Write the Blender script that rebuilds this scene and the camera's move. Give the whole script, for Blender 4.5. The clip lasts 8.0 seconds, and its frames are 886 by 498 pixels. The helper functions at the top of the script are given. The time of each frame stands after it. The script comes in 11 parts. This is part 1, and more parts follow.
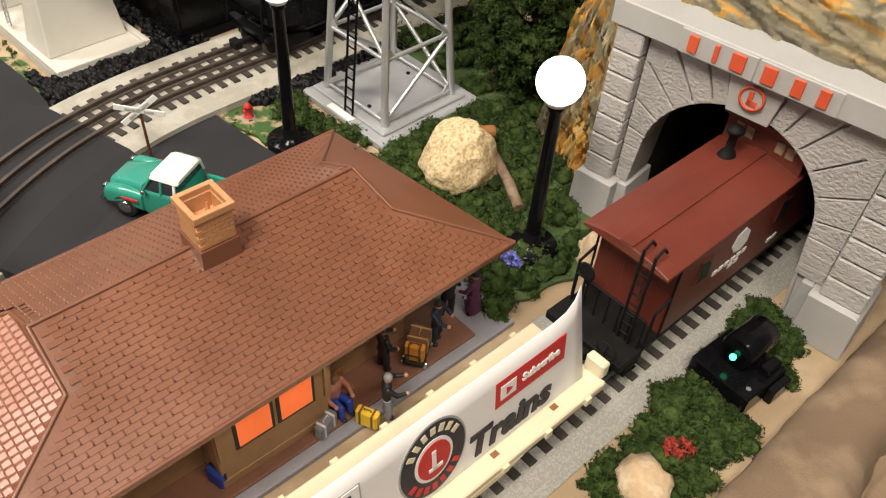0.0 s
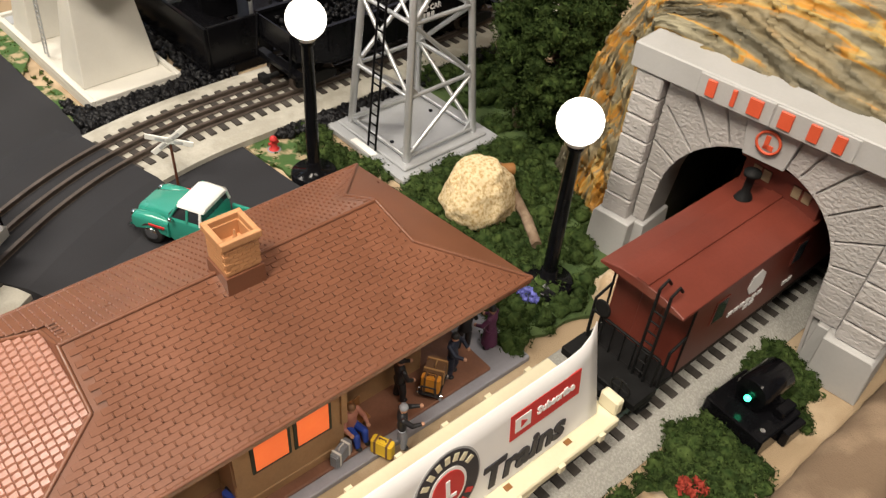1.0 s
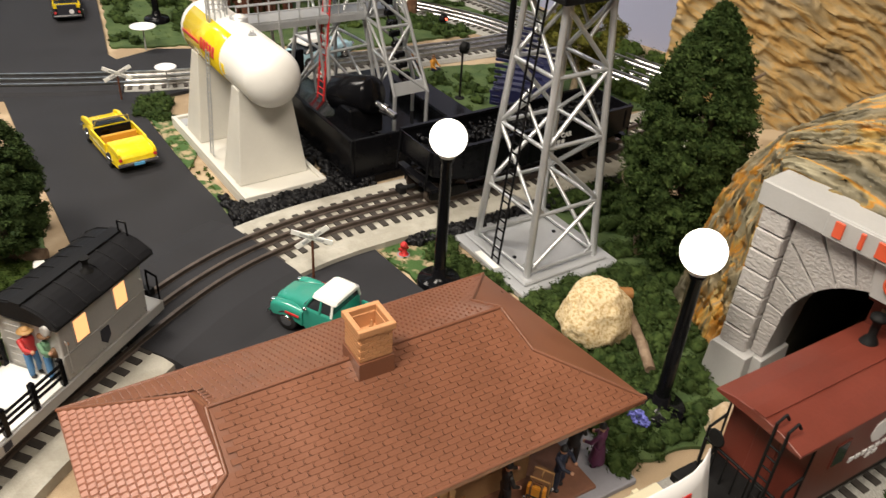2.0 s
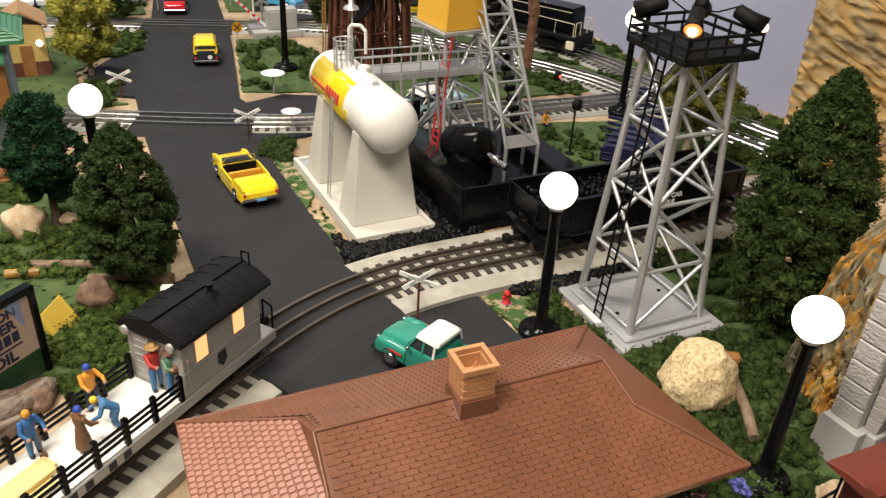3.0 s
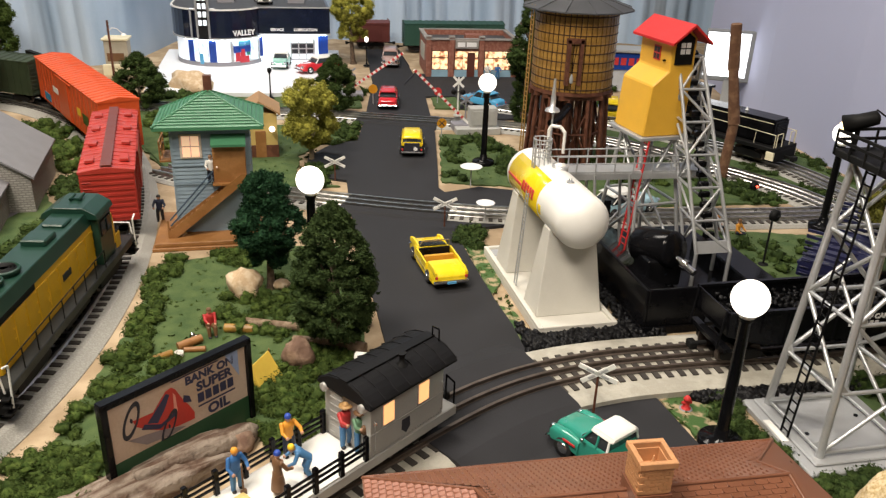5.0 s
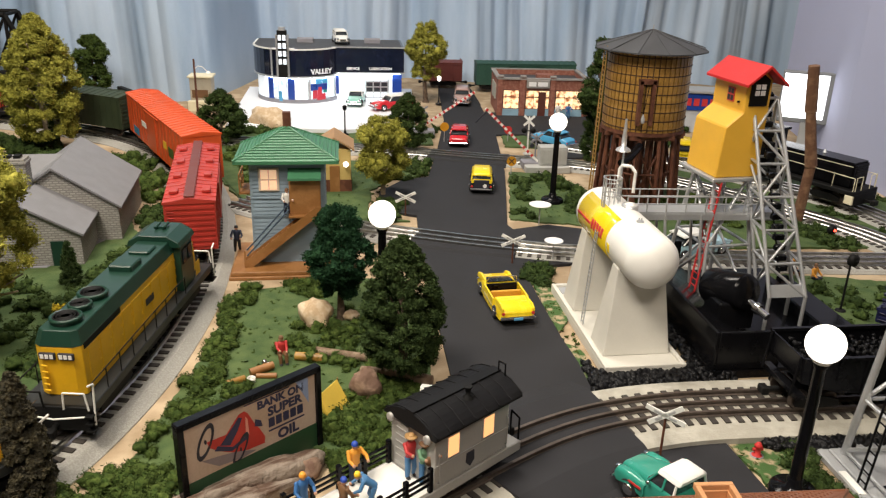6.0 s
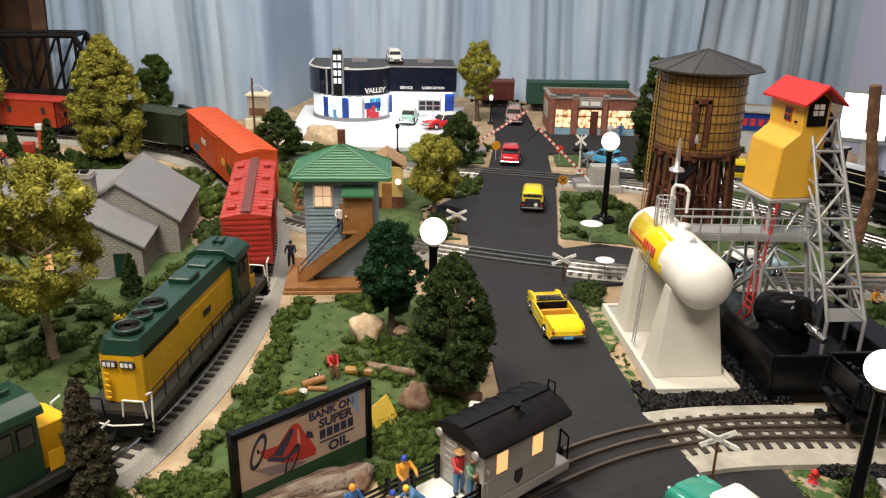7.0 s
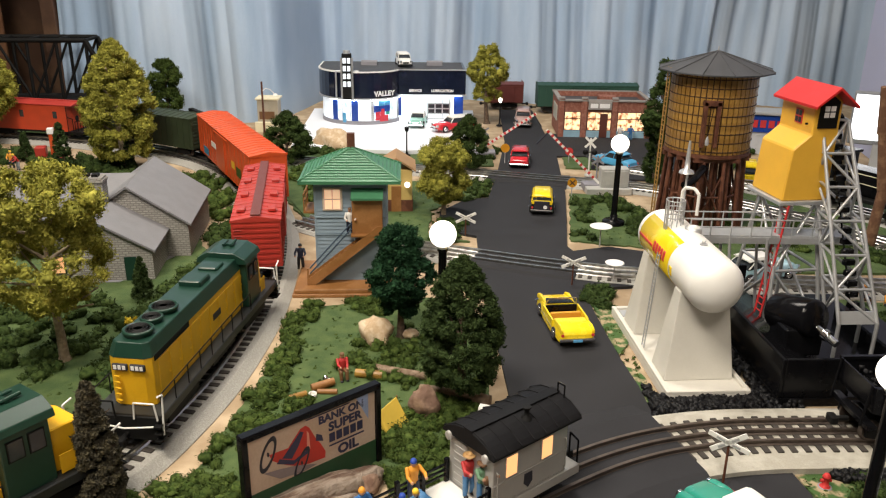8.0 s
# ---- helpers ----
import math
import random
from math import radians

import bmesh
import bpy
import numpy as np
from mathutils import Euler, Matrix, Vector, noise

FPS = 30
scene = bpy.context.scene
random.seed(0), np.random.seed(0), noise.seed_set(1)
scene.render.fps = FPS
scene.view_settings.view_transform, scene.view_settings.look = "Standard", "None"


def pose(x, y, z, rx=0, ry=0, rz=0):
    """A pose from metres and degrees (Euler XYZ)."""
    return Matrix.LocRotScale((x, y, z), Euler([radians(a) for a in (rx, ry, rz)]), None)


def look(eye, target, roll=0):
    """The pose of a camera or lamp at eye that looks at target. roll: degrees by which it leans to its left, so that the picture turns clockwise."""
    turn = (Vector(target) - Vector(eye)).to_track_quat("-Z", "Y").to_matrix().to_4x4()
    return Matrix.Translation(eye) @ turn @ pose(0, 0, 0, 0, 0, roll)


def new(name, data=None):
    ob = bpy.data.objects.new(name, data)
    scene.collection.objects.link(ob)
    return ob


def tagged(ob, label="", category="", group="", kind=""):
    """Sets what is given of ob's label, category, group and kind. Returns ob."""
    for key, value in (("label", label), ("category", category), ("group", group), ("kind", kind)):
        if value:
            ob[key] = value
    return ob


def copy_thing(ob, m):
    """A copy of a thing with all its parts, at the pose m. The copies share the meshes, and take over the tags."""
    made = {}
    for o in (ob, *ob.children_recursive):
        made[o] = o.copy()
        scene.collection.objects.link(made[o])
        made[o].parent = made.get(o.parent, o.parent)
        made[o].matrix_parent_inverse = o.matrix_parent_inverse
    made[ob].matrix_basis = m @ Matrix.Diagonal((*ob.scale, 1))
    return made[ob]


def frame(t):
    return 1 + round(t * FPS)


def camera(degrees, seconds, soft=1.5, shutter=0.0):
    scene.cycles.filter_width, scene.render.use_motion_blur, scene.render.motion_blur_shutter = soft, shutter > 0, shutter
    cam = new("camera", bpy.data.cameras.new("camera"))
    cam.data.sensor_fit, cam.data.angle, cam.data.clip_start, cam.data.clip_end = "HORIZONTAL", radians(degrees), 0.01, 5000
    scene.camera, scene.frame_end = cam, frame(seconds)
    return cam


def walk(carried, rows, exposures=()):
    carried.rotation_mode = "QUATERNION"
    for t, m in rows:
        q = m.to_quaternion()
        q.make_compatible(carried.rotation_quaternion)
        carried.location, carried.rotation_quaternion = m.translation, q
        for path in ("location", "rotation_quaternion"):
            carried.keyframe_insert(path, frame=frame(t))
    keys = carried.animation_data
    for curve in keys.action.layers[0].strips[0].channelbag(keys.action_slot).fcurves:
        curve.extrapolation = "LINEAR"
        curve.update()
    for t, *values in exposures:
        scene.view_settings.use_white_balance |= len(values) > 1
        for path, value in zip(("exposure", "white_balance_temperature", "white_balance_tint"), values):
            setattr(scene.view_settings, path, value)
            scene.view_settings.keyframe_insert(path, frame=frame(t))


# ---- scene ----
cam = camera(58.10, 8.0, soft=1.2, shutter=0.25)
PATH = [
    (0, (0.0608, 0.0615, 0.3681), (0.5669, 0.5711, -0.3277), 4.46),
    (0.5, (0.0600, 0.0601, 0.3688), (0.5675, 0.5764, -0.3210), 4.46),
    (1, (0.0545, 0.0574, 0.3721), (0.5649, 0.6049, -0.2910), 4.77),
    (1.5, (0.0427, 0.0520, 0.3767), (0.5350, 0.6737, -0.2326), 4.62),
    (2, (0.0320, 0.0446, 0.3810), (0.4823, 0.7464, -0.1711), 4.03),
    (3.5, (0.0170, 0.0325, 0.3842), (0.3196, 0.8499, -0.1059), 2.95),
    (4, (0.0120, 0.0261, 0.3860), (0.2582, 0.8749, -0.0820), 2.59),
    (4.5, (0.0079, 0.0200, 0.3880), (0.2066, 0.8984, -0.0467), 2.36),
    (6, (0.0017, 0.0055, 0.3919), (0.0753, 0.9337, 0.0271), 1.60),
    (6.5, (0.0002, 0.0016, 0.3925), (0.0380, 0.9367, 0.0401), 1.43),
    (7, (-0.0001, -0.0001, 0.3931), (0.0117, 0.9385, 0.0482), 1.08),
    (7.5, (0.0001, -0.0002, 0.3931), (0.0024, 0.9396, 0.0514), 0.82),
    (8, (-0.0000, 0.0000, 0.3933), (-0.0000, 0.9397, 0.0514), 0.77),
]
walk(cam, [(t, look(eye, target, roll)) for t, eye, target, roll in PATH], [(0.0, 0.04), (1.5, 0.05), (3.3, -0.05), (4.5, -0.08), (6.5, -0.09), (8.0, -0.07)])

# ---- light: ceiling lamps of the room, a faint grey world ----
world = bpy.data.worlds.new("world")
scene.world = world
world.use_nodes = True
world.node_tree.nodes["Background"].inputs[0].default_value = (0.85, 0.9, 1.0, 1)
world.node_tree.nodes["Background"].inputs[1].default_value = 0.012


def area_lamp(name, eye, target, sx, sy, watts, col):
    data = bpy.data.lights.new(name, "AREA")
    data.shape, data.size, data.size_y = "RECTANGLE", sx, sy
    data.energy, data.color = watts, col
    ob = new(name, data)
    ob.matrix_world = look(eye, target)
    return ob


area_lamp("ceiling_lamp", (-0.45, 0.25, 1.62), (-0.1, 0.6, 0.0), 0.45, 0.9, 66.0, (1.0, 0.9, 0.77))
area_lamp("ceiling_lamp", (-0.25, 1.4, 1.62), (-0.2, 1.5, 0.0), 0.9, 0.35, 26.0, (1.0, 0.92, 0.82))
area_lamp("ceiling_lamp", (0.15, -0.55, 1.62), (0.3, 0.2, 0.0), 0.9, 0.35, 24.0, (1.0, 0.89, 0.76))

# ---- materials ----


def mat(name, col, rough=0.6, metal=0.0, var=0.12, scale=45.0, bump=0.08, bscale=500.0, col2=None, lim=(0.45, 0.62), spec=0.5, emit=0.0, coat=0.0, piece=0.0):
    """A painted or natural surface: two noises, one that tints and one that gives relief. col2: a second colour in patches."""
    m = bpy.data.materials.new(name)
    m.use_nodes = True
    nt = m.node_tree
    bs = nt.nodes["Principled BSDF"]
    tc = nt.nodes.new("ShaderNodeTexCoord")
    n1 = nt.nodes.new("ShaderNodeTexNoise")
    n1.inputs["Scale"].default_value, n1.inputs["Detail"].default_value = scale, 5.0
    nt.links.new(tc.outputs["Object"], n1.inputs["Vector"])
    ramp = nt.nodes.new("ShaderNodeValToRGB")
    a, b = ramp.color_ramp.elements
    if col2:
        a.position, b.position = lim
        a.color, b.color = (*col, 1), (*col2, 1)
    else:
        a.position, b.position = 0.3, 0.72
        a.color = (*[c * (1 - var) for c in col], 1)
        b.color = (*[min(1, c * (1 + var)) for c in col], 1)
    nt.links.new(n1.outputs["Fac"], ramp.inputs["Fac"])
    n2 = nt.nodes.new("ShaderNodeTexNoise")
    n2.inputs["Scale"].default_value, n2.inputs["Detail"].default_value = bscale, 3.0
    nt.links.new(tc.outputs["Object"], n2.inputs["Vector"])
    fine = nt.nodes.new("ShaderNodeMixRGB")
    fine.blend_type, fine.inputs[0].default_value = "OVERLAY", min(0.5, var)
    nt.links.new(ramp.outputs[0], fine.inputs[1])
    nt.links.new(n2.outputs["Fac"], fine.inputs[2])
    last = fine
    if piece:
        info = nt.nodes.new("ShaderNodeObjectInfo")
        mul = nt.nodes.new("ShaderNodeMapRange")
        mul.inputs[3].default_value, mul.inputs[4].default_value = 1 - piece, 1 + piece
        nt.links.new(info.outputs["Random"], mul.inputs[0])
        tint = nt.nodes.new("ShaderNodeVectorMath")
        tint.operation = "MULTIPLY"
        nt.links.new(fine.outputs[0], tint.inputs[0])
        nt.links.new(mul.outputs[0], tint.inputs[1])
        last = tint
    nt.links.new(last.outputs[0], bs.inputs["Base Color"])
    rr = nt.nodes.new("ShaderNodeMapRange")
    rr.inputs[3].default_value, rr.inputs[4].default_value = max(0.02, rough - 0.12), min(1, rough + 0.12)
    nt.links.new(n1.outputs["Fac"], rr.inputs[0])
    nt.links.new(rr.outputs[0], bs.inputs["Roughness"])
    bs.inputs["Metallic"].default_value = metal
    bs.inputs["Specular IOR Level"].default_value = spec
    bs.inputs["Coat Weight"].default_value = coat
    if bump:
        bp = nt.nodes.new("ShaderNodeBump")
        bp.inputs["Strength"].default_value, bp.inputs["Distance"].default_value = min(1, bump), 0.001
        nt.links.new(n2.outputs["Fac"], bp.inputs["Height"])
        nt.links.new(bp.outputs[0], bs.inputs["Normal"])
    if emit:
        bs.inputs["Emission Color"].default_value = (*col, 1)
        if col2:
            nt.links.new(ramp.outputs[0], bs.inputs["Emission Color"])
        bs.inputs["Emission Strength"].default_value = emit
    return m


def leafmat(name, dark, light):
    """Foliage: the tint differs from clump to clump and within each."""
    m = mat(name, dark, rough=0.9, col2=light, lim=(0.3, 0.75), scale=220.0, bump=0.4, bscale=1500.0, spec=0.1)
    nt = m.node_tree
    geo = nt.nodes.new("ShaderNodeNewGeometry")
    mix = nt.nodes.new("ShaderNodeMixRGB")
    mix.blend_type, mix.inputs[0].default_value = "MULTIPLY", 0.75
    ramp = nt.nodes.new("ShaderNodeValToRGB")
    ramp.color_ramp.elements[0].color = (0.52, 0.55, 0.5, 1)
    ramp.color_ramp.elements[1].color = (1.4, 1.34, 1.15, 1)
    nt.links.new(geo.outputs["Random Per Island"], ramp.inputs[0])
    bs = nt.nodes["Principled BSDF"]
    old = bs.inputs["Base Color"].links[0].from_socket
    nt.links.new(old, mix.inputs[1])
    nt.links.new(ramp.outputs[0], mix.inputs[2])
    nt.links.new(mix.outputs[0], bs.inputs["Base Color"])
    return m


SAND = mat("sand", (0.33, 0.24, 0.145), 0.95, col2=(0.47, 0.36, 0.235), scale=25, bump=0.5, bscale=1200)
PATCHY = mat("turf_on_sand", (0.05, 0.11, 0.025), 0.95, col2=(0.4, 0.31, 0.19), scale=75, bump=0.8, bscale=1500, lim=(0.5, 0.6))
TURF = mat("turf", (0.042, 0.08, 0.02), 0.95, col2=(0.088, 0.13, 0.04), scale=60, bump=0.8, bscale=1500, lim=(0.35, 0.7))
ROAD = mat("road_foam", (0.022, 0.022, 0.025), 0.8, var=0.2, scale=18, bump=0.25, bscale=1400, spec=0.3)
BALLAST = mat("ballast_grey", (0.33, 0.32, 0.29), 0.9, col2=(0.42, 0.41, 0.37), scale=700, bump=0.9, bscale=1300)
TIE = mat("tie_brown", (0.045, 0.038, 0.032), 0.75, var=0.25, scale=200, bump=0.3, bscale=900, piece=0.25)
RAIL = mat("rail_steel", (0.5, 0.49, 0.46), 0.32, metal=1.0, var=0.15, scale=90, bump=0.03)
RAILDARK = mat("rail_dark", (0.12, 0.095, 0.08), 0.45, metal=0.6, var=0.2, scale=90, bump=0.03)
COAL = mat("coal", (0.007, 0.007, 0.008), 0.42, var=0.4, scale=160, bump=0.6, bscale=900, spec=0.22)
ROOFBROWN = mat("roof_brown", (0.18, 0.072, 0.039), 0.32, var=0.12, scale=35, bump=0.08, bscale=900, piece=0.06)
WALLTAN = mat("wall_tan", (0.34, 0.2, 0.095), 0.6, var=0.12, scale=50, bump=0.1)
SLABBROWN = mat("slab_brown", (0.19, 0.085, 0.05), 0.6, var=0.15, scale=60, bump=0.15)
PLATGREY = mat("platform_grey", (0.25, 0.245, 0.27), 0.65, var=0.08, scale=60, bump=0.12)
CHIMNEY = mat("chimney_brick", (0.5, 0.25, 0.11), 0.6, var=0.12, scale=80, bump=0.15)
STONE = mat("portal_stone", (0.42, 0.4, 0.385), 0.6, var=0.06, scale=40, bump=1.0, bscale=1.0, piece=0.05)
_nt = STONE.node_tree
_bn = next(n for n in _nt.nodes if n.bl_idname == "ShaderNodeBump")
_bn.inputs["Distance"].default_value = 0.0013
_fn = _bn.inputs["Height"].links[0].from_node
_mp = _nt.nodes.new("ShaderNodeMapping")
_mp.inputs["Scale"].default_value = (420, 420, 560)
_nt.links.new(next(n for n in _nt.nodes if n.bl_idname == "ShaderNodeTexCoord").outputs["Object"], _mp.inputs[0])
_nt.links.new(_mp.outputs[0], _fn.inputs["Vector"])
STONEPLAIN = mat("portal_plain", (0.4, 0.395, 0.385), 0.6, var=0.05, scale=40, bump=0.12, bscale=600)
RED = mat("letter_red", (0.62, 0.09, 0.035), 0.5, var=0.08)
BLACK = mat("black_plastic", (0.005, 0.005, 0.006), 0.16, var=0.2, scale=60, bump=0.02, spec=0.14)
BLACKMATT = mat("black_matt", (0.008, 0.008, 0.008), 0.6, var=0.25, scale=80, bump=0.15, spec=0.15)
SILVER = mat("silver_paint", (0.52, 0.53, 0.54), 0.35, metal=0.55, var=0.08, scale=60, bump=0.05)
GREYPLATE = mat("grey_plate", (0.42, 0.43, 0.44), 0.42, metal=0.3, var=0.06, scale=30, bump=0.06)
WHITE = mat("white_plastic", (0.8, 0.79, 0.75), 0.35, var=0.04, scale=30, bump=0.03)
WHITEWARM = mat("white_concrete", (0.62, 0.6, 0.54), 0.55, var=0.05, scale=35, bump=0.1)
YELLOW = mat("yellow_paint", (0.85, 0.62, 0.015), 0.25, var=0.05, coat=0.4, bump=0.02)
GLOBE = mat("globe_glow", (1.0, 0.93, 0.82), 0.4, var=0.02, bump=0, emit=3.0)
ROCKTAN = mat("rock_tan", (0.42, 0.28, 0.11), 0.9, col2=(0.68, 0.55, 0.34), scale=420, bump=1.0, bscale=520, lim=(0.34, 0.56))
ROCKPALE = mat("rock_pale", (0.5, 0.36, 0.22), 0.8, col2=(0.62, 0.5, 0.35), scale=90, bump=0.8, bscale=350)
ROCKBROWN = mat("rock_brown", (0.17, 0.1, 0.07), 0.85, col2=(0.3, 0.2, 0.14), scale=90, bump=0.8, bscale=350)
WOODGREY = mat("driftwood", (0.16, 0.105, 0.065), 0.85, col2=(0.26, 0.19, 0.13), scale=120, bump=0.8, bscale=500)
LEAF = leafmat("leaf_dark", (0.014, 0.031, 0.008), (0.068, 0.1, 0.032))
LEAFMID = leafmat("leaf_mid", (0.022, 0.044, 0.009), (0.088, 0.124, 0.034))
LEAFDARK = leafmat("leaf_conifer", (0.02, 0.038, 0.013), (0.066, 0.1, 0.036))
LEAFBLUE = leafmat("leaf_deep", (0.008, 0.03, 0.016), (0.028, 0.075, 0.035))
LEAFOLIVE = leafmat("leaf_olive", (0.17, 0.175, 0.028), (0.4, 0.38, 0.085))
BARK = mat("bark", (0.09, 0.06, 0.04), 0.9, col2=(0.16, 0.11, 0.075), scale=200, bump=0.9, bscale=700)
BARKPALE = mat("bark_pale", (0.26, 0.2, 0.13), 0.9, col2=(0.36, 0.29, 0.2), scale=200, bump=0.9, bscale=700)

# ---- mesh helpers ----


class Geo:
    """Collects the faces of one mesh."""

    def __init__(self):
        self.v, self.f, self.s, self.k = [], [], [], []

    def add(self, verts, faces, smooth=False, slot=0, m=None):
        o = len(self.v)
        self.v += [tuple(m @ Vector(p)) if m else tuple(p) for p in verts]
        self.f += [tuple(i + o for i in q) for q in faces]
        self.s += [smooth] * len(faces)
        self.k += [slot] * len(faces)
        return self

    def box(self, x0, y0, z0, x1, y1, z1, m=None, slot=0):
        vs = [(x, y, z) for z in (z0, z1) for y in (y0, y1) for x in (x0, x1)]
        return self.add(vs, [(0, 2, 3, 1), (4, 5, 7, 6), (0, 1, 5, 4), (2, 6, 7, 3), (0, 4, 6, 2), (1, 3, 7, 5)], False, slot, m)

    def prism(self, poly, z0, z1, m=None, slot=0, top=None):
        """A flat outline raised from z0 to z1; top: the outline at the top, where it differs."""
        n = len(poly)
        vs = [(x, y, z0) for x, y in poly] + [(x, y, z1) for x, y in (top or poly)]
        fs = [tuple(range(n - 1, -1, -1)), tuple(range(n, 2 * n))] + [(i, (i + 1) % n, n + (i + 1) % n, n + i) for i in range(n)]
        return self.add(vs, fs, False, slot, m)

    def cyl(self, p0, p1, r0, r1=None, n=12, smooth=True, m=None, slot=0):
        p0, p1 = Vector(p0), Vector(p1)
        r1 = r0 if r1 is None else r1
        q = (p1 - p0).to_track_quat("Z", "Y")
        vs = []
        for p, r in ((p0, r0), (p1, r1)):
            vs += [p + q @ Vector((r * math.cos(2 * math.pi * i / n), r * math.sin(2 * math.pi * i / n), 0)) for i in range(n)]
        self.add(vs, [(i, (i + 1) % n, n + (i + 1) % n, n + i) for i in range(n)], smooth, slot, m)
        return self.add(vs, [tuple(range(n - 1, -1, -1)), tuple(range(n, 2 * n))], False, slot, m)

    def rod(self, pts, r, n=6, m=None, slot=0):
        for a, b in zip(pts, pts[1:]):
            self.cyl(a, b, r, r, n, True, m, slot)
        return self

    def lathe(self, prof, n=24, m=None, slot=0, smooth=True):
        vs = [(r * math.cos(2 * math.pi * i / n), r * math.sin(2 * math.pi * i / n), z) for r, z in prof for i in range(n)]
        fs = [(j * n + i, j * n + (i + 1) % n, (j + 1) * n + (i + 1) % n, (j + 1) * n + i) for j in range(len(prof) - 1) for i in range(n)]
        self.add(vs, fs, smooth, slot, m)
        k = len(prof) - 1
        return self.add(vs, [tuple(range(n - 1, -1, -1)), tuple(range(k * n, (k + 1) * n))], False, slot, m)

    def ball(self, c, r, n=16, m=None, slot=0, rz=None):
        rz = r if rz is None else rz
        h = max(6, n // 2)
        prof = [(max(1e-5, r * math.sin(math.pi * j / h)), -rz * math.cos(math.pi * j / h)) for j in range(h + 1)]
        return self.lathe(prof, n, (m or Matrix()) @ Matrix.Translation(c), slot)

    def plate(self, outline, y0, y1, m=None, slot=0):
        """An outline in x and z with a thickness along y."""
        n = len(outline)
        vs = [(x, y0, z) for x, z in outline] + [(x, y1, z) for x, z in outline]
        fs = [tuple(range(n)), tuple(range(2 * n - 1, n - 1, -1))] + [(i + n, (i + 1) % n + n, (i + 1) % n, i) for i in range(n)]
        return self.add(vs, fs, False, slot, m)

    def mesh(self, name, mats, bevel=0.0, seg=1):
        me = bpy.data.meshes.new(name)
        me.from_pydata(self.v, [], self.f)
        me.polygons.foreach_set("use_smooth", self.s)
        for one in mats if isinstance(mats, (list, tuple)) else (mats,):
            me.materials.append(one)
        me.polygons.foreach_set("material_index", self.k)
        bm = bmesh.new()
        bm.from_mesh(me)
        bmesh.ops.recalc_face_normals(bm, faces=bm.faces)
        if bevel:
            es = [e for e in bm.edges if len(e.link_faces) == 2 and e.calc_face_angle() > 0.6]
            bmesh.ops.bevel(bm, geom=es, offset=bevel, segments=seg, affect="EDGES", clamp_overlap=True)
        bm.to_mesh(me)
        bm.free()
        return me


def thing(name, m, label, category, group="", kind=""):
    ob = new(name)
    ob.empty_display_size = 0.02
    ob.matrix_world = m
    return tagged(ob, label, category, group, kind)


def part(name, geo, mats, parent=None, label="", bevel=0.0, seg=1):
    ob = new(name, geo.mesh(name, mats, bevel, seg) if isinstance(geo, Geo) else geo)
    if parent:
        ob.parent = parent
    if label:
        ob["label"] = label
    return ob


def solo(name, geo, mats, m, label, category, group="", kind="", bevel=0.0, seg=1):
    """A thing of one mesh."""
    ob = new(name, geo.mesh(name, mats, bevel, seg) if isinstance(geo, Geo) else geo)
    ob.matrix_world = m
    return tagged(ob, label, category, group, kind)


def smooth_path(pts, step=0.01):
    """A Catmull-Rom line through points, resampled evenly."""
    P = [Vector(p) for p in pts]
    P = [2 * P[0] - P[1]] + P + [2 * P[-1] - P[-2]]
    fine = []
    for a, b, c, d in zip(P, P[1:], P[2:], P[3:]):
        for i in range(24):
            t = i / 24
            fine.append(0.5 * (2 * b + (c - a) * t + (2 * a - 5 * b + 4 * c - d) * t * t + (3 * b - a - 3 * c + d) * t ** 3))
    fine.append(P[-2])
    out, carry = [fine[0]], 0.0
    for a, b in zip(fine, fine[1:]):
        d = (b - a).length
        while d and carry + d >= step:
            k = (step - carry) / d
            a = a.lerp(b, k)
            out.append(a)
            d, carry = (b - a).length, 0.0
        carry += d
    return out


def normals2(pts):
    out = []
    for i, p in enumerate(pts):
        t = pts[min(i + 1, len(pts) - 1)] - pts[max(i - 1, 0)]
        t = Vector((t.x, t.y)).normalized()
        out.append(Vector((-t.y, t.x)))
    return out


def sweep(g, pts, nrm, prof, z, slot=0):
    """Sweeps a cross-section (offset, height) along a ground line."""
    n = len(prof)
    vs = [(p.x + q.x * o, p.y + q.y * o, z + h) for p, q in zip(pts, nrm) for o, h in prof]
    fs = [(i * n + j, i * n + (j + 1) % n, (i + 1) * n + (j + 1) % n, (i + 1) * n + j) for i in range(len(pts) - 1) for j in range(n)]
    fs += [tuple(range(n)), tuple(range((len(pts) - 1) * n + n - 1, (len(pts) - 1) * n - 1, -1))]
    return g.add(vs, fs, False, slot)


# leafy lumps: a displaced ball with small flakes standing off it
_bm = bmesh.new()
bmesh.ops.create_icosphere(_bm, subdivisions=2, radius=1)
ICO_V = np.array([v.co[:] for v in _bm.verts])
ICO_F = np.array([[v.index for v in f.verts] for f in _bm.faces])
_bm.free()


def np_mesh(name, V, F, material):
    me = bpy.data.meshes.new(name)
    k = F.shape[1]
    me.vertices.add(len(V))
    me.vertices.foreach_set("co", np.ascontiguousarray(V, dtype=np.float32).ravel())
    me.loops.add(F.size)
    me.loops.foreach_set("vertex_index", np.ascontiguousarray(F, dtype=np.int32).ravel())
    me.polygons.add(len(F))
    me.polygons.foreach_set("loop_start", np.arange(0, F.size, k, dtype=np.int32))
    me.materials.append(material)
    me.update(calc_edges=True)
    return me


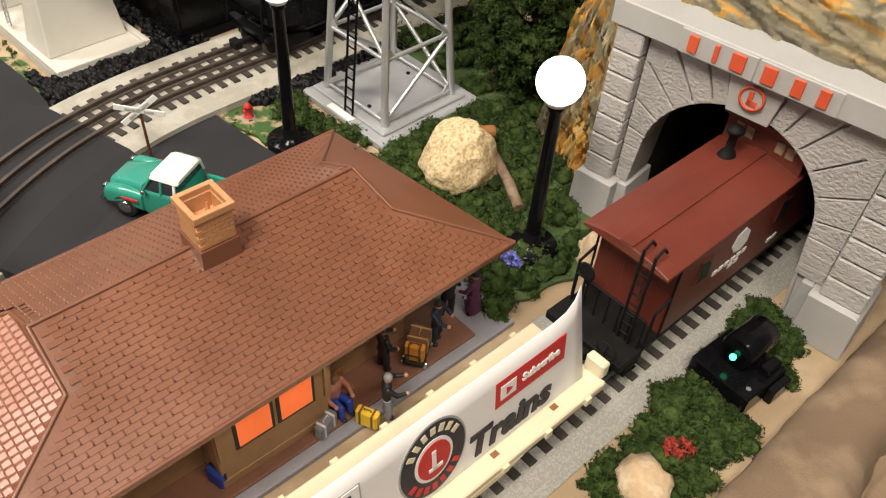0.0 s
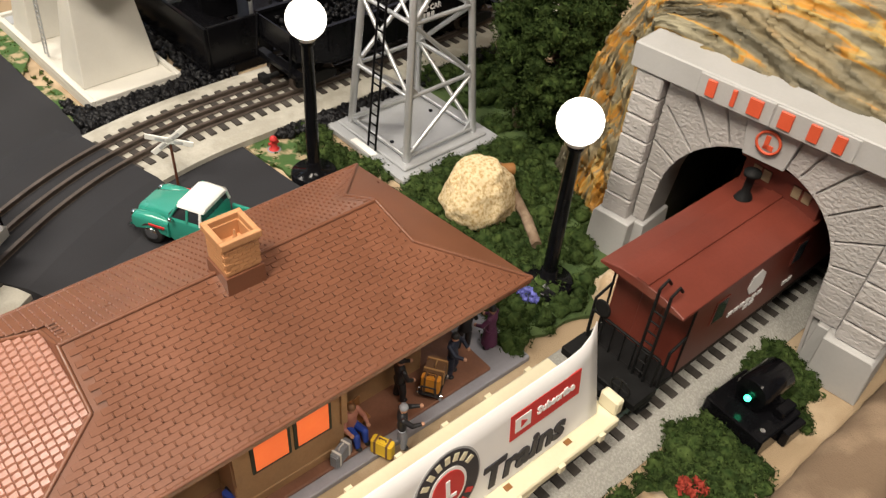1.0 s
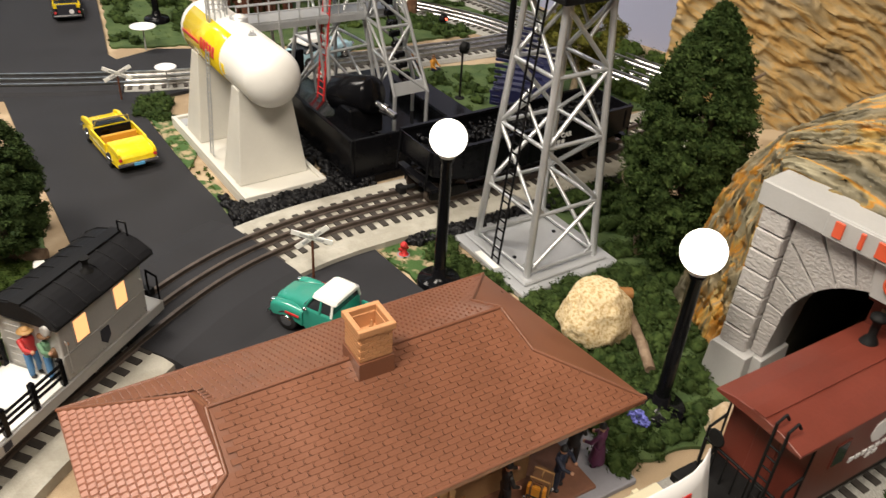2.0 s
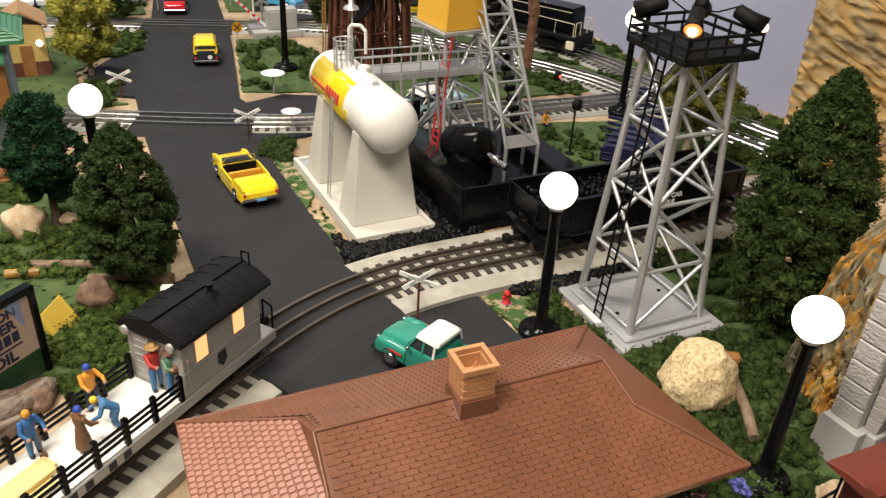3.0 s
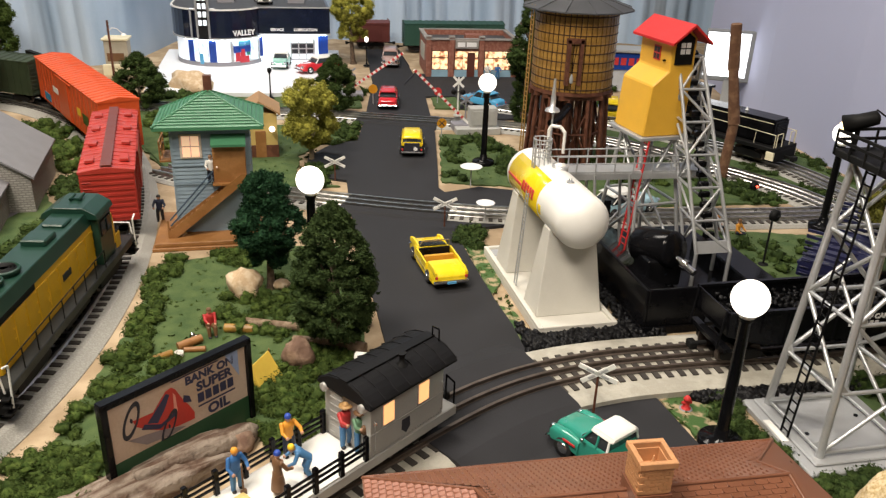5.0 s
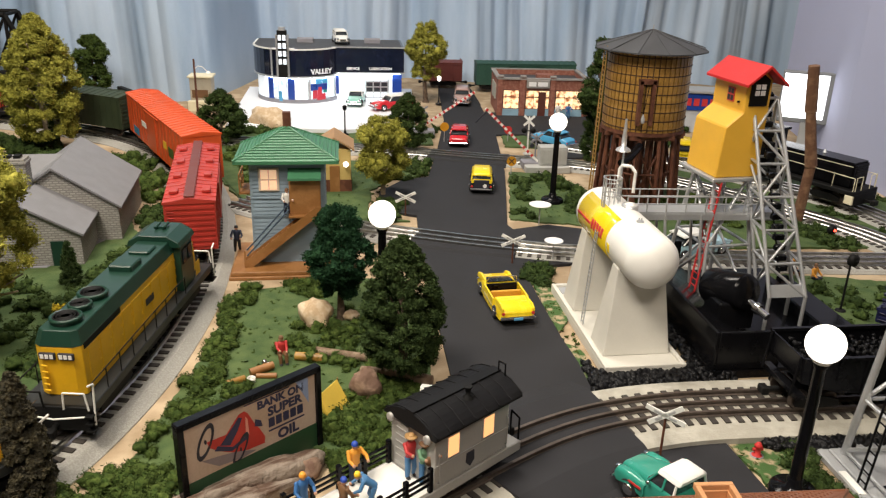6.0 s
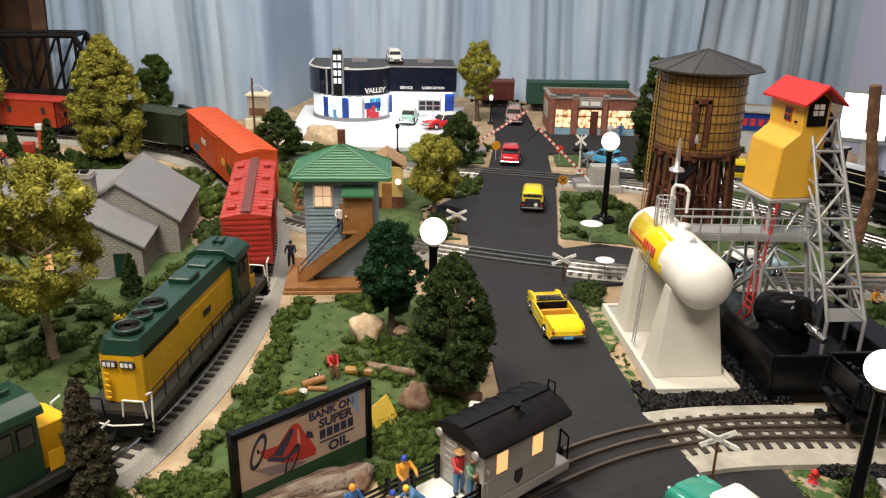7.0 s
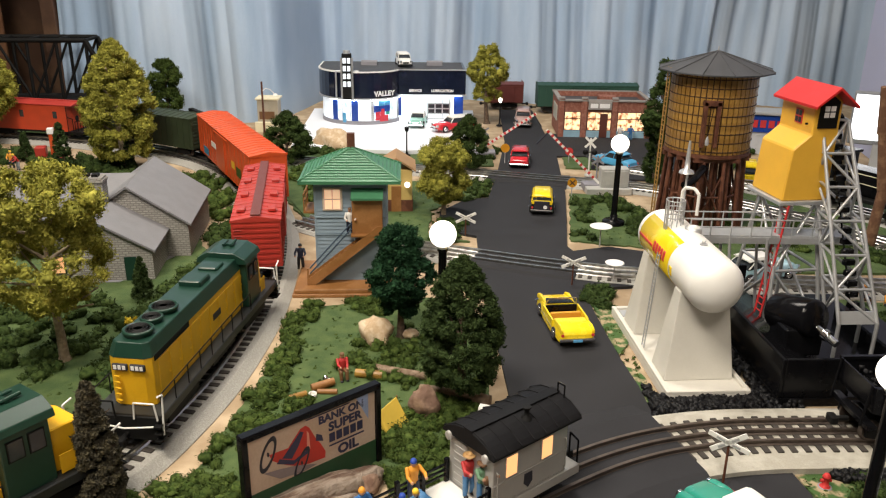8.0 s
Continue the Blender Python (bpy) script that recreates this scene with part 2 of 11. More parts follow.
def leafy(name, lumps, material, flakes=70, size=0.0017, seed=1, rough=0.28, core=0.74):
    """lumps: rows of x, y, z, radius, flatness."""
    rng = np.random.default_rng(seed)
    V, F, o = [], [], 0
    for x, y, z, r, fl in lumps:
        d = ICO_V * (1 + rng.normal(0, rough, (len(ICO_V), 1)).clip(-0.5, 0.6)) * core
        V.append(d * (r, r, r * fl) + (x, y, z))
        F.append(ICO_F + o)
        o += len(ICO_V)
        n = int(flakes)
        if n:
            u = rng.normal(size=(n, 3))
            u /= np.linalg.norm(u, axis=1)[:, None]
            c = u * (r, r, r * fl) * rng.uniform(core * 0.84, 1.25, (n, 1)) + (x, y, z)
            a = rng.normal(size=(n, 3)) * size
            b = rng.normal(size=(n, 3)) * size
            V.append(np.stack([c - a, c + b, c + a], 1).reshape(-1, 3))
            F.append(np.arange(3 * n).reshape(n, 3) + o)
            o += 3 * n
    return np_mesh(name, np.concatenate(V), np.concatenate(F), material)


def stone(r, seed, flat=(1, 1, 1), rough=0.16, sub=3, k=1.6):
    """A rounded, pitted stone."""
    bm = bmesh.new()
    bmesh.ops.create_icosphere(bm, subdivisions=sub, radius=1)
    g = Geo()
    off = Vector((seed * 3.1, seed * 1.7, seed * 0.9))
    vs = []
    for v in bm.verts:
        p = v.co
        h = 1 + rough * noise.noise(p * k + off) * 2 + rough * 0.6 * noise.noise(p * k * 2.7 + off) + rough * 0.25 * noise.noise(p * k * 7 + off)
        vs.append((p.x * h * r * flat[0], p.y * h * r * flat[1], p.z * h * r * flat[2]))
    g.add(vs, [tuple(v.index for v in f.verts) for f in bm.faces], True)
    bm.free()
    return g


def inside(x, y, poly):
    hit = False
    for (x0, y0), (x1, y1) in zip(poly, poly[1:] + poly[:1]):
        if (y0 > y) != (y1 > y) and x < (x1 - x0) * (y - y0) / (y1 - y0) + x0:
            hit = not hit
    return hit


def scatter(poly, count, seed, gap=0.0):
    rng = random.Random(seed)
    xs, ys = [p[0] for p in poly], [p[1] for p in poly]
    out = []
    for _ in range(count * 30):
        x, y = rng.uniform(min(xs), max(xs)), rng.uniform(min(ys), max(ys))
        if inside(x, y, poly) and all((x - a) ** 2 + (y - b) ** 2 > gap * gap for a, b in out):
            out.append((x, y))
            if len(out) == count:
                break
    return out

# ---- ground, roads, room ----
g = Geo()
g.box(-1.9, 0.1, -0.03, 2.2, 2.75, 0.0)
solo("ground", g, SAND, Matrix(), "tan sanded plywood layout top", "ground", kind="structure")


def slab(name, poly, z0, z1, material, label, category):
    return solo(name, Geo().prism(poly, z0, z1), material, Matrix(), label, category, kind="structure")


def ragged(poly, step=0.006, depth=0.0045):
    """Frays the edge of a matting outline."""
    out = []
    for (x0, y0), (x1, y1) in zip(poly, poly[1:] + poly[:1]):
        L = math.hypot(x1 - x0, y1 - y0)
        n = max(1, int(L / step))
        nx, ny = (y1 - y0) / L, (x0 - x1) / L
        for i in range(n):
            x, y = x0 + (x1 - x0) * i / n, y0 + (y1 - y0) * i / n
            d = depth * (0.9 * noise.noise(Vector((x * 60, y * 60, 1))) + 0.6 * noise.noise(Vector((x * 190, y * 190, 4))))
            out.append((x + nx * d, y + ny * d))
    return out


slab("road", [(0.06, 0.385), (0.30, 0.385), (0.305, 0.43), (0.294, 0.49), (0.285, 0.561), (0.213, 0.556), (0.194, 0.63), (0.193, 0.686), (0.187, 0.74), (0.183, 0.8), (0.176, 0.93),
    (0.29, 0.95), (0.40, 0.93), (0.42, 0.99), (0.32, 1.06), (0.24, 1.09), (0.186, 1.07), (0.18, 1.09), (0.195, 1.2), (0.217, 1.373), (0.238, 1.655), (0.30, 1.66), (0.33, 1.47), (0.52, 1.47), (0.56, 1.9), (0.24, 1.884), (0.24, 2.2), (0.15, 2.2),
    (0.138, 1.80), (0.103, 1.506), (0.078, 1.335), (0.036, 1.32), (-0.005, 1.25), (-0.01, 1.16), (0.05, 1.13), (0.05, 1.0), (0.055, 0.85), (0.062, 0.73), (0.068, 0.6), (0.05, 0.55), (0.02, 0.50), (0.06, 0.44)], 0.0, 0.004, ROAD, "black foam road with a fine grain", "road")
for k, poly in enumerate([
        [(-0.19, 0.60), (-0.175, 0.72), (-0.172, 0.86), (-0.05, 0.9), (0.03, 0.9), (0.045, 0.8), (0.045, 0.62), (0.03, 0.52), (-0.06, 0.56), (-0.15, 0.5), (-0.2, 0.52)],
        [(-0.33, 0.45), (-0.30, 0.62), (-0.285, 0.8), (-0.30, 1.0), (-0.5, 1.35), (-1.1, 1.6), (-1.2, 0.45)],
        [(0.189, 1.12), (0.225, 1.375), (0.31, 1.36), (0.36, 1.2), (0.31, 1.09), (0.24, 1.105)],
        [(-0.17, 0.98), (-0.15, 1.45), (0.07, 1.44), (0.06, 1.345), (0.02, 1.33), (-0.02, 1.26), (-0.022, 1.14), (0.04, 1.11), (-0.03, 1.1)],
        [(0.287, 0.556), (0.298, 0.495), (0.345, 0.50), (0.35, 0.55)],
        [(0.186, 0.745), (0.181, 0.9), (0.2, 0.92), (0.21, 0.8)],
        [(0.18, 0.665), (0.198, 0.65), (0.21, 0.668), (0.2, 0.72), (0.186, 0.73)],
        [(0.31, 0.27), (0.31, 0.42), (0.36, 0.43), (0.36, 0.55), (0.55, 0.55), (0.6, 0.3), (0.43, 0.25)],
        [(0.44, 0.72), (0.44, 0.92), (0.75, 0.86), (0.75, 0.68)],
        [(0.6, 1.0), (0.5, 1.4), (0.8, 1.6), (0.84, 1.0)],
        [(-0.35, 1.62), (-0.35, 1.7), (0.1, 1.74), (0.1, 1.57), (0.02, 1.56), (-0.2, 1.6)],
        [(0.245, 1.56), (0.25, 1.65), (0.3, 1.65), (0.31, 1.55)],
        [(0.37, 1.08), (0.38, 1.36), (0.5, 1.27), (0.6, 1.1), (0.6, 1.0), (0.45, 1.0)],
        [(-0.42, 1.62), (-0.4, 1.8), (-0.9, 1.86), (-1.2, 1.86), (-1.2, 1.84), (-0.7, 1.78), (-0.52, 1.68)],
        [(-0.19, 1.14), (-0.17, 1.5), (-0.34, 1.57), (-0.42, 1.56), (-0.32, 1.42), (-0.245, 1.26)]]):
    slab("lawn", ragged(poly), -0.002, 0.0022 + 0.0001 * k, PATCHY if k in (4, 5, 6) else TURF, "mottled green turf matting", "lawn")

# table edge and the dark room below it
g = Geo()
g.box(-1.9, 0.045, -0.05, 2.2, 0.1, -0.004)
solo("table_edge", g, mat("edge_board", (0.2, 0.135, 0.085), 0.75, col2=(0.27, 0.19, 0.12), scale=20, bump=0.3, bscale=300), Matrix(), "rounded pale wooden edge board of the layout table", "table edge", kind="structure", bevel=0.012, seg=4)
g = Geo()
nx, nv = 150, 26
vs = []
for i in range(nx):
    x = -0.2 + 1.4 * i / (nx - 1)
    for j in range(nv):
        v = j / (nv - 1)
        if v < 0.35:
            a = v / 0.35 * math.pi * 0.62
            y, z = 0.108 - 0.03 * (1 - math.cos(a)), 0.002 + 0.017 * math.sin(a)
        else:
            k = (v - 0.35) / 0.65
            y, z = 0.0665 - 0.04 * k ** 0.6, 0.0165 - 0.42 * k ** 1.3
        f = 0.011 * noise.noise(Vector((x * 16, v * 2.0, 3))) + 0.006 * noise.noise(Vector((x * 55, v * 2.5, 8)))
        vs.append((x, y - f * (0.35 + v), z + f * 0.8 * (1 - v)))
g.add(vs, [(i * nv + j, i * nv + j + 1, (i + 1) * nv + j + 1, (i + 1) * nv + j) for i in range(nx - 1) for j in range(nv - 1)], True)
cloth = solo("edge_cloth", g, mat("burlap", (0.17, 0.115, 0.072), 0.95, col2=(0.26, 0.185, 0.12), scale=30, bump=0.5, bscale=900), Matrix(), "tan cloth draped over the near table edge", "cloth", kind="structure")
cloth.modifiers.new("thick", "SOLIDIFY").thickness = 0.0015
# ceiling and outer walls are added, coloured dark so that less light bounces back
ROOM = mat("room_wall", (0.2, 0.22, 0.27), 0.9, var=0.03, scale=3, bump=0.05)
CARPET = mat("carpet", (0.12, 0.1, 0.085), 0.95, var=0.2, scale=30, bump=0.6, bscale=700)
solo("floor", Geo().box(-2.4, -1.7, -0.95, 2.4, 3.0, -0.9), CARPET, Matrix(), "dark brown carpet floor", "floor", kind="structure")
solo("ceiling", Geo().box(-2.4, -1.7, 1.64, 2.4, 3.0, 1.7), mat("ceiling_dim", (0.34, 0.33, 0.32), 0.9, var=0.02, bump=0.1), Matrix(), "unseen grey ceiling, dark to cut bounced light", "ceiling", kind="structure")
solo("wall_north", Geo().box(-2.4, 2.86, -0.9, 2.4, 2.95, 1.64), ROOM, Matrix(), "plain blue-grey wall closing the room, dark to cut bounced light", "wall", kind="structure")
solo("wall_south", Geo().box(-2.4, -1.7, -0.9, 2.4, -1.62, 1.64), ROOM, Matrix(), "plain blue-grey wall closing the room, dark to cut bounced light", "wall", kind="structure")
solo("wall_west", Geo().box(-2.4, -1.62, -0.9, -2.3, 2.86, 1.64), ROOM, Matrix(), "plain blue-grey wall closing the room, dark to cut bounced light", "wall", kind="structure")
solo("wall_east", Geo().box(2.3, -1.62, -0.9, 2.4, 2.86, 1.64), ROOM, Matrix(), "plain blue-grey wall closing the room, dark to cut bounced light", "wall", kind="structure")
# the lilac side wall bends round the sidings
solo("wall_slant", Geo().prism([(0.95, 1.85), (0.86, 1.42), (0.846, 1.15), (0.86, 0.95), (0.9, 0.82), (0.98, 0.7), (1.03, 0.73), (0.95, 0.85), (0.91, 0.97), (0.896, 1.15), (0.91, 1.41), (1.0, 1.84)], -0.9, 1.64), mat("lilac_wall", (0.38, 0.4, 0.55), 0.9, var=0.03, scale=3, bump=0.05), Matrix(), "smooth lilac-blue painted wall", "wall", kind="structure")

# the draped curtain behind the layout
g = Geo()
rng = random.Random(5)
cols, x = [], -0.965
phase = 0.0
while x < 1.9:
    phase += rng.uniform(0.02, 0.2) * 0.55
    back = min(1.0, max(0.0, (x + 0.43) / 0.1))
    cols.append((x, 2.02 + 0.34 * back * back * (3 - 2 * back) + 0.014 * math.sin(phase * 2.2) + 0.007 * math.sin(phase * 5.3 + 1) + 0.0035 * math.sin(phase * 13.1) - 0.02 * math.exp(-((x - 0.752) / 0.005) ** 2) + 0.018 * math.exp(-((x - 0.768) / 0.008) ** 2) + 0.025 * noise.noise(Vector((x * 5, 0, 0)))))
    x += 0.0055
rows = 18
vs, fs = [], []
for j in range(rows):
    z = -0.2 + 1.5 * j / (rows - 1)
    for x, y in cols:
        vs.append((x + 0.012 * math.sin(z * 3 + x * 7), y + 0.03 * noise.noise(Vector((x * 4.5, z * 1.7, 2))) - 0.01 * z, z))
n = len(cols)
fs = [(j * n + i, j * n + i + 1, (j + 1) * n + i + 1, (j + 1) * n + i) for j in range(rows - 1) for i in range(n - 1)]
g.add(vs, fs, True)
CURTAIN = mat("curtain_cloth", (0.3, 0.41, 0.56), 0.8, col2=(0.47, 0.57, 0.7), scale=2.6, bump=0.25, bscale=500, lim=(0.36, 0.66))
_cn = CURTAIN.node_tree
_cm = _cn.nodes.new("ShaderNodeMapping")
_cm.inputs["Scale"].default_value = (5.0, 1.0, 0.7)
_cn.links.new(next(n for n in _cn.nodes if n.bl_idname == "ShaderNodeTexCoord").outputs["Object"], _cm.inputs[0])
_cn.links.new(_cm.outputs[0], next(n for n in _cn.nodes if n.bl_idname == "ShaderNodeTexNoise").inputs["Vector"])
cur = solo("curtain", g, CURTAIN, Matrix(), "pale blue cloth curtain hanging in soft folds", "curtain", kind="structure")
sol = cur.modifiers.new("thick", "SOLIDIFY")
sol.thickness = 0.002

# ---- tracks ----
TIE_MESH = Geo().prism([(-0.0026, -0.0275), (0.0026, -0.0275), (0.0026, 0.0275), (-0.0026, 0.0275)], 0, 0.0016).mesh("tie", TIE)
RAIL_PROF = [(-0.0022, 0), (0.0022, 0), (0.0008, 0.0014), (0.0014, 0.0034), (0.0014, 0.0048), (-0.0014, 0.0048), (-0.0014, 0.0034), (-0.0008, 0.0014)]


def track(pts, z, label, bed=0.0425, bedmat=BALLAST, rail=RAIL, ties=True, singles=True, top=0.032, span=None, gap=0.0115, depth=0.0):
    line = smooth_path([(x, y, 0) for x, y in pts], 0.006)
    nrm = normals2(line)
    ob = thing("track", Matrix(), label, "railway track", "model railway tracks", "structure")
    if bed:
        g = sweep(Geo(), line, nrm, [(-bed, -0.001), (bed, -0.001), (bed, 0.001 + depth), (top, z), (-top, z), (-bed, 0.001 + depth)], 0)
        part("roadbed", g, bedmat, ob)
    for o in (-0.01588, 0, 0.01588):
        part("rail", sweep(Geo(), line, nrm, [(o + a, b) for a, b in RAIL_PROF], z + 0.001), rail, ob)
    if ties:
        along, last = 0.0, -1.0
        joined = Geo()
        for a, b, nn in zip(line, line[1:], nrm):
            along += (b - a).length
            if along - last < gap or (span and not any(s <= along <= e for s, e in span)):
                continue
            last = along
            m = Matrix.Translation((a.x, a.y, z - 0.0003)) @ Matrix.Rotation(math.atan2(nn.y, nn.x) - math.pi / 2, 4, "Z")
            if singles:
                t = new("tie", TIE_MESH)
                t.matrix_world = m
                t.parent = ob
            else:
                joined.box(-0.0026, -0.0275, 0, 0.0026, 0.0275, 0.0016, m)
        if joined.v:
            tagged(part("ties", joined, TIE, ob), kind="stuff")
    return line


FRONT = track([(-0.25, 0.203), (0.1, 0.205), (0.44, 0.207), (0.95, 0.21)], 0.0075, "three-rail track on grey ballast running into the tunnel")
BEDPALE = mat("bed_concrete", (0.36, 0.34, 0.285), 0.85, col2=(0.45, 0.43, 0.37), scale=60, bump=0.4, bscale=700)
CURVE = track([(-0.20, 0.262), (-0.14, 0.327), (-0.09, 0.378), (-0.045, 0.42), (0.0, 0.46), (0.0457, 0.493), (0.109, 0.5375), (0.153, 0.5625), (0.197, 0.5795), (0.25, 0.591), (0.31, 0.5955), (0.45, 0.6), (0.62, 0.613), (0.85, 0.653)], 0.0105, "three-rail curved track on a pale grey roadbed", rail=RAILDARK, bed=0.046, bedmat=BEDPALE, top=0.037, depth=0.007)
MAIN = track([(-0.56, 0.24), (-0.42, 0.33), (-0.325, 0.435), (-0.275, 0.535), (-0.247, 0.63), (-0.233, 0.725), (-0.228, 0.845), (-0.236, 0.97), (-0.258, 1.11), (-0.30, 1.26), (-0.37, 1.42), (-0.47, 1.555), (-0.60, 1.645), (-0.76, 1.715), (-1.0, 1.77), (-1.3, 1.8)], 0.008, "three-rail curved track on grey ballast beside the lawn", singles=True, bed=0.045, top=0.034)
CROSS = track([(-0.22, 1.19), (-0.1, 1.105), (-0.02, 1.066), (0.08, 1.027), (0.16, 1.0), (0.26, 0.975), (0.45, 0.955), (0.65, 0.945), (0.9, 0.95)], 0.0045, "three-rail track crossing the road", singles=False, bed=0.036, top=0.032)
FAR = track([(-0.6, 1.62), (-0.3, 1.58), (0.0, 1.51), (0.2, 1.455), (0.36, 1.41), (0.52, 1.3), (0.635, 1.15), (0.69, 1.06), (0.716, 0.99), (0.742, 0.866), (0.757, 0.79), (0.78, 0.7)], 0.0045, "far three-rail track crossing the road", singles=False, bed=0.036, top=0.032)
FARSIDE = track([(0.35, 1.56), (0.54, 1.44), (0.66, 1.31), (0.735, 1.2), (0.77, 1.1), (0.782, 1.0), (0.802, 0.822), (0.83, 0.72)], 0.005, "siding track beside the wall", singles=False, bed=0.04, top=0.032)


def stretch(line, a, b):
    """The part of a line between the points nearest to a and b."""
    i, j = [min(range(len(line)), key=lambda k: (line[k].x - p[0]) ** 2 + (line[k].y - p[1]) ** 2) for p in (a, b)]
    return line[i:j + 1]


def road_strip(line, a, b, prof, label):
    pts = stretch(line, a, b)
    solo("road_strip", sweep(Geo(), pts, normals2(pts), prof, 0), ROAD, Matrix(), label, "road crossing", kind="structure")


road_strip(CURVE, (0.072, 0.512), (0.2, 0.5805), [(-0.075, 0.0035), (0.075, 0.0035), (0.045, 0.0124), (-0.045, 0.0124)], "black foam road surface ramped up between the rails")
road_strip(CROSS, (0.045, 1.04), (0.18, 0.995), [(-0.042, 0), (0.042, 0), (0.034, 0.0072), (-0.034, 0.0072)], "black foam road surface between the rails")
road_strip(FAR, (0.09, 1.485), (0.235, 1.445), [(-0.042, 0), (0.042, 0), (0.034, 0.0072), (-0.034, 0.0072)], "black foam road surface between the far rails")

# ---- railway station ----


# lighter copy of the roof brown: the end slope's sheen is put into its colour
HIPSHEEN = mat("hip_tile_sheen_brown", (0.3, 0.13, 0.085), 0.34, var=0.1, scale=35, bump=0.04, bscale=900, coat=0.1)


def station():
    st = thing("station", pose(0.162, 0.316, 0), "brown shingled toy station with a hipped roof and tan walls", "station building")
    ze, zr = 0.083, 0.118
    FL, FR, BR, BL = Vector((-0.1345, -0.0685, ze)), Vector((0.139, -0.065, ze)), Vector((0.122, 0.071, ze)), Vector((-0.136, 0.065, ze))
    KFL, KFR, KBR, KBL = Vector((-0.0782, -0.0292, 0.1023)), Vector((0.0895, -0.0245, 0.105)), Vector((0.083, 0.0265, 0.105)), Vector((-0.0785, 0.026, 0.1023))
    RL, RR = Vector((-0.0775, -0.002, zr)), Vector((0.084, 0.0005, zr))
    # roof body: slopes with a thick eave edge
    vs = [FL, FR, BR, BL, KFL, KFR, KBR, KBL, RL, RR] + [p - Vector((0, 0, 0.004)) for p in (FL, FR, BR, BL)]
    fs = [(0, 1, 5, 9, 8, 4), (2, 3, 7, 8, 9, 6), (1, 2, 6, 5), (3, 0, 4, 7), (5, 6, 9), (7, 4, 8), (10, 11, 1, 0), (11, 12, 2, 1), (12, 13, 3, 2), (13, 10, 0, 3), (13, 12, 11, 10)]
    roof = part("roof", Geo().add(vs, fs), ROOFBROWN, st, "moulded brown plastic shingle roof")
    for a, b in ((FL, KFL), (FR, KFR), (BR, KBR), (BL, KBL), (KFL, RL), (KBL, RL), (KFR, RR), (KBR, RR), (RL, RR), (FL, FR), (BL, BR)):
        part("ridge_cap", Geo().cyl(a, b, 0.0011, 0.0011, 8), ROOFBROWN, roof)
    # moulded shingles in half-bond: the nearest stretch as pieces, the rest joined
    w, h = 0.0075, 0.00282
    k = 0.00014
    sv = [(k, 0, 0), (w - k, 0, 0), (w - k, h, 0), (k, h, 0), (1.6 * k, 0.8 * k, 0.00026), (w - 1.6 * k, 0.8 * k, 0.00026), (w - 1.2 * k, h - 0.3 * k, 0.00012), (1.2 * k, h - 0.3 * k, 0.00012)]
    sv += [(w - 0.0007, 0.0004, 0), (w + 0.0001, 0.0004, 0), (w + 0.0001, h - 0.0004, 0), (w - 0.0007, h - 0.0004, 0), (w - 0.0006, 0.0006, 0.0011), (w - 0.0001, 0.0006, 0.0011), (w - 0.0001, h - 0.0008, 0.0008), (w - 0.0006, h - 0.0008, 0.0008)]
    sf = [(4, 5, 6, 7), (0, 1, 5, 4), (1, 2, 6, 5), (2, 3, 7, 6), (3, 0, 4, 7)]
    sf += [tuple(8 + i for i in q) for q in sf]
    sm = Geo().add(sv, sf).mesh("shingle", ROOFBROWN)
    single, joined = 0, Geo()
    for lo0, lo1, k0, k1, r0, r1 in ((FL, FR, KFL, KFR, RL, RR), (BR, BL, KBR, KBL, RR, RL)):
        ax = (lo1 - lo0).normalized()
        mid0, midr = (lo0 + lo1) / 2, (r0 + r1) / 2
        up = (midr - mid0) - ax * (midr - mid0).dot(ax)
        run = up.length
        up.normalize()
        nrm = ax.cross(up)
        turn = Matrix((ax, up, nrm)).transposed().to_4x4()
        for j in range(int(run / h)):
            z = lo0.z + (j + 0.5) * h / run * (zr - lo0.z)
            ends = []
            for e, q, r in ((lo0, k0, r0), (lo1, k1, r1)):
                p = e.lerp(q, (z - e.z) / (q.z - e.z)) if z < q.z else q.lerp(r, (z - q.z) / (r.z - q.z))
                ends.append((p - lo0).dot(ax))
            x = math.ceil((ends[0] + 0.0012) / w) * w - (w / 2 if j % 2 else 0)
            x += w if x < ends[0] + 0.0012 else 0
            while x + w < ends[1] - 0.0012:
                m = Matrix.Translation(lo0 + ax * x + up * (j * h) + nrm * 0.0001) @ turn
                if lo0 is FL and -0.02 < (lo0 + ax * x).x < 0.062 and single < 300:
                    o = new("shingle", sm)
                    o.parent, o.matrix_local = roof, m
                    single += 1
                else:
                    joined.add(sv, sf, False, 0, m)
                x += w
    tagged(part("shingles", joined, ROOFBROWN, roof), kind="stuff")
    # small rounded tiles on the hipped end, in the brown lightened for sheen
    joined = Geo()
    base, top = (FL + BL) / 2, (KFL + KBL) / 2
    up = (top - base).normalized()
    side = Vector((0, -1, 0))
    nrm = side.cross(up)
    if nrm.z < 0:
        side, nrm = -side, -nrm
    turn = Matrix((side, up, nrm)).transposed().to_4x4()
    rows = int((top - base).length / 0.0039)
    for j in range(rows):
        t = (j + 0.5) / rows
        half = 0.0667 + t * (0.0276 - 0.0667) - 0.0012
        n = max(1, int(2 * half / 0.0039))
        for i in range(n):
            m = Matrix.Translation(base.lerp(top, j / rows) + side * (-half + (i + 0.5) * 2 * half / n) + nrm * 0.0001) @ turn
            q = half / n * 0.93
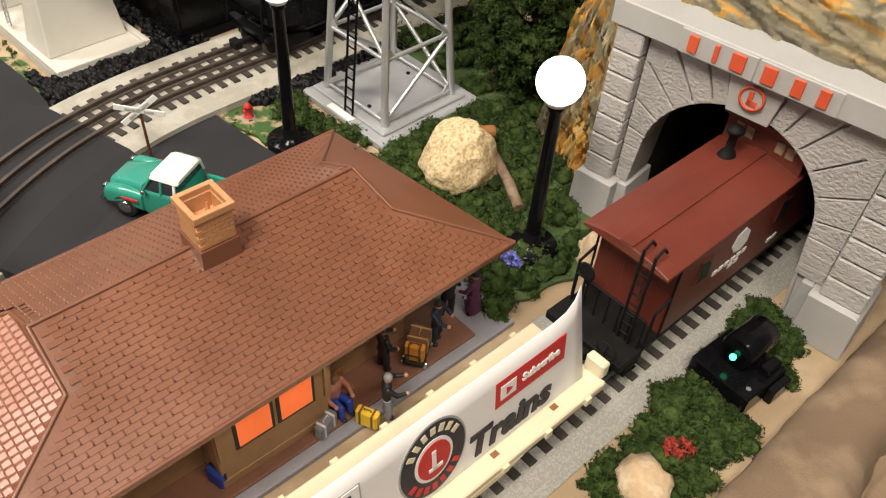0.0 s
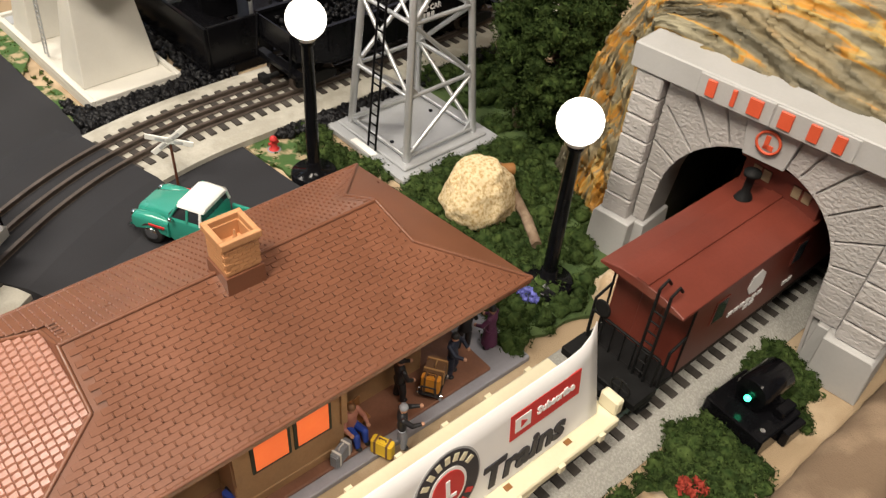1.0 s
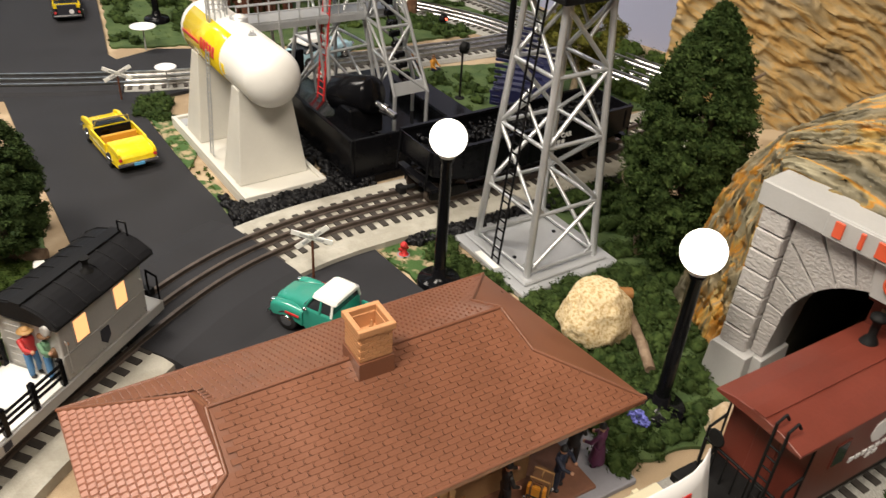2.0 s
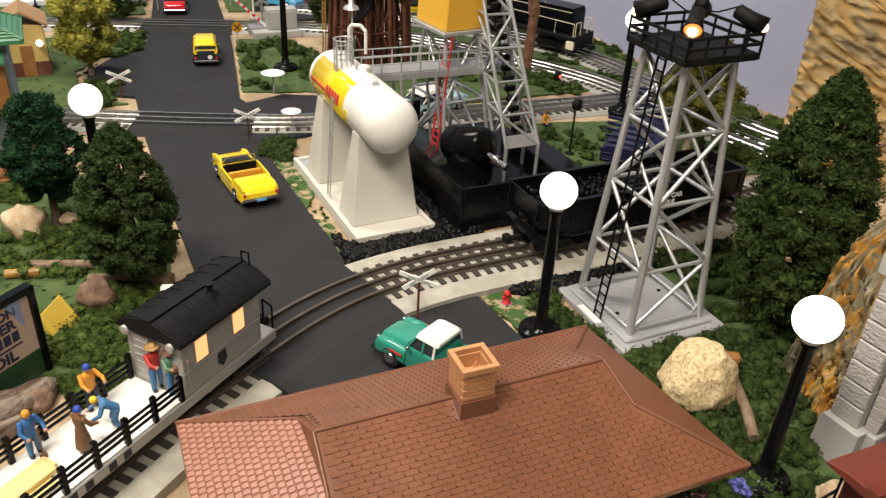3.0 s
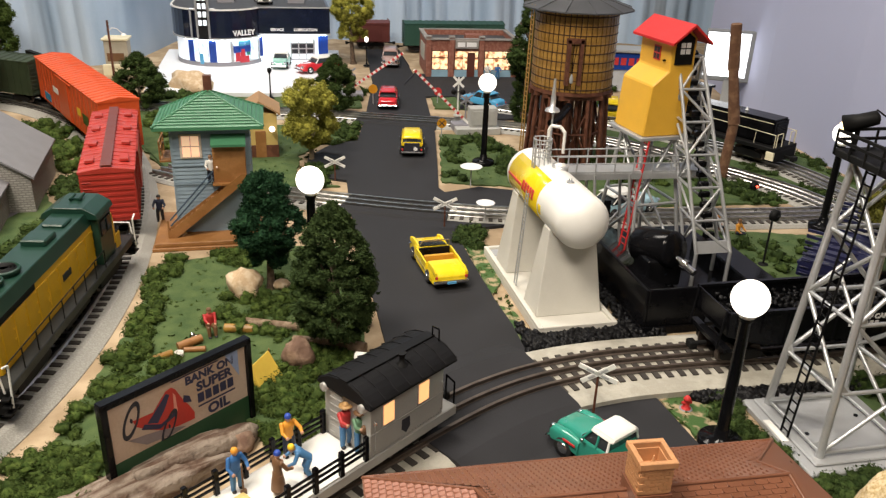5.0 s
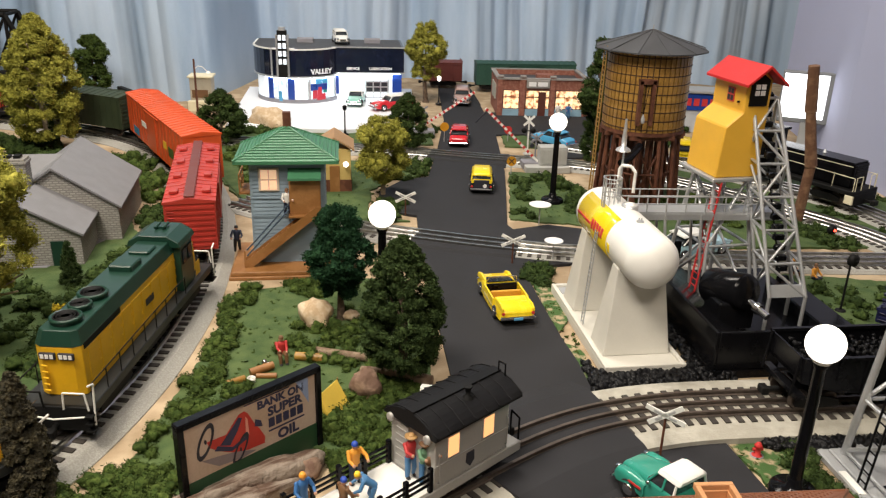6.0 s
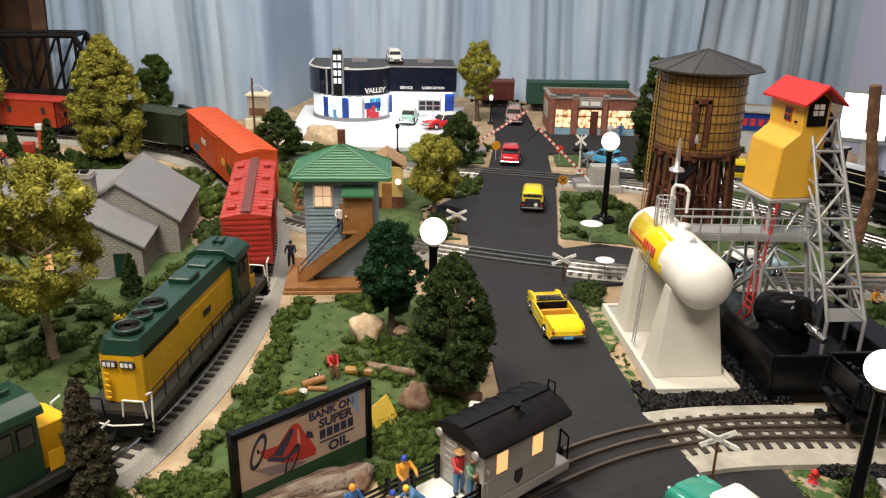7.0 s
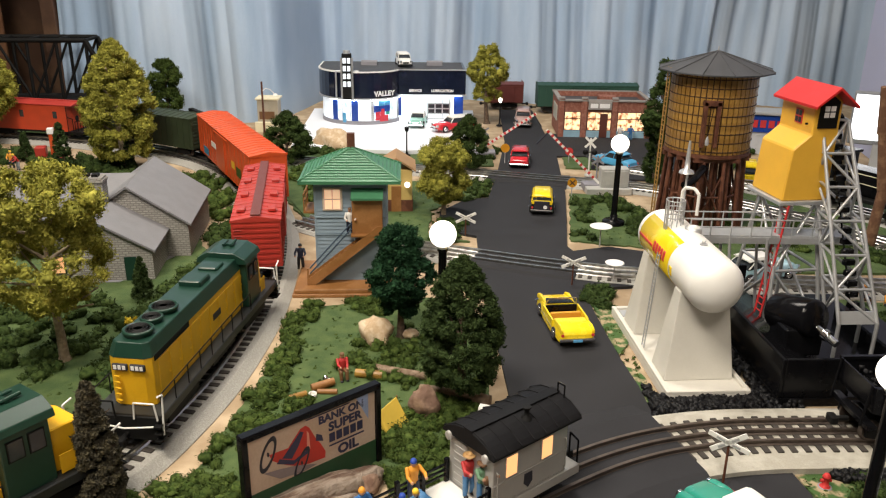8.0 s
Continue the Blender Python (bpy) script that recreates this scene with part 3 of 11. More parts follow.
            joined.add([(-q, 0.0002, 0), (q, 0.0002, 0), (q, 0.0039, 0), (-q, 0.0039, 0), (-q * 0.7, 0.0006, 0.0009), (q * 0.7, 0.0006, 0.0009), (q * 0.75, 0.0037, 0.00045), (-q * 0.75, 0.0037, 0.00045)],
                [(4, 5, 6, 7), (0, 1, 5, 4), (1, 2, 6, 5), (2, 3, 7, 6), (3, 0, 4, 7)], False, 0, m)
    tagged(part("hip_tiles", joined, HIPSHEEN, roof), kind="stuff")
    # chimney with a hollow top, brick courses and a flue pot
    ch = part("chimney", Geo().box(0.003 - 0.0095, -0.0125, 0.1, 0.003 + 0.0095, 0.0065, 0.1225), ROOFBROWN, st, "tan brick chimney on a brown base")
    bricks = Geo()
    for j in range(7):
        z = 0.1235 + j * 0.0022
        for i in range(4):
            o = (i + (0.5 if j % 2 else 0)) * 0.0042 - 0.0085
            a, b = max(-0.0084, o), min(0.0084, o + 0.0039)
            if b - a < 0.0008:
                continue
            bricks.box(0.003 + a, -0.003 - 0.0088, z, 0.003 + b, -0.003 - 0.007, z + 0.0019).box(0.003 + a, -0.003 + 0.007, z, 0.003 + b, -0.003 + 0.0088, z + 0.0019)
            bricks.box(0.003 - 0.0088, -0.003 + a, z, 0.003 - 0.007, -0.003 + b, z + 0.0019).box(0.003 + 0.007, -0.003 + a, z, 0.003 + 0.0088, -0.003 + b, z + 0.0019)
    tagged(part("bricks", bricks, CHIMNEY, ch), kind="stuff")
    for z0, z1, o, i in ((0.1225, 0.1392, 0.0084, 0.0068), (0.1388, 0.1425, 0.0099, 0.0072)):
        for x0, y0, x1, y1 in ((-o, -o, o, -i), (-o, i, o, o), (-o, -i, -i, i), (i, -i, o, i)):
            part("stack_wall" if z0 < 0.13 else "cap", Geo().box(0.003 + x0, -0.003 + y0, z0, 0.003 + x1, -0.003 + y1, z1), CHIMNEY, ch, bevel=0.0003)
    part("stack_floor", Geo().box(0.003 - 0.007, -0.01, 0.1225, 0.003 + 0.007, 0.004, 0.131), CHIMNEY, ch)
    part("flue_pot", Geo().lathe([(0.0008, 0.131), (0.0018, 0.133), (0.0009, 0.136), (0.0004, 0.139)], 10, Matrix.Translation((0.005, -0.002, 0))), CHIMNEY, ch)
    # walls, bay, windows
    part("wall", Geo().box(-0.098, -0.03, 0.006, 0.095, 0.045, 0.079), WALLTAN, st, "tan plaster wall")
    part("bay", Geo().box(-0.034, -0.0485, 0.006, 0.029, -0.029, 0.0795).box(-0.0345, -0.049, 0.006, 0.0295, -0.0285, 0.0125), WALLTAN, st, bevel=0.0006)
    glow = mat("window_glow", (0.85, 0.16, 0.04), 0.5, var=0.2, scale=60, bump=0.05, emit=0.55)
    dark = mat("window_frame_green", (0.02, 0.03, 0.018), 0.5)
    for x in (-0.024, -0.0005):
        wd = part("window", Geo().box(x, -0.0493, 0.031, x + 0.0215, -0.0484, 0.068), dark, st, "dark green window frame")
        part("pane", Geo().box(x + 0.0018, -0.0497, 0.033, x + 0.0197, -0.0492, 0.066), glow, wd, "window lit orange from inside")
    for x in (-0.0335, 0.0265):
        part("corner_board", Geo().box(x, -0.0502, 0.03, x + 0.0035, -0.0484, 0.079), WALLTAN, st)
    for x in (0.05, 0.075, -0.06, -0.085):
        wd = part("window", Geo().box(x - 0.008, -0.0312, 0.03, x + 0.008, -0.0299, 0.066), dark, st)
        part("pane", Geo().box(x - 0.0066, -0.0315, 0.032, x + 0.0066, -0.0311, 0.064), glow, wd)
    for x in (0.045, 0.09, -0.05, -0.092):
        part("roof_bracket", Geo().prism([(x, -0.0305), (x + 0.003, -0.0305), (x + 0.003, -0.058), (x, -0.058)], 0.072, 0.0765).box(x, -0.033, 0.05, x + 0.003, -0.0305, 0.075), WALLTAN, st)
    return st


station()
solo("platform", Geo().prism([(0.0, 0.2545), (0.318, 0.2545), (0.318, 0.385), (0.0, 0.385)], 0.0, 0.0045), PLATGREY, Matrix(), "smooth grey station platform", "platform", kind="structure", bevel=0.0006)
solo("platform_slab", Geo().prism([(0.02, 0.261), (0.2915, 0.261), (0.2915, 0.375), (0.02, 0.375)], 0.004, 0.0065), SLABBROWN, Matrix(), "brown slab the station stands on", "platform", kind="structure", bevel=0.0007)

# ---- tunnel portal ----


PM = pose(0.449, 0.2116, 0, 0, 0, -83.2)


def portal():
    po = thing("tunnel_portal", PM, "grey cut-stone tunnel portal with red raised lettering bars", "tunnel portal")
    cx, R, zc, D, zt = -0.006, 0.0572, 0.0632, 0.028, 0.1431
    W = 0.0945
    arch = [(cx + R * math.cos(math.pi * i / 24), zc + R * math.sin(math.pi * i / 24)) for i in range(25)]
    foot = R + 0.006
    # face slab with the arched opening, in two halves
    for s in (-1, 1):
        half = [(x, z) for x, z in (arch[:13] if s > 0 else arch[12:])]
        half = half if s > 0 else half[::-1]
        edge = [(cx + s * foot, 0)] + half + [(cx, zt + 0.001), (s * W, zt + 0.001), (s * W, 0)]
        part("face", Geo().plate(edge, 0.0035, D), STONEPLAIN, po)
    # cut-stone reveal, black farther in
    outline = [(cx + foot, 0)] + arch + [(cx - foot, 0)]
    n = len(outline)
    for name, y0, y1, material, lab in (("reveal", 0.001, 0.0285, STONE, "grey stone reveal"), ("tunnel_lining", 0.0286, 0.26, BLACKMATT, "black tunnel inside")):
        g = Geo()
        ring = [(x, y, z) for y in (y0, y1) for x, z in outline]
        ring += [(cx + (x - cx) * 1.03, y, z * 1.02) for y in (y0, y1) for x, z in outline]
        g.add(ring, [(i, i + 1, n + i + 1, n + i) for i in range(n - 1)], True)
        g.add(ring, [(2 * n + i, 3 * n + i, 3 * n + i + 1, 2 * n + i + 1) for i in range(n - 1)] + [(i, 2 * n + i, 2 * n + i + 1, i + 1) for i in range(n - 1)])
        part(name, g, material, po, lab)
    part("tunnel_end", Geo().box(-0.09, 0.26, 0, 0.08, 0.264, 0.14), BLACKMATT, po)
    # wedge stones of uneven length round the arch, cut off by the borders
    top = zt - 0.0006
    def reach(a, r):
        x, z = cx + r * math.cos(a), zc + r * math.sin(a)
        k = 1.0
        for lim, v, c in ((0.0705, x, cx), (-0.0745, x, cx), (top, z, zc)):
            if (lim > c and v > lim) or (lim < c and v < lim):
                k = min(k, (lim - c) / (v - c))
        return (cx + (x - cx) * k, zc + (z - zc) * k)
    keyhalf = 0.2185
    for s in (-1, 1):
        cuts = [0.0, 0.2, 0.47, 0.74, 0.98, 1.19, math.pi / 2 - keyhalf]
        for i, (b0, b1) in enumerate(zip(cuts, cuts[1:])):
            a0, a1 = [math.pi / 2 + s * (math.pi / 2 - b) for b in (b0 + 0.009, b1 - 0.009)]
            long = (0.03, 0.036, 0.1, 0.048, 0.1, 0.1)[i] + R
            inner = [(cx + R * math.cos(a0 + (a1 - a0) * q / 3), zc + R * math.sin(a0 + (a1 - a0) * q / 3)) for q in range(4)]
            outer = [reach(a0 + (a1 - a0) * q / 3, long) for q in (3, 2, 1, 0)]
            part("wedge_stone", Geo().plate(inner + outer, 0.0006, 0.0046), STONE, po, bevel=0.0004)
        # jamb stones under the spring of the arch
        for j in range(3):
            z0, z1 = 0.0358 + j * 0.0092, 0.0448 + j * 0.0092
            xi = [cx + s * (foot + (R - foot) * z / zc) for z in (z0, z1)]
            xo = 0.0705 if s > 0 else -0.0745
            part("jamb_stone", Geo().plate([(xi[0], z0), (xo, z0), (xo, z1), (xi[1], z1)], 0.0004, 0.0046), STONE, po, bevel=0.0004)
        # spandrel stones
        xa, xb = (0.0705, 0.049) if s > 0 else (-0.0745, -0.0605)
        part("spandrel_stone", Geo().box(min(xa, xb), 0.0008, 0.1235, max(xa, xb), 0.0046, top), STONE, po, bevel=0.0005)
        # pilaster of rough courses, slightly battered
        for q in range(7):
            z0, z1 = 0.0353 + 0.01537 * q, 0.0353 + 0.01537 * (q + 1) - 0.0009
            x0, x1 = ((0.0715, 0.0965 - 0.0002 * q) if s > 0 else (-0.0955 + 0.0002 * q, -0.0755))
            part("stone_block", Geo().box(x0, -0.0062, z0, x1, 0.02, z1), STONE, po, bevel=0.0009)
        xi, xo = (0.0672, 0.0985) if s > 0 else (-0.0702, -0.0985)
        part("base_block", Geo().plate([(xi, 0), (xo * 1.015, 0), (xo, 0.0325), (xo * 0.98, 0.0353), (xi, 0.0353)], -0.011, 0.03), STONEPLAIN, po, bevel=0.0006)
        part("base_block", Geo().plate([(xi - s * 0.009, 0), (xi, 0), (xi, 0.0353), (xi - s * 0.007, 0.0353)], -0.003, 0.03), STONEPLAIN, po, bevel=0.0006)
    part("keystone", Geo().plate([(cx - 0.0128, zc + R - 0.0022), (cx + 0.0128, zc + R - 0.0022), (cx + 0.0165, top), (cx - 0.0165, top)], -0.0022, 0.005), STONEPLAIN, po, bevel=0.0005)
    cap = part("cap_stone", Geo().box(-0.0985, -0.0078, zt, 0.1, 0.022, 0.1592), STONEPLAIN, po, bevel=0.0008)
    for x0, x1 in ((-0.0537, -0.0082), (-0.0074, 0.0387)):
        part("name_panel", Geo().box(x0, -0.0088, zt + 0.0004, x1, -0.0072, 0.158), STONEPLAIN, cap, bevel=0.0005)
    for x, wd in ((-0.0452, 0.0058), (-0.0312, 0.0028), (-0.0182, 0.0082), (-0.0002, 0.0076), (0.0158, 0.0062), (0.0297, 0.0058)):
        part("letter_bar", Geo().box(x - wd / 2, -0.0102, 0.1462, x + wd / 2, -0.0086, 0.1565), RED, cap, "plain red raised bar", bevel=0.0004)
    zm = 0.1322
    med = part("medallion", Geo().cyl((cx, -0.0036, zm), (cx, -0.002, zm), 0.0074, 0.0074, 24), STONEPLAIN, po)
    part("medallion_ring", Geo().lathe([(0.0062, 0.0), (0.0062, 0.0014), (0.0075, 0.0014), (0.0075, 0.0)], 28, pose(cx, -0.0034, zm, 90, 0, 0)), RED, med)
    part("medallion_mark", Geo().box(cx - 0.0022, -0.0046, zm - 0.004, cx + 0.0005, -0.0034, zm + 0.004).box(cx - 0.0022, -0.0046, zm - 0.004, cx + 0.0035, -0.0034, zm - 0.0015), RED, med)
    return po


portal()

# ---- mountain ----


def rockmat(name, stops, stretchx, stretchy, twist):
    """Creased painted plaster: long colour streaks and folds along the sheet's own two directions."""
    m = mat(name, (0.3, 0.2, 0.1), 0.7, bump=0.35, bscale=420)
    nt = m.node_tree
    ramp = next(n for n in nt.nodes if n.bl_idname == "ShaderNodeValToRGB")
    n1 = ramp.inputs[0].links[0].from_node
    bp = next(n for n in nt.nodes if n.bl_idname == "ShaderNodeBump")
    uv = nt.nodes.new("ShaderNodeUVMap")
    uv.uv_map = "sheet"
    mp = nt.nodes.new("ShaderNodeMapping")
    mp.inputs["Rotation"].default_value = (0, 0, twist)
    mp2 = nt.nodes.new("ShaderNodeMapping")
    mp2.inputs["Scale"].default_value = (stretchx, stretchy, 1)
    nt.links.new(uv.outputs[0], mp.inputs[0])
    nt.links.new(mp.outputs[0], mp2.inputs[0])
    nt.links.new(mp2.outputs[0], n1.inputs["Vector"])
    n1.inputs["Scale"].default_value, n1.inputs["Distortion"].default_value, n1.inputs["Detail"].default_value = 1.0, 0.9, 6.0
    el = ramp.color_ramp.elements
    while len(el) < len(stops):
        el.new(0.5)
    for e, (pos, c) in zip(el, stops):
        e.position, e.color = pos, (*c, 1)
    folds = nt.nodes.new("ShaderNodeTexNoise")
    folds.noise_type = "RIDGED_MULTIFRACTAL"
    folds.inputs["Scale"].default_value, folds.inputs["Detail"].default_value, folds.inputs["Distortion"].default_value = 2.6, 3.0, 0.6
    nt.links.new(mp2.outputs[0], folds.inputs["Vector"])
    b2 = nt.nodes.new("ShaderNodeBump")
    b2.inputs["Strength"].default_value, b2.inputs["Distance"].default_value = 1.0, 0.004
    nt.links.new(folds.outputs["Fac"], b2.inputs["Height"])
    nt.links.new(bp.outputs[0], b2.inputs["Normal"])
    nt.links.new(b2.outputs[0], nt.nodes["Principled BSDF"].inputs["Normal"])
    return m


def folds_at(u, v, fu, fv, twist, seed):
    """Sharp wavering creases in a sheet, longer along one way than across it."""
    c, s = math.cos(twist), math.sin(twist)
    a, b = u * c - v * s, u * s + v * c
    a += 0.012 * noise.noise(Vector((u * 22, v * 22, seed)))
    b += 0.012 * noise.noise(Vector((u * 17, v * 17, seed + 7)))
    n1 = noise.noise(Vector((a * fu, b * fv, seed)))
    n2 = noise.noise(Vector((a * fu * 1.9 + 4, b * fv * 2.1, seed + 3)))
    step = 1 - abs(n1)
    return step * step * step * 0.75 + (1 - abs(n2)) ** 2 * 0.3 - 0.5


def sheet(name, grid, material, label, category, amount, fu, fv, twist, seed, away):
    """A crumpled sheet over a grid of (point, u, v) in metres."""
    rows, cols = len(grid), len(grid[0])
    vs, uvs = [], []
    for row in grid:
        for p, u, v in row:
            d = folds_at(u, v, fu, fv, twist, seed)
            vs.append(tuple(p + away * (d * amount + 0.35 * amount * noise.noise(Vector((u * 6, v * 6, seed))))))
            uvs.append((u, v))
    fs = [(j * cols + i, j * cols + i + 1, (j + 1) * cols + i + 1, (j + 1) * cols + i) for j in range(rows - 1) for i in range(cols - 1)]
    me = Geo().add(vs, fs, True).mesh(name, material)
    layer = me.uv_layers.new(name="sheet")
    for lp in me.loops:
        layer.data[lp.index].uv = uvs[lp.vertex_index]
    ob = solo(name, me, material, Matrix(), label, category, kind="structure")
    ob.modifiers.new("thick", "SOLIDIFY").thickness = 0.004
    return ob


HILLROCK = rockmat("painted_rock", [(0.36, (0.13, 0.115, 0.075)), (0.46, (0.25, 0.2, 0.11)), (0.5, (0.5, 0.22, 0.02)), (0.535, (0.42, 0.29, 0.09)), (0.57, (0.22, 0.19, 0.12)), (0.7, (0.33, 0.3, 0.2))], 9, 40, 0.25)
CLIFFROCK = rockmat("painted_cliff", [(0.32, (0.2, 0.155, 0.09)), (0.45, (0.38, 0.275, 0.13)), (0.54, (0.46, 0.28, 0.09)), (0.6, (0.41, 0.3, 0.15)), (0.72, (0.27, 0.23, 0.16))], 14, 44, 0.5)

# the slope starts behind the portal's outline and rises to a rim
inner = smooth_path([(-0.096, -0.02, 0), (-0.096, 0.05, 0), (-0.096, 0.1, 0), (-0.097, 0.14, 0), (-0.095, 0.154, 0), (-0.06, 0.156, 0), (0.0, 0.156, 0), (0.1, 0.156, 0), (0.2, 0.14, 0)], 0.004)
outer = smooth_path([(-0.17, -0.03, 0), (-0.166, 0.03, 0), (-0.158, 0.075, 0), (-0.148, 0.117, 0), (-0.126, 0.158, 0), (-0.1, 0.185, 0), (-0.08, 0.206, 0), (-0.04, 0.235, 0), (0.05, 0.28, 0), (0.2, 0.32, 0)], 0.004)
cols, rows = 230, 110
grid = []
for j in range(rows + 14):
    row = []
    for i in range(cols):
        s = i / (cols - 1)
        p, q = inner[int(s * (len(inner) - 1))], outer[int(s * (len(outer) - 1))]
        t = j / (rows - 1)
        if t <= 1:
            x, z = p.x + (q.x - p.x) * t, p.y + (q.y - p.y) * t + 0.012 * math.sin(math.pi * t)
            y0 = 0.018 - 0.002 * min(1, max(0, (s - 0.3) / 0.12))
            y = y0 + (0.046 - y0) * t ** 1.4 + (0.05 * t if s > 0.6 else 0.05 * t * max(0, (s - 0.3) / 0.3))
        else:
            # behind the rim the sheet falls away
            k = (t - 1) * (rows - 1) / 14
            x, z = q.x + 0.004 * k, q.y - 0.09 * k * k
            y = 0.046 + (0.05 if s > 0.6 else 0.05 * max(0, (s - 0.3) / 0.3)) + 0.16 * k
        row.append((PM @ Vector((x, y, z)), 0.55 * s, 0.14 * t))
    grid.append(row)
sheet("mountain", grid, HILLROCK, "creased plaster mountain painted ochre, orange and grey", "mountain", 0.0085, 24, 105, 0.2, 2.0, (PM.to_3x3() @ Vector((-0.35, -0.8, 0.5))).normalized())

A, B = Vector((0.722, 0.672, 0)), Vector((1.422, 0.087, 0))
away = Vector((-0.64, -0.77, 0)).normalized()
cols, rows = 370, 320
grid = []
for j in range(rows):
    v = j / (rows - 1)
    grid.append([(A.lerp(B, i / (cols - 1)) + Vector((0, 0, -0.01 + 0.75 * v)) - away * (0.16 * v - 0.05 * math.sin(v * 3)), 0.91 * i / (cols - 1), 0.77 * v) for i in range(cols)])
sheet("cliff", grid, CLIFFROCK, "tall creased plaster cliff painted tan and ochre", "cliff", 0.0105, 30, 100, 0.55, 5.0, away)

# ---- street lamps ----


def street_lamp():
    la = thing("street_lamp", pose(0.3126, 0.485, 0.0), "black globe street lamp, lit, on a round black base", "street lamp", "globe street lamps")
    base = part("base", Geo().lathe([(0.0175, 0), (0.0175, 0.007), (0.016, 0.0085), (0.006, 0.0095), (0.006, 0.0165), (0.0052, 0.0175)], 32), BLACK, la)
    part("screw", Geo().cyl((0.011, -0.003, 0.008), (0.011, -0.003, 0.0095), 0.0014, 0.0014, 8), BLACK, base)
    part("pole", Geo().lathe([(0.0049, 0.016), (0.0046, 0.06), (0.0042, 0.112), (0.0055, 0.1135), (0.0055, 0.1165)], 20), BLACK, la)
    part("collar", Geo().lathe([(0.0058, 0.1162), (0.0068, 0.118), (0.0072, 0.1202), (0.006, 0.121)], 20), WHITE, la)
    part("globe", Geo().ball((0, 0, 0.131), 0.0138, 28), GLOBE, la, "glowing white glass globe")
    return la


LAMP = street_lamp()
for x, y in ((0.373, 0.294), (0.269, 1.203), (-0.0003, 0.765), (0.668, 0.905)):
    copy_thing(LAMP, pose(x, y, 0.0, 0, 0, x * 400))

# ---- floodlight tower ----


def floodlight_tower():
    tw = thing("floodlight_tower", pose(0.4115, 0.4905, 0, 0, 0, 2.0), "silver lattice floodlight tower on a grey square base plate", "floodlight tower")
    base = part("base_plate", Geo().box(-0.052, -0.052, 0, 0.052, 0.052, 0.006).box(-0.044, -0.044, 0.006, 0.044, 0.044, 0.0085), GREYPLATE, tw, bevel=0.001)
    part("label_plate", Geo().box(-0.0515, -0.012, 0.0058, -0.0455, 0.016, 0.0068), WHITE, base)
    for a in (0.028, -0.028):
        part("screw", Geo().cyl((a, a * 0.3, 0.0085), (a, a * 0.3, 0.0094), 0.0018, 0.0018, 8), BLACK, base)
    b, t, zt = 0.036, 0.022, 0.2275
    at = lambda sx, sy, z: Vector((sx * (b + (t - b) * z / zt), sy * (b + (t - b) * z / zt), z))
    for sx in (-1, 1):
        for sy in (-1, 1):
            part("leg", Geo().cyl(at(sx, sy, 0.007), at(sx, sy, zt), 0.0031, 0.0026, 8), SILVER, tw)
    levels = (0.012, 0.062, 0.118, 0.172, zt - 0.004)
    for (ax, ay), (bx, by) in (((-1, -1), (1, -1)), ((1, -1), (1, 1)), ((1, 1), (-1, 1)), ((-1, 1), (-1, -1))):
        for z0, z1 in zip(levels, levels[1:]):
            part("girt", Geo().cyl(at(ax, ay, z0), at(bx, by, z0), 0.0017, 0.0017, 6), SILVER, tw)
            up = levels.index(z0) % 2 == 0
            part("brace", Geo().cyl(at(ax, ay, z0 if up else z1), at(bx, by, z1 if up else z0), 0.0019, 0.0019, 6), SILVER, tw)
            if z0 > 0.1:
                mid = (at(ax, ay, z0) + at(bx, by, z1)) / 2 if up else (at(ax, ay, z1) + at(bx, by, z0)) / 2
                part("brace", Geo().cyl(mid, at(bx, by, z0) if up else at(bx, by, z1), 0.0015, 0.0015, 6), SILVER, tw)
    for (ax, ay), (bx, by) in (((-1, -1), (1, -1)), ((-1, 1), (-1, -1)), ((1, -1), (1, 1))):
        for z0 in levels[:-1]:
            for (cx, cy), (dx, dy) in (((ax, ay), (bx, by)), ((bx, by), (ax, ay))):
                c, d, e = at(cx, cy, z0 - 0.004), at(cx, cy, z0 + 0.011), at(cx, cy, z0).lerp(at(dx, dy, z0), 0.16)
                n = (d - c).cross(e - c).normalized() * 0.0006
                part("gusset", Geo().add([c + n, d + n, e + n, c - n, d - n, e - n], [(0, 1, 2), (5, 4, 3), (0, 3, 4, 1), (1, 4, 5, 2), (2, 5, 3, 0)]), SILVER, tw)
    la = part("ladder", Geo().rod([(-0.0455, -0.009, 0.008), (-0.026, -0.006, zt)], 0.001).rod([(-0.0455, 0.0, 0.008), (-0.026, 0.003, zt)], 0.001), BLACK, tw)
    for i in range(26):
        k = (i + 0.5) / 26
        p = Vector((-0.0455, -0.009, 0.008)).lerp(Vector((-0.026, -0.006, zt)), k)
        part("rung", Geo().cyl(p, p + Vector((0, 0.009, 0)), 0.0007, 0.0007, 5), BLACK, la)
    E = 0.0325
    deck = part("deck", Geo().box(-E, -E, zt - 0.001, E, E, zt + 0.0045), BLACKMATT, tw, bevel=0.0006)
    for z in (0.011, 0.018):
        for s in (-1, 1):
            part("rail", Geo().box(-E, s * E - 0.001, zt + z - 0.001, E, s * E + 0.001, zt + z + 0.001), BLACKMATT, deck)
            part("rail", Geo().box(s * E - 0.001, -E, zt + z - 0.001, s * E + 0.001, E, zt + z + 0.001), BLACKMATT, deck)
    for i in range(5):
        for s in (-1, 1):
            x = -E + E / 2 * i
            part("post", Geo().cyl((x, s * E, zt), (x, s * E, zt + 0.019), 0.001, 0.001, 6), BLACKMATT, deck)
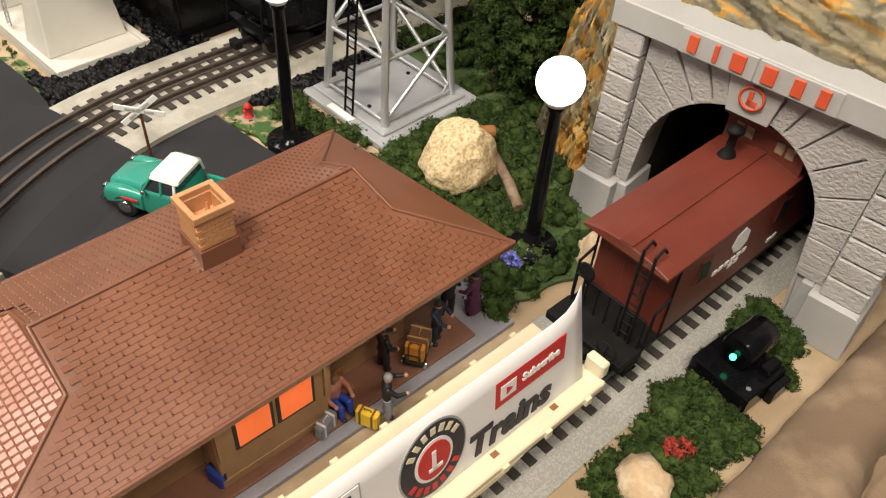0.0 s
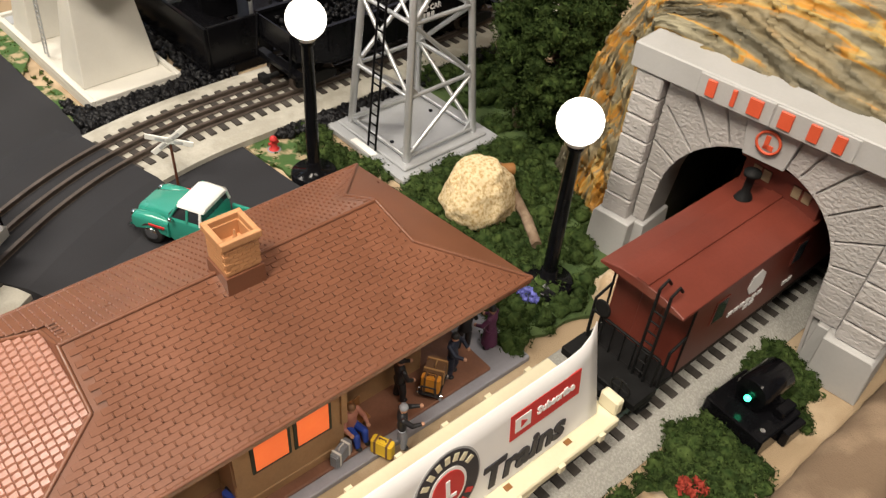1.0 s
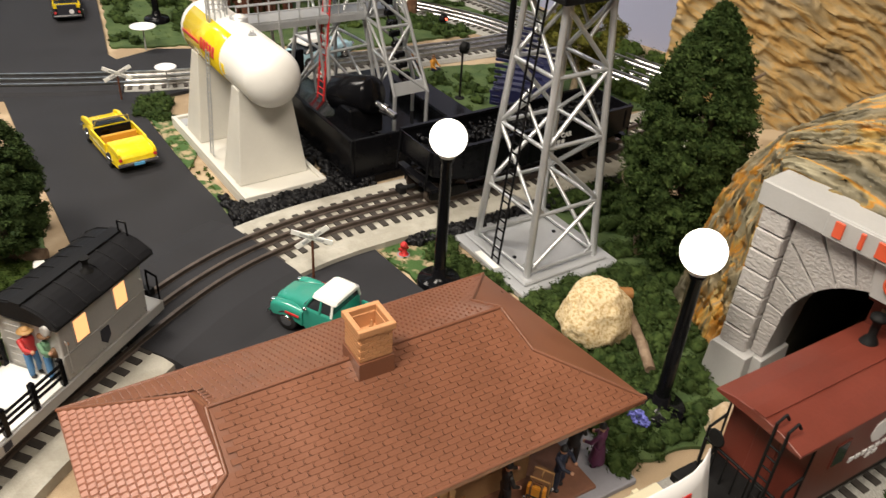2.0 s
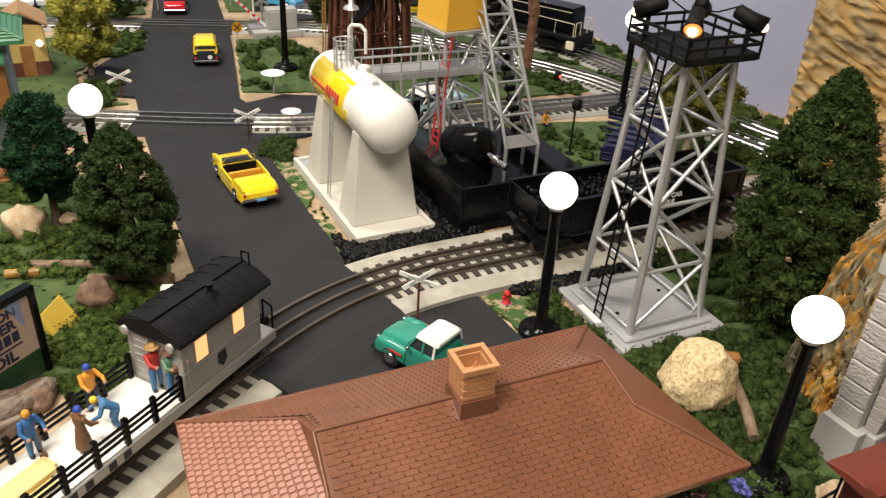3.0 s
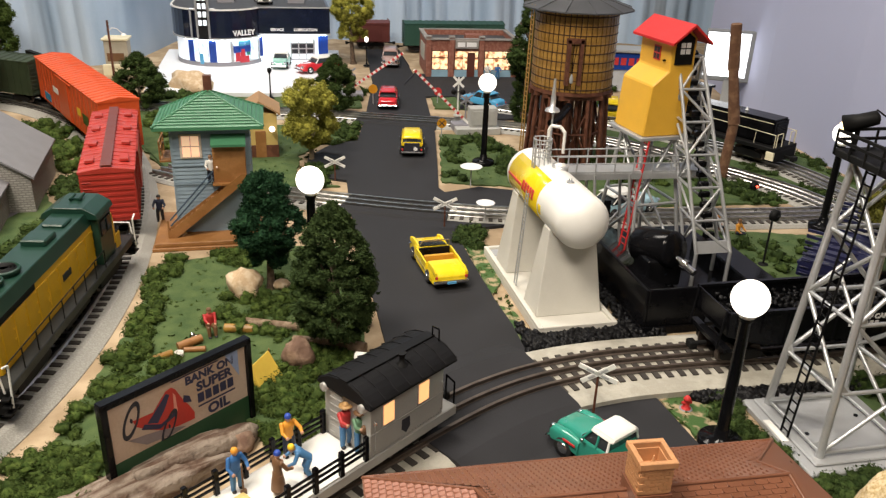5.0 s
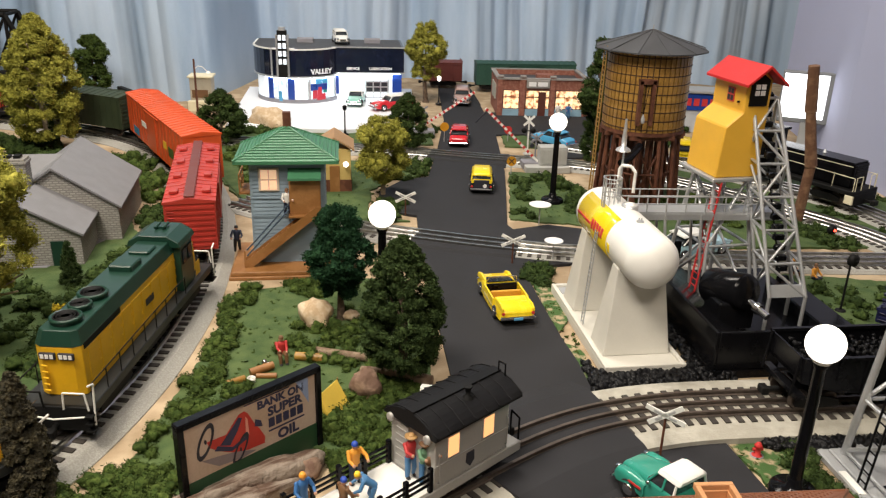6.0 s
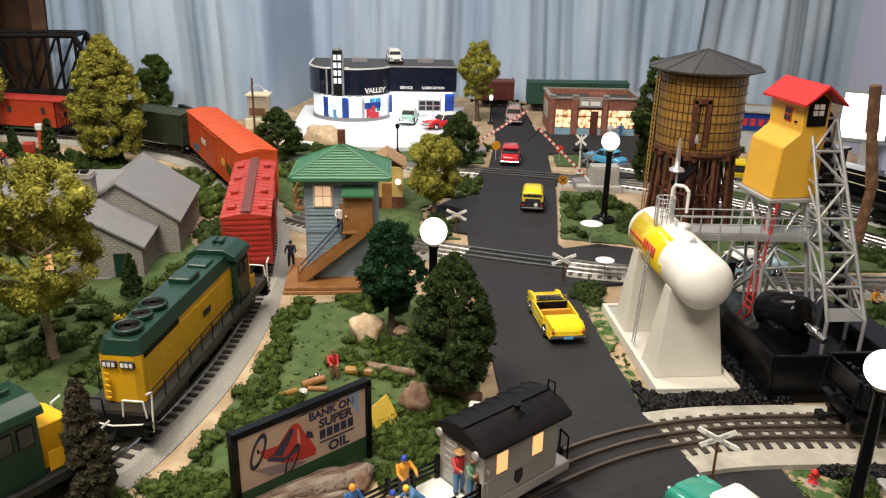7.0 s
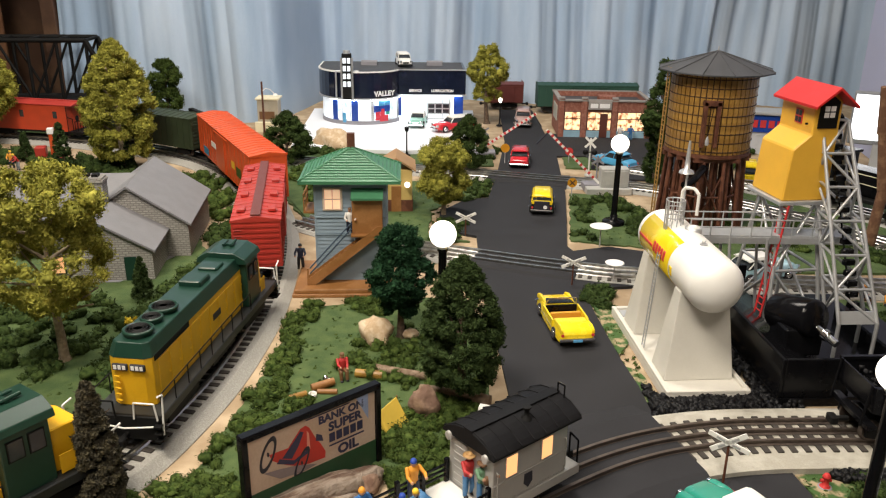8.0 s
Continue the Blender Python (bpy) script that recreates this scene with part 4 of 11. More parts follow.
            part("post", Geo().cyl((s * E, x, zt), (s * E, x, zt + 0.019), 0.001, 0.001, 6), BLACKMATT, deck)
    bulb = mat("flood_glow", (1.0, 0.72, 0.4), 0.4, var=0.02, bump=0, emit=6.0)
    # the bowl emits orange in place of bulb light thrown back by it
    bowl = mat("flood_bowl_glow", (1.0, 0.3, 0.06), 0.3, var=0.02, bump=0, emit=1.5)
    for x, y, rz in ((-0.024, 0.024, 45), (-0.021, -0.021, 135), (0.026, -0.024, 225), (0.018, 0.018, 315)):
        m = Matrix.Translation((x, y, zt + 0.026)) @ Matrix.Rotation(math.radians(rz), 4, "Z") @ Matrix.Rotation(math.radians(-115), 4, "X") @ Matrix.Diagonal((0.76, 0.76, 0.92, 1))
        hd = part("floodlight", Geo().lathe([(0.003, -0.014), (0.0066, -0.0125), (0.0074, 0.0), (0.0098, 0.011), (0.0085, 0.0105), (0.007, 0.006)], 18, m), BLACKMATT, tw, "round black floodlight head")
        part("reflector", Geo().ball((0, 0, 0.0085), 0.0082, 16, m, rz=0.0022), bowl, hd, "reflector bowl with an orange glow of its own")
        part("bulb", Geo().ball((0, 0, 0.0105), 0.0046, 16, m, rz=0.0042), bulb, hd, "glowing warm bulb")
        part("bracket", Geo().cyl((x, y, zt + 0.004), (x, y, zt + 0.02), 0.0018, 0.0018, 6), BLACKMATT, hd)
    part("wire", Geo().rod([(-0.018, 0.018, zt + 0.036), (-0.006, 0.004, zt + 0.026), (-0.016, -0.014, zt + 0.034)], 0.0006).rod([(-0.014, -0.018, zt + 0.033), (0.004, -0.014, zt + 0.03), (0.02, -0.02, zt + 0.035)], 0.0006), BLACKMATT, tw)
    return tw


floodlight_tower()

# ---- more paints ----
GREEN = mat("paint_dark_green", (0.008, 0.036, 0.023), 0.35, var=0.12, scale=50, bump=0.04)
LOCOYELLOW = mat("paint_loco_yellow", (0.72, 0.4, 0.012), 0.4, var=0.08, scale=50, bump=0.05)
BOXRED = mat("paint_box_red", (0.4, 0.035, 0.025), 0.42, var=0.12, scale=50, bump=0.1)
BOXORANGE = mat("paint_box_orange", (0.58, 0.08, 0.015), 0.45, var=0.1, scale=50, bump=0.1)
BOXGREEN = mat("paint_box_green", (0.028, 0.042, 0.02), 0.55, var=0.15, scale=50, bump=0.1)
CABOOSERED = mat("paint_caboose_red", (0.14, 0.03, 0.019), 0.4, var=0.12, scale=40, bump=0.06)
CREAM = mat("paint_cream", (0.72, 0.66, 0.47), 0.5, var=0.06, scale=40, bump=0.05)
PAPER = mat("paper_white", (0.82, 0.81, 0.8), 0.6, var=0.02, scale=20, bump=0.02)
PRINTBLACK = mat("print_black", (0.02, 0.02, 0.03), 0.6, var=0.1)
PRINTRED = mat("print_red", (0.55, 0.03, 0.03), 0.6, var=0.05)
PRINTYELLOW = mat("print_yellow", (0.75, 0.48, 0.03), 0.6, var=0.05)
PRINTGREY = mat("print_grey", (0.4, 0.4, 0.4), 0.6, var=0.05)
CHROME = mat("chrome", (0.75, 0.75, 0.76), 0.15, metal=1.0, var=0.03, bump=0.0)
TYRE = mat("tyre", (0.012, 0.012, 0.012), 0.8, var=0.2)
GLASSDARK = mat("car_glass", (0.03, 0.035, 0.04), 0.08, var=0.1, bump=0.0)
GLASSCLEAR = mat("clear_glass", (0.95, 0.97, 0.97), 0.04, var=0.0, bump=0.0)
GLASSCLEAR.node_tree.nodes["Principled BSDF"].inputs["Transmission Weight"].default_value = 1.0
GLASSCLEAR.node_tree.nodes["Principled BSDF"].inputs["IOR"].default_value = 1.15
TEAL = mat("paint_teal", (0.03, 0.27, 0.2), 0.25, var=0.05, coat=0.5, bump=0.02)
CARRED = mat("paint_car_red", (0.55, 0.02, 0.03), 0.22, var=0.05, coat=0.5, bump=0.02)
CARBLUE = mat("paint_car_blue", (0.08, 0.35, 0.6), 0.22, var=0.05, coat=0.5, bump=0.02)
CARPINK = mat("paint_car_rose", (0.42, 0.28, 0.25), 0.3, var=0.05, coat=0.4, bump=0.02)
WOODRED = mat("wood_redbrown", (0.09, 0.028, 0.013), 0.65, col2=(0.15, 0.055, 0.028), scale=90, bump=0.4, bscale=500)
WOODYEL = mat("stave_yellow", (0.25, 0.13, 0.024), 0.45, col2=(0.4, 0.225, 0.045), scale=70, bump=0.3, bscale=600, piece=0.12)
ROOFGREY = mat("roof_grey", (0.055, 0.056, 0.06), 0.6, var=0.15, scale=40, bump=0.2)
BLUEGREY = mat("siding_bluegrey", (0.22, 0.29, 0.35), 0.6, var=0.08, scale=50, bump=0.08)
ROOFGREEN = mat("roof_green", (0.055, 0.185, 0.095), 0.36, var=0.1, scale=50, bump=0.06)
WOODBROWN = mat("wood_brown", (0.25, 0.11, 0.03), 0.55, col2=(0.32, 0.15, 0.05), scale=70, bump=0.15)
CHUTEYELLOW = mat("bin_yellow", (0.72, 0.4, 0.04), 0.4, var=0.05, scale=40, bump=0.04)
ROOFRED = mat("roof_red", (0.5, 0.012, 0.012), 0.5, var=0.06, scale=50, bump=0.05)
LADDERRED = mat("ladder_red", (0.5, 0.025, 0.025), 0.5, var=0.06)
WARMGLOW = mat("lit_window", (1.0, 0.5, 0.2), 0.5, var=0.15, scale=120, bump=0, emit=1.1)
SHOPGLOW = mat("lit_shop_window", (0.3, 0.1, 0.035), 0.4, scale=95, bump=0, emit=1.1, col2=(1.0, 0.72, 0.42), lim=(0.38, 0.56))
FLESH = mat("figure_flesh", (0.5, 0.27, 0.17), 0.6, var=0.05)


def text(body, size, material, m, parent, depth=0.0004, squeeze=1.0, shear=0.0):
    """Raised lettering in the built-in font, lying in local x and y."""
    cu = bpy.data.curves.new("lettering", "FONT")
    cu.body, cu.size, cu.extrude, cu.align_x, cu.align_y, cu.shear = body, size, depth, "CENTER", "CENTER", shear
    cu.materials.append(material)
    cu.resolution_u = 3
    cu.offset = size * 0.04
    ob = new("lettering", cu)
    ob.parent = parent
    ob.matrix_local = m @ Matrix.Diagonal((squeeze, 1, 1, 1))
    return ob


def loft(g, secs, slot=0, n=5, smooth=True, caps=True, m=None):
    """secs: rows of x, half width at the foot, half width at the top, z foot, z top, corner radius."""
    rings = []
    for x, w0, w1, z0, z1, r in secs:
        r = min(r, (z1 - z0) * 0.49, w1 * 0.9, w0 * 0.9)
        ring = []
        for cy, cz, a0 in ((w1 - r, z1 - r, 0), (-w1 + r, z1 - r, 90), (-w0 + r * 0.6, z0 + r * 0.6, 180), (w0 - r * 0.6, z0 + r * 0.6, 270)):
            rr = r if a0 < 180 else r * 0.6
            for i in range(n):
                a = math.radians(a0 + 90 * i / (n - 1))
                ring.append((x, cy + rr * math.cos(a), cz + rr * math.sin(a)))
        rings.append(ring)
    k = len(rings[0])
    vs = [p for ring in rings for p in ring]
    fs = [(i * k + j, i * k + (j + 1) % k, (i + 1) * k + (j + 1) % k, (i + 1) * k + j) for i in range(len(rings) - 1) for j in range(k)]
    g.add(vs, fs, smooth, slot, m)
    if caps:
        g.add(vs, [tuple(range(k)), tuple(range((len(rings) - 1) * k + k - 1, (len(rings) - 1) * k - 1, -1))], False, slot, m)
    return g


def wheels(parent, xs, hw, r, hub, width=0.005):
    for x in xs:
        for s in (-1, 1):
            w = part("wheel", Geo().lathe([(r * 0.55, -width / 2), (r * 0.92, -width / 2), (r, -width * 0.3), (r, width * 0.3), (r * 0.92, width / 2), (r * 0.55, width / 2)], 20, pose(x, s * hw, r, 90)), TYRE, parent, "black rubber tyre")
            part("hubcap", Geo().lathe([(r * 0.6, -0.0003), (r * 0.6, 0.0004), (r * 0.35, 0.0012), (0.0004, 0.0015)], 16, pose(x, s * (hw + width / 2), r, -90 * s)), hub, w)


# ---- road vehicles (local x points ahead) ----


def convertible():
    c = thing("convertible", pose(0.1373, 0.8185, 0.0042, 0, 0, 97.5), "bright yellow open-top toy convertible with chrome bumpers", "car")
    g = Geo()
    loft(g, [(-0.0535, 0.016, 0.0155, 0.008, 0.0155, 0.003), (-0.051, 0.0195, 0.018, 0.006, 0.02, 0.003), (-0.03, 0.0208, 0.019, 0.0052, 0.0215, 0.004), (-0.022, 0.0208, 0.019, 0.0052, 0.0213, 0.004)], m=None)
    loft(g, [(0.014, 0.0208, 0.0192, 0.0052, 0.0215, 0.004), (0.03, 0.0208, 0.0188, 0.0052, 0.0205, 0.004), (0.048, 0.0198, 0.0175, 0.0058, 0.0185, 0.004), (0.0535, 0.0165, 0.015, 0.008, 0.0155, 0.003)])
    for s in (-1, 1):
        g.box(-0.024, s * 0.0206 - 0.0018, 0.0052, 0.016, s * 0.0206 + 0.0, 0.0205) if s > 0 else g.box(-0.024, -0.0206, 0.0052, 0.016, -0.0188, 0.0205)
        loft(g, [(-0.0545, 0.0012, 0.0008, 0.017, 0.0215, 0.0006), (-0.046, 0.0016, 0.001, 0.018, 0.0238, 0.0008), (-0.024, 0.0016, 0.0008, 0.019, 0.0222, 0.0006)], m=Matrix.Translation((0, s * 0.0172, 0)))
    g.box(-0.024, -0.019, 0.005, 0.016, 0.019, 0.0075)
    part("body", g, YELLOW, c)
    ins = part("interior", Geo().box(-0.0225, -0.0182, 0.0076, 0.0138, 0.0182, 0.0095), mat("seat_ochre", (0.6, 0.31, 0.03), 0.5, var=0.1), c, "mustard seats")
    for x in (-0.016, 0.002):
        part("seat", Geo().box(x - 0.006, -0.0172, 0.009, x + 0.006, 0.0172, 0.0135).box(x - 0.0085, -0.0172, 0.009, x - 0.005, 0.0172, 0.0205), ins.data.materials[0], c, bevel=0.001)
    part("steering_wheel", Geo().lathe([(0.0036, -0.0003), (0.0042, 0.0), (0.0036, 0.0003)], 14, pose(0.0085, 0.0085, 0.019, 0, 60, 0)), BLACK, c)
    part("dash", Geo().box(0.0115, -0.018, 0.012, 0.0145, 0.018, 0.0212), BLACK, c, bevel=0.0008)
    ws = part("windscreen", Geo().add([(0.0155, -0.0175, 0.0212), (0.0155, 0.0175, 0.0212), (0.0095, 0.0155, 0.0305), (0.0095, -0.0155, 0.0305), (0.0163, -0.0175, 0.0212), (0.0163, 0.0175, 0.0212), (0.0103, 0.0155, 0.0307), (0.0103, -0.0155, 0.0307)], [(0, 1, 2, 3), (4, 7, 6, 5), (0, 4, 5, 1), (3, 2, 6, 7), (0, 3, 7, 4), (1, 5, 6, 2)]), GLASSCLEAR, c, "clear windscreen")
    part("windscreen_frame", Geo().rod([(0.0159, -0.0178, 0.021), (0.0099, -0.0157, 0.0308), (0.0099, 0.0157, 0.0308), (0.0159, 0.0178, 0.021)], 0.0006), CHROME, ws)
    # black panel added on the bonnet to imitate the dark windscreen glass
    part("dark_glass_panel", loft(Geo(), [(0.0168, 0.0165, 0.0155, 0.0205, 0.0224, 0.0008), (0.026, 0.016, 0.015, 0.0198, 0.0219, 0.0008), (0.0345, 0.0145, 0.013, 0.019, 0.0206, 0.0007)]), BLACK, c, "black panel added for the dark look of the windscreen")
    for s in (-1, 1):
        part("front_wing", loft(Geo(), [(0.022, 0.0016, 0.001, 0.017, 0.0215, 0.0008), (0.042, 0.0026, 0.0018, 0.0155, 0.0228, 0.0015), (0.053, 0.0024, 0.0018, 0.0145, 0.0195, 0.0014)], m=Matrix.Translation((0, s * 0.0162, 0))), YELLOW, c)
    part("rear_bumper", Geo().box(-0.0565, -0.0195, 0.008, -0.053, 0.0195, 0.0118), CHROME, c, bevel=0.0012)
    part("front_bumper", Geo().box(0.0525, -0.0195, 0.0078, 0.0562, 0.0195, 0.0112), CHROME, c, bevel=0.0012)
    for s in (-1, 1):
        part("tail_light", Geo().cyl((-0.0545, s * 0.0165, 0.0155), (-0.0552, s * 0.0165, 0.0155), 0.0018, 0.0016, 12), PRINTRED, c)
        part("headlight", Geo().cyl((0.053, s * 0.0148, 0.0142), (0.0545, s * 0.0148, 0.0142), 0.0028, 0.0024, 12), CHROME, c)
        part("side_trim", Geo().box(-0.045, s * 0.0209 - 0.0003, 0.0115, 0.04, s * 0.0209 + 0.0003, 0.0122), CHROME, c)
    part("number_plate", Geo().box(-0.0572, -0.005, 0.0085, -0.0564, 0.005, 0.0112), mat("plate_blue", (0.1, 0.35, 0.6), 0.5), c)
    wheels(c, (-0.031, 0.032), 0.0185, 0.0075, CHROME)
    return c


def saloon(name, m, label, paint, top, k=1.0, wagon=False, pickup=False):
    c = thing(name, m, label, "car")
    g = Geo()
    loft(g, [(-0.053, 0.017, 0.015, 0.008, 0.017, 0.004), (-0.049, 0.02, 0.018, 0.006, 0.021, 0.005), (-0.02, 0.0212, 0.0195, 0.005, 0.0235, 0.005), (0.02, 0.0212, 0.0195, 0.005, 0.0232, 0.005), (0.04, 0.0205, 0.0165, 0.0055, 0.022, 0.006), (0.05, 0.0185, 0.0135, 0.0065, 0.0195, 0.006), (0.054, 0.0145, 0.01, 0.009, 0.0165, 0.003)])
    part("body", g, paint, c)
    xs = (-0.052, -0.046, 0.006, 0.018) if wagon else (-0.036, -0.022, 0.004, 0.019)
    if pickup:
        xs = (-0.012, -0.0085, 0.006, 0.0165)
    a, b, d, e = xs
    cab = part("cabin", loft(Geo(), [(a, 0.0185, 0.0168, 0.021, 0.0245, 0.002), (b, 0.0185, 0.0158, 0.021, 0.0335, 0.004), (d, 0.0185, 0.0158, 0.021, 0.0345, 0.004), (e, 0.018, 0.016, 0.021, 0.0245, 0.002)]), GLASSDARK, c, "dark windows")
    part("roof", loft(Geo(), [(a + 0.003, 0.0172, 0.014, 0.0318, 0.0338, 0.0012), (b - 0.001, 0.0172, 0.0145, 0.0325, 0.0365, 0.003), (d, 0.0172, 0.0145, 0.033, 0.0375, 0.003), (d + 0.0055, 0.0168, 0.0142, 0.0322, 0.0345, 0.0014)]), top, c)
    for x in (a + 0.002, (b + d) / 2, e - 0.001):
        for s in (-1, 1):
            part("pillar", Geo().cyl((x, s * 0.0182, 0.0225), (max(b, min(d + 0.003, x)), s * 0.0164, 0.033), 0.0011, 0.0011, 6), top, cab)
    part("rear_bumper", Geo().box(-0.056, -0.0195, 0.0072, -0.0525, 0.0195, 0.0108), CHROME, c, bevel=0.0012)
    part("front_bumper", Geo().box(0.0535, -0.0195, 0.0072, 0.057, 0.0195, 0.0108), CHROME, c, bevel=0.0012)
    part("grille", Geo().box(0.0535, -0.0085, 0.0108, 0.0552, 0.0085, 0.0158), CHROME, c, bevel=0.0005)
    for s in (-1, 1):
        part("headlight", Geo().cyl((0.0505, s * 0.0142, 0.0165), (0.0545, s * 0.0142, 0.016), 0.0033, 0.0027, 12), CHROME, c)
        part("tail_light", Geo().cyl((-0.0525, s * 0.0165, 0.014), (-0.0542, s * 0.0165, 0.014), 0.0018, 0.0016, 10), PRINTRED, c)
    wheels(c, (-0.032, 0.033), 0.019, 0.0082, CHROME)
    if pickup:
        part("bed_floor", Geo().box(-0.05, -0.0165, 0.0238, -0.014, 0.0165, 0.0242), paint, c)
        for s in (-1, 1):
            part("bed_side", Geo().box(-0.0505, s * 0.0185 - 0.0012, 0.021, -0.0135, s * 0.0185 + 0.0012, 0.0262), paint, c, bevel=0.0006)

            part("door_mirror", Geo().ball((0.014, s * 0.0215, 0.0255), 0.0014, 8), CHROME, c)
    if k != 1.0:
        c.scale = (k, k, k)
    return c


convertible()


def pickup_truck():
    c = thing("pickup_truck", pose(0.2166, 0.4615, 0.0042, 0, 0, 119.5), "teal toy pickup truck with a white cab roof", "truck")
    part("hood", loft(Geo(), [(0.0505, 0.0115, 0.0105, 0.008, 0.0195, 0.004), (0.048, 0.0128, 0.012, 0.008, 0.0218, 0.005), (0.036, 0.0138, 0.0128, 0.008, 0.0238, 0.005), (0.0215, 0.0165, 0.0155, 0.008, 0.0262, 0.004)]), TEAL, c)
    part("cab_body", loft(Geo(), [(0.0225, 0.0172, 0.0165, 0.0065, 0.0252, 0.003), (0.018, 0.0186, 0.018, 0.006, 0.0262, 0.003), (0.0, 0.0186, 0.018, 0.006, 0.0262, 0.003), (-0.004, 0.0182, 0.0175, 0.006, 0.0258, 0.003)]), TEAL, c)
    cab = part("cabin", loft(Geo(), [(-0.0035, 0.017, 0.0145, 0.025, 0.0352, 0.003), (0.012, 0.0172, 0.0145, 0.025, 0.0354, 0.003), (0.021, 0.0166, 0.0155, 0.025, 0.0268, 0.001)]), GLASSDARK, c, "dark cab windows")
    part("roof", loft(Geo(), [(-0.0058, 0.0145, 0.0125, 0.0335, 0.0358, 0.0015), (-0.004, 0.0155, 0.013, 0.0335, 0.0378, 0.003), (0.01, 0.0155, 0.013, 0.0338, 0.0382, 0.003), (0.0145, 0.0148, 0.0125, 0.0338, 0.0362, 0.0015)]), WHITE, c, "white cab roof")
    for s in (-1, 1):
        for x0, x1 in ((-0.004, -0.0035), (0.006, 0.006), (0.0195, 0.0135)):
            part("pillar", Geo().cyl((x0, s * 0.0174, 0.025), (x1, s * 0.0148, 0.0345), 0.0011, 0.001, 6), WHITE if x0 < 0 else TEAL, cab)
        part("front_fender", loft(Geo(), [(0.05, 0.0035, 0.003, 0.01, 0.018, 0.002), (0.046, 0.0052, 0.0045, 0.0085, 0.0212, 0.004), (0.034, 0.0056, 0.0048, 0.0115, 0.0218, 0.004), (0.021, 0.0042, 0.0035, 0.008, 0.0205, 0.003)], m=Matrix.Translation((0, s * 0.0155, 0))), TEAL, c)
        part("rear_fender", loft(Geo(), [(-0.031, 0.003, 0.0025, 0.009, 0.015, 0.002), (-0.021, 0.0045, 0.0035, 0.011, 0.0195, 0.004), (-0.01, 0.003, 0.0025, 0.008, 0.015, 0.002)], m=Matrix.Translation((0, s * 0.0185, 0))), TEAL, c)
        part("bed_side", Geo().box(-0.034, s * 0.0178 - 0.0012, 0.0085, -0.0055, s * 0.0178 + 0.0012, 0.0205), TEAL, c, bevel=0.0007)
        part("headlight", Geo().lathe([(0.0034, 0), (0.0034, 0.002), (0.001, 0.0032)], 14, pose(0.0485, s * 0.0152, 0.0168, 0, 90, 0)), CHROME, c)
        part("door_mirror", Geo().ball((0.0165, s * 0.0208, 0.0268), 0.0015, 8).cyl((0.0165, s * 0.018, 0.0255), (0.0165, s * 0.0206, 0.0265), 0.0004, 0.0004, 5), CHROME, c)
        part("side_trim", Geo().box(0.022, s * 0.0213 - 0.0003, 0.0165, 0.034, s * 0.0213 + 0.0003, 0.0182), PRINTRED, c)
        part("tail_light", Geo().cyl((-0.0348, s * 0.0165, 0.014), (-0.0362, s * 0.0165, 0.014), 0.0018, 0.0016, 10), PRINTRED, c)
    part("bed_floor", Geo().box(-0.0335, -0.0168, 0.009, -0.0055, 0.0168, 0.0115), TEAL, c)
    part("tailgate", Geo().box(-0.0352, -0.0172, 0.009, -0.0336, 0.0172, 0.0202), TEAL, c, bevel=0.0006)
    part("grille", Geo().box(0.0502, -0.0095, 0.0105, 0.0518, 0.0095, 0.0165), CHROME, c, bevel=0.0005)
    part("front_bumper", Geo().box(0.0515, -0.0195, 0.0062, 0.0545, 0.0195, 0.0098), CHROME, c, bevel=0.0012)
    part("rear_bumper", Geo().box(-0.039, -0.0185, 0.0062, -0.036, 0.0185, 0.0095), CHROME, c, bevel=0.0012)
    wheels(c, (-0.0205, 0.0345), 0.0182, 0.0086, CHROME)
    return c


pickup_truck()
tx = saloon("taxi", pose(0.1645, 1.283, 0.0042, 0, 0, 83), "toy taxi van, yellow above and black below", mat("paint_black_gloss", (0.02, 0.015, 0.015), 0.25, coat=0.4), YELLOW, 0.92, wagon=True)
part("upper_body", loft(Geo(), [(-0.0525, 0.0182, 0.0172, 0.02, 0.027, 0.003), (-0.048, 0.0188, 0.0168, 0.0205, 0.0268, 0.003), (0.012, 0.0188, 0.0168, 0.0205, 0.0265, 0.003), (0.02, 0.0186, 0.017, 0.0205, 0.0245, 0.002)]), YELLOW, tx)
part("rear_window", Geo().box(-0.0502, -0.009, 0.0275, -0.0488, -0.001, 0.0325).box(-0.0502, 0.001, 0.0275, -0.0488, 0.009, 0.0325), GLASSDARK, tx)
part("rear_door", Geo().box(-0.0545, -0.0135, 0.0105, -0.0528, 0.0135, 0.026), PRINTBLACK, tx, bevel=0.001)
part("door_badge", Geo().cyl((-0.0548, -0.006, 0.0155), (-0.0544, -0.006, 0.0155), 0.0035, 0.0035, 14), PAPER, tx)
saloon("toy_car", pose(0.154, 1.59, 0.0042, 0, 0, 83), "shiny red toy saloon on the black road", CARRED, CARRED, 0.95)
saloon("toy_car", pose(0.345, 1.575, 0.0042, 0, 0, 130), "light blue toy car parked on the black forecourt", CARBLUE, CARBLUE, 0.85)
saloon("toy_van", pose(0.197, 2.0, 0.0042, 0, 0, -96), "dusty rose toy van on the black road", CARPINK, CARPINK, 1.0, wagon=True)

# ---- oil tank on white piers ----


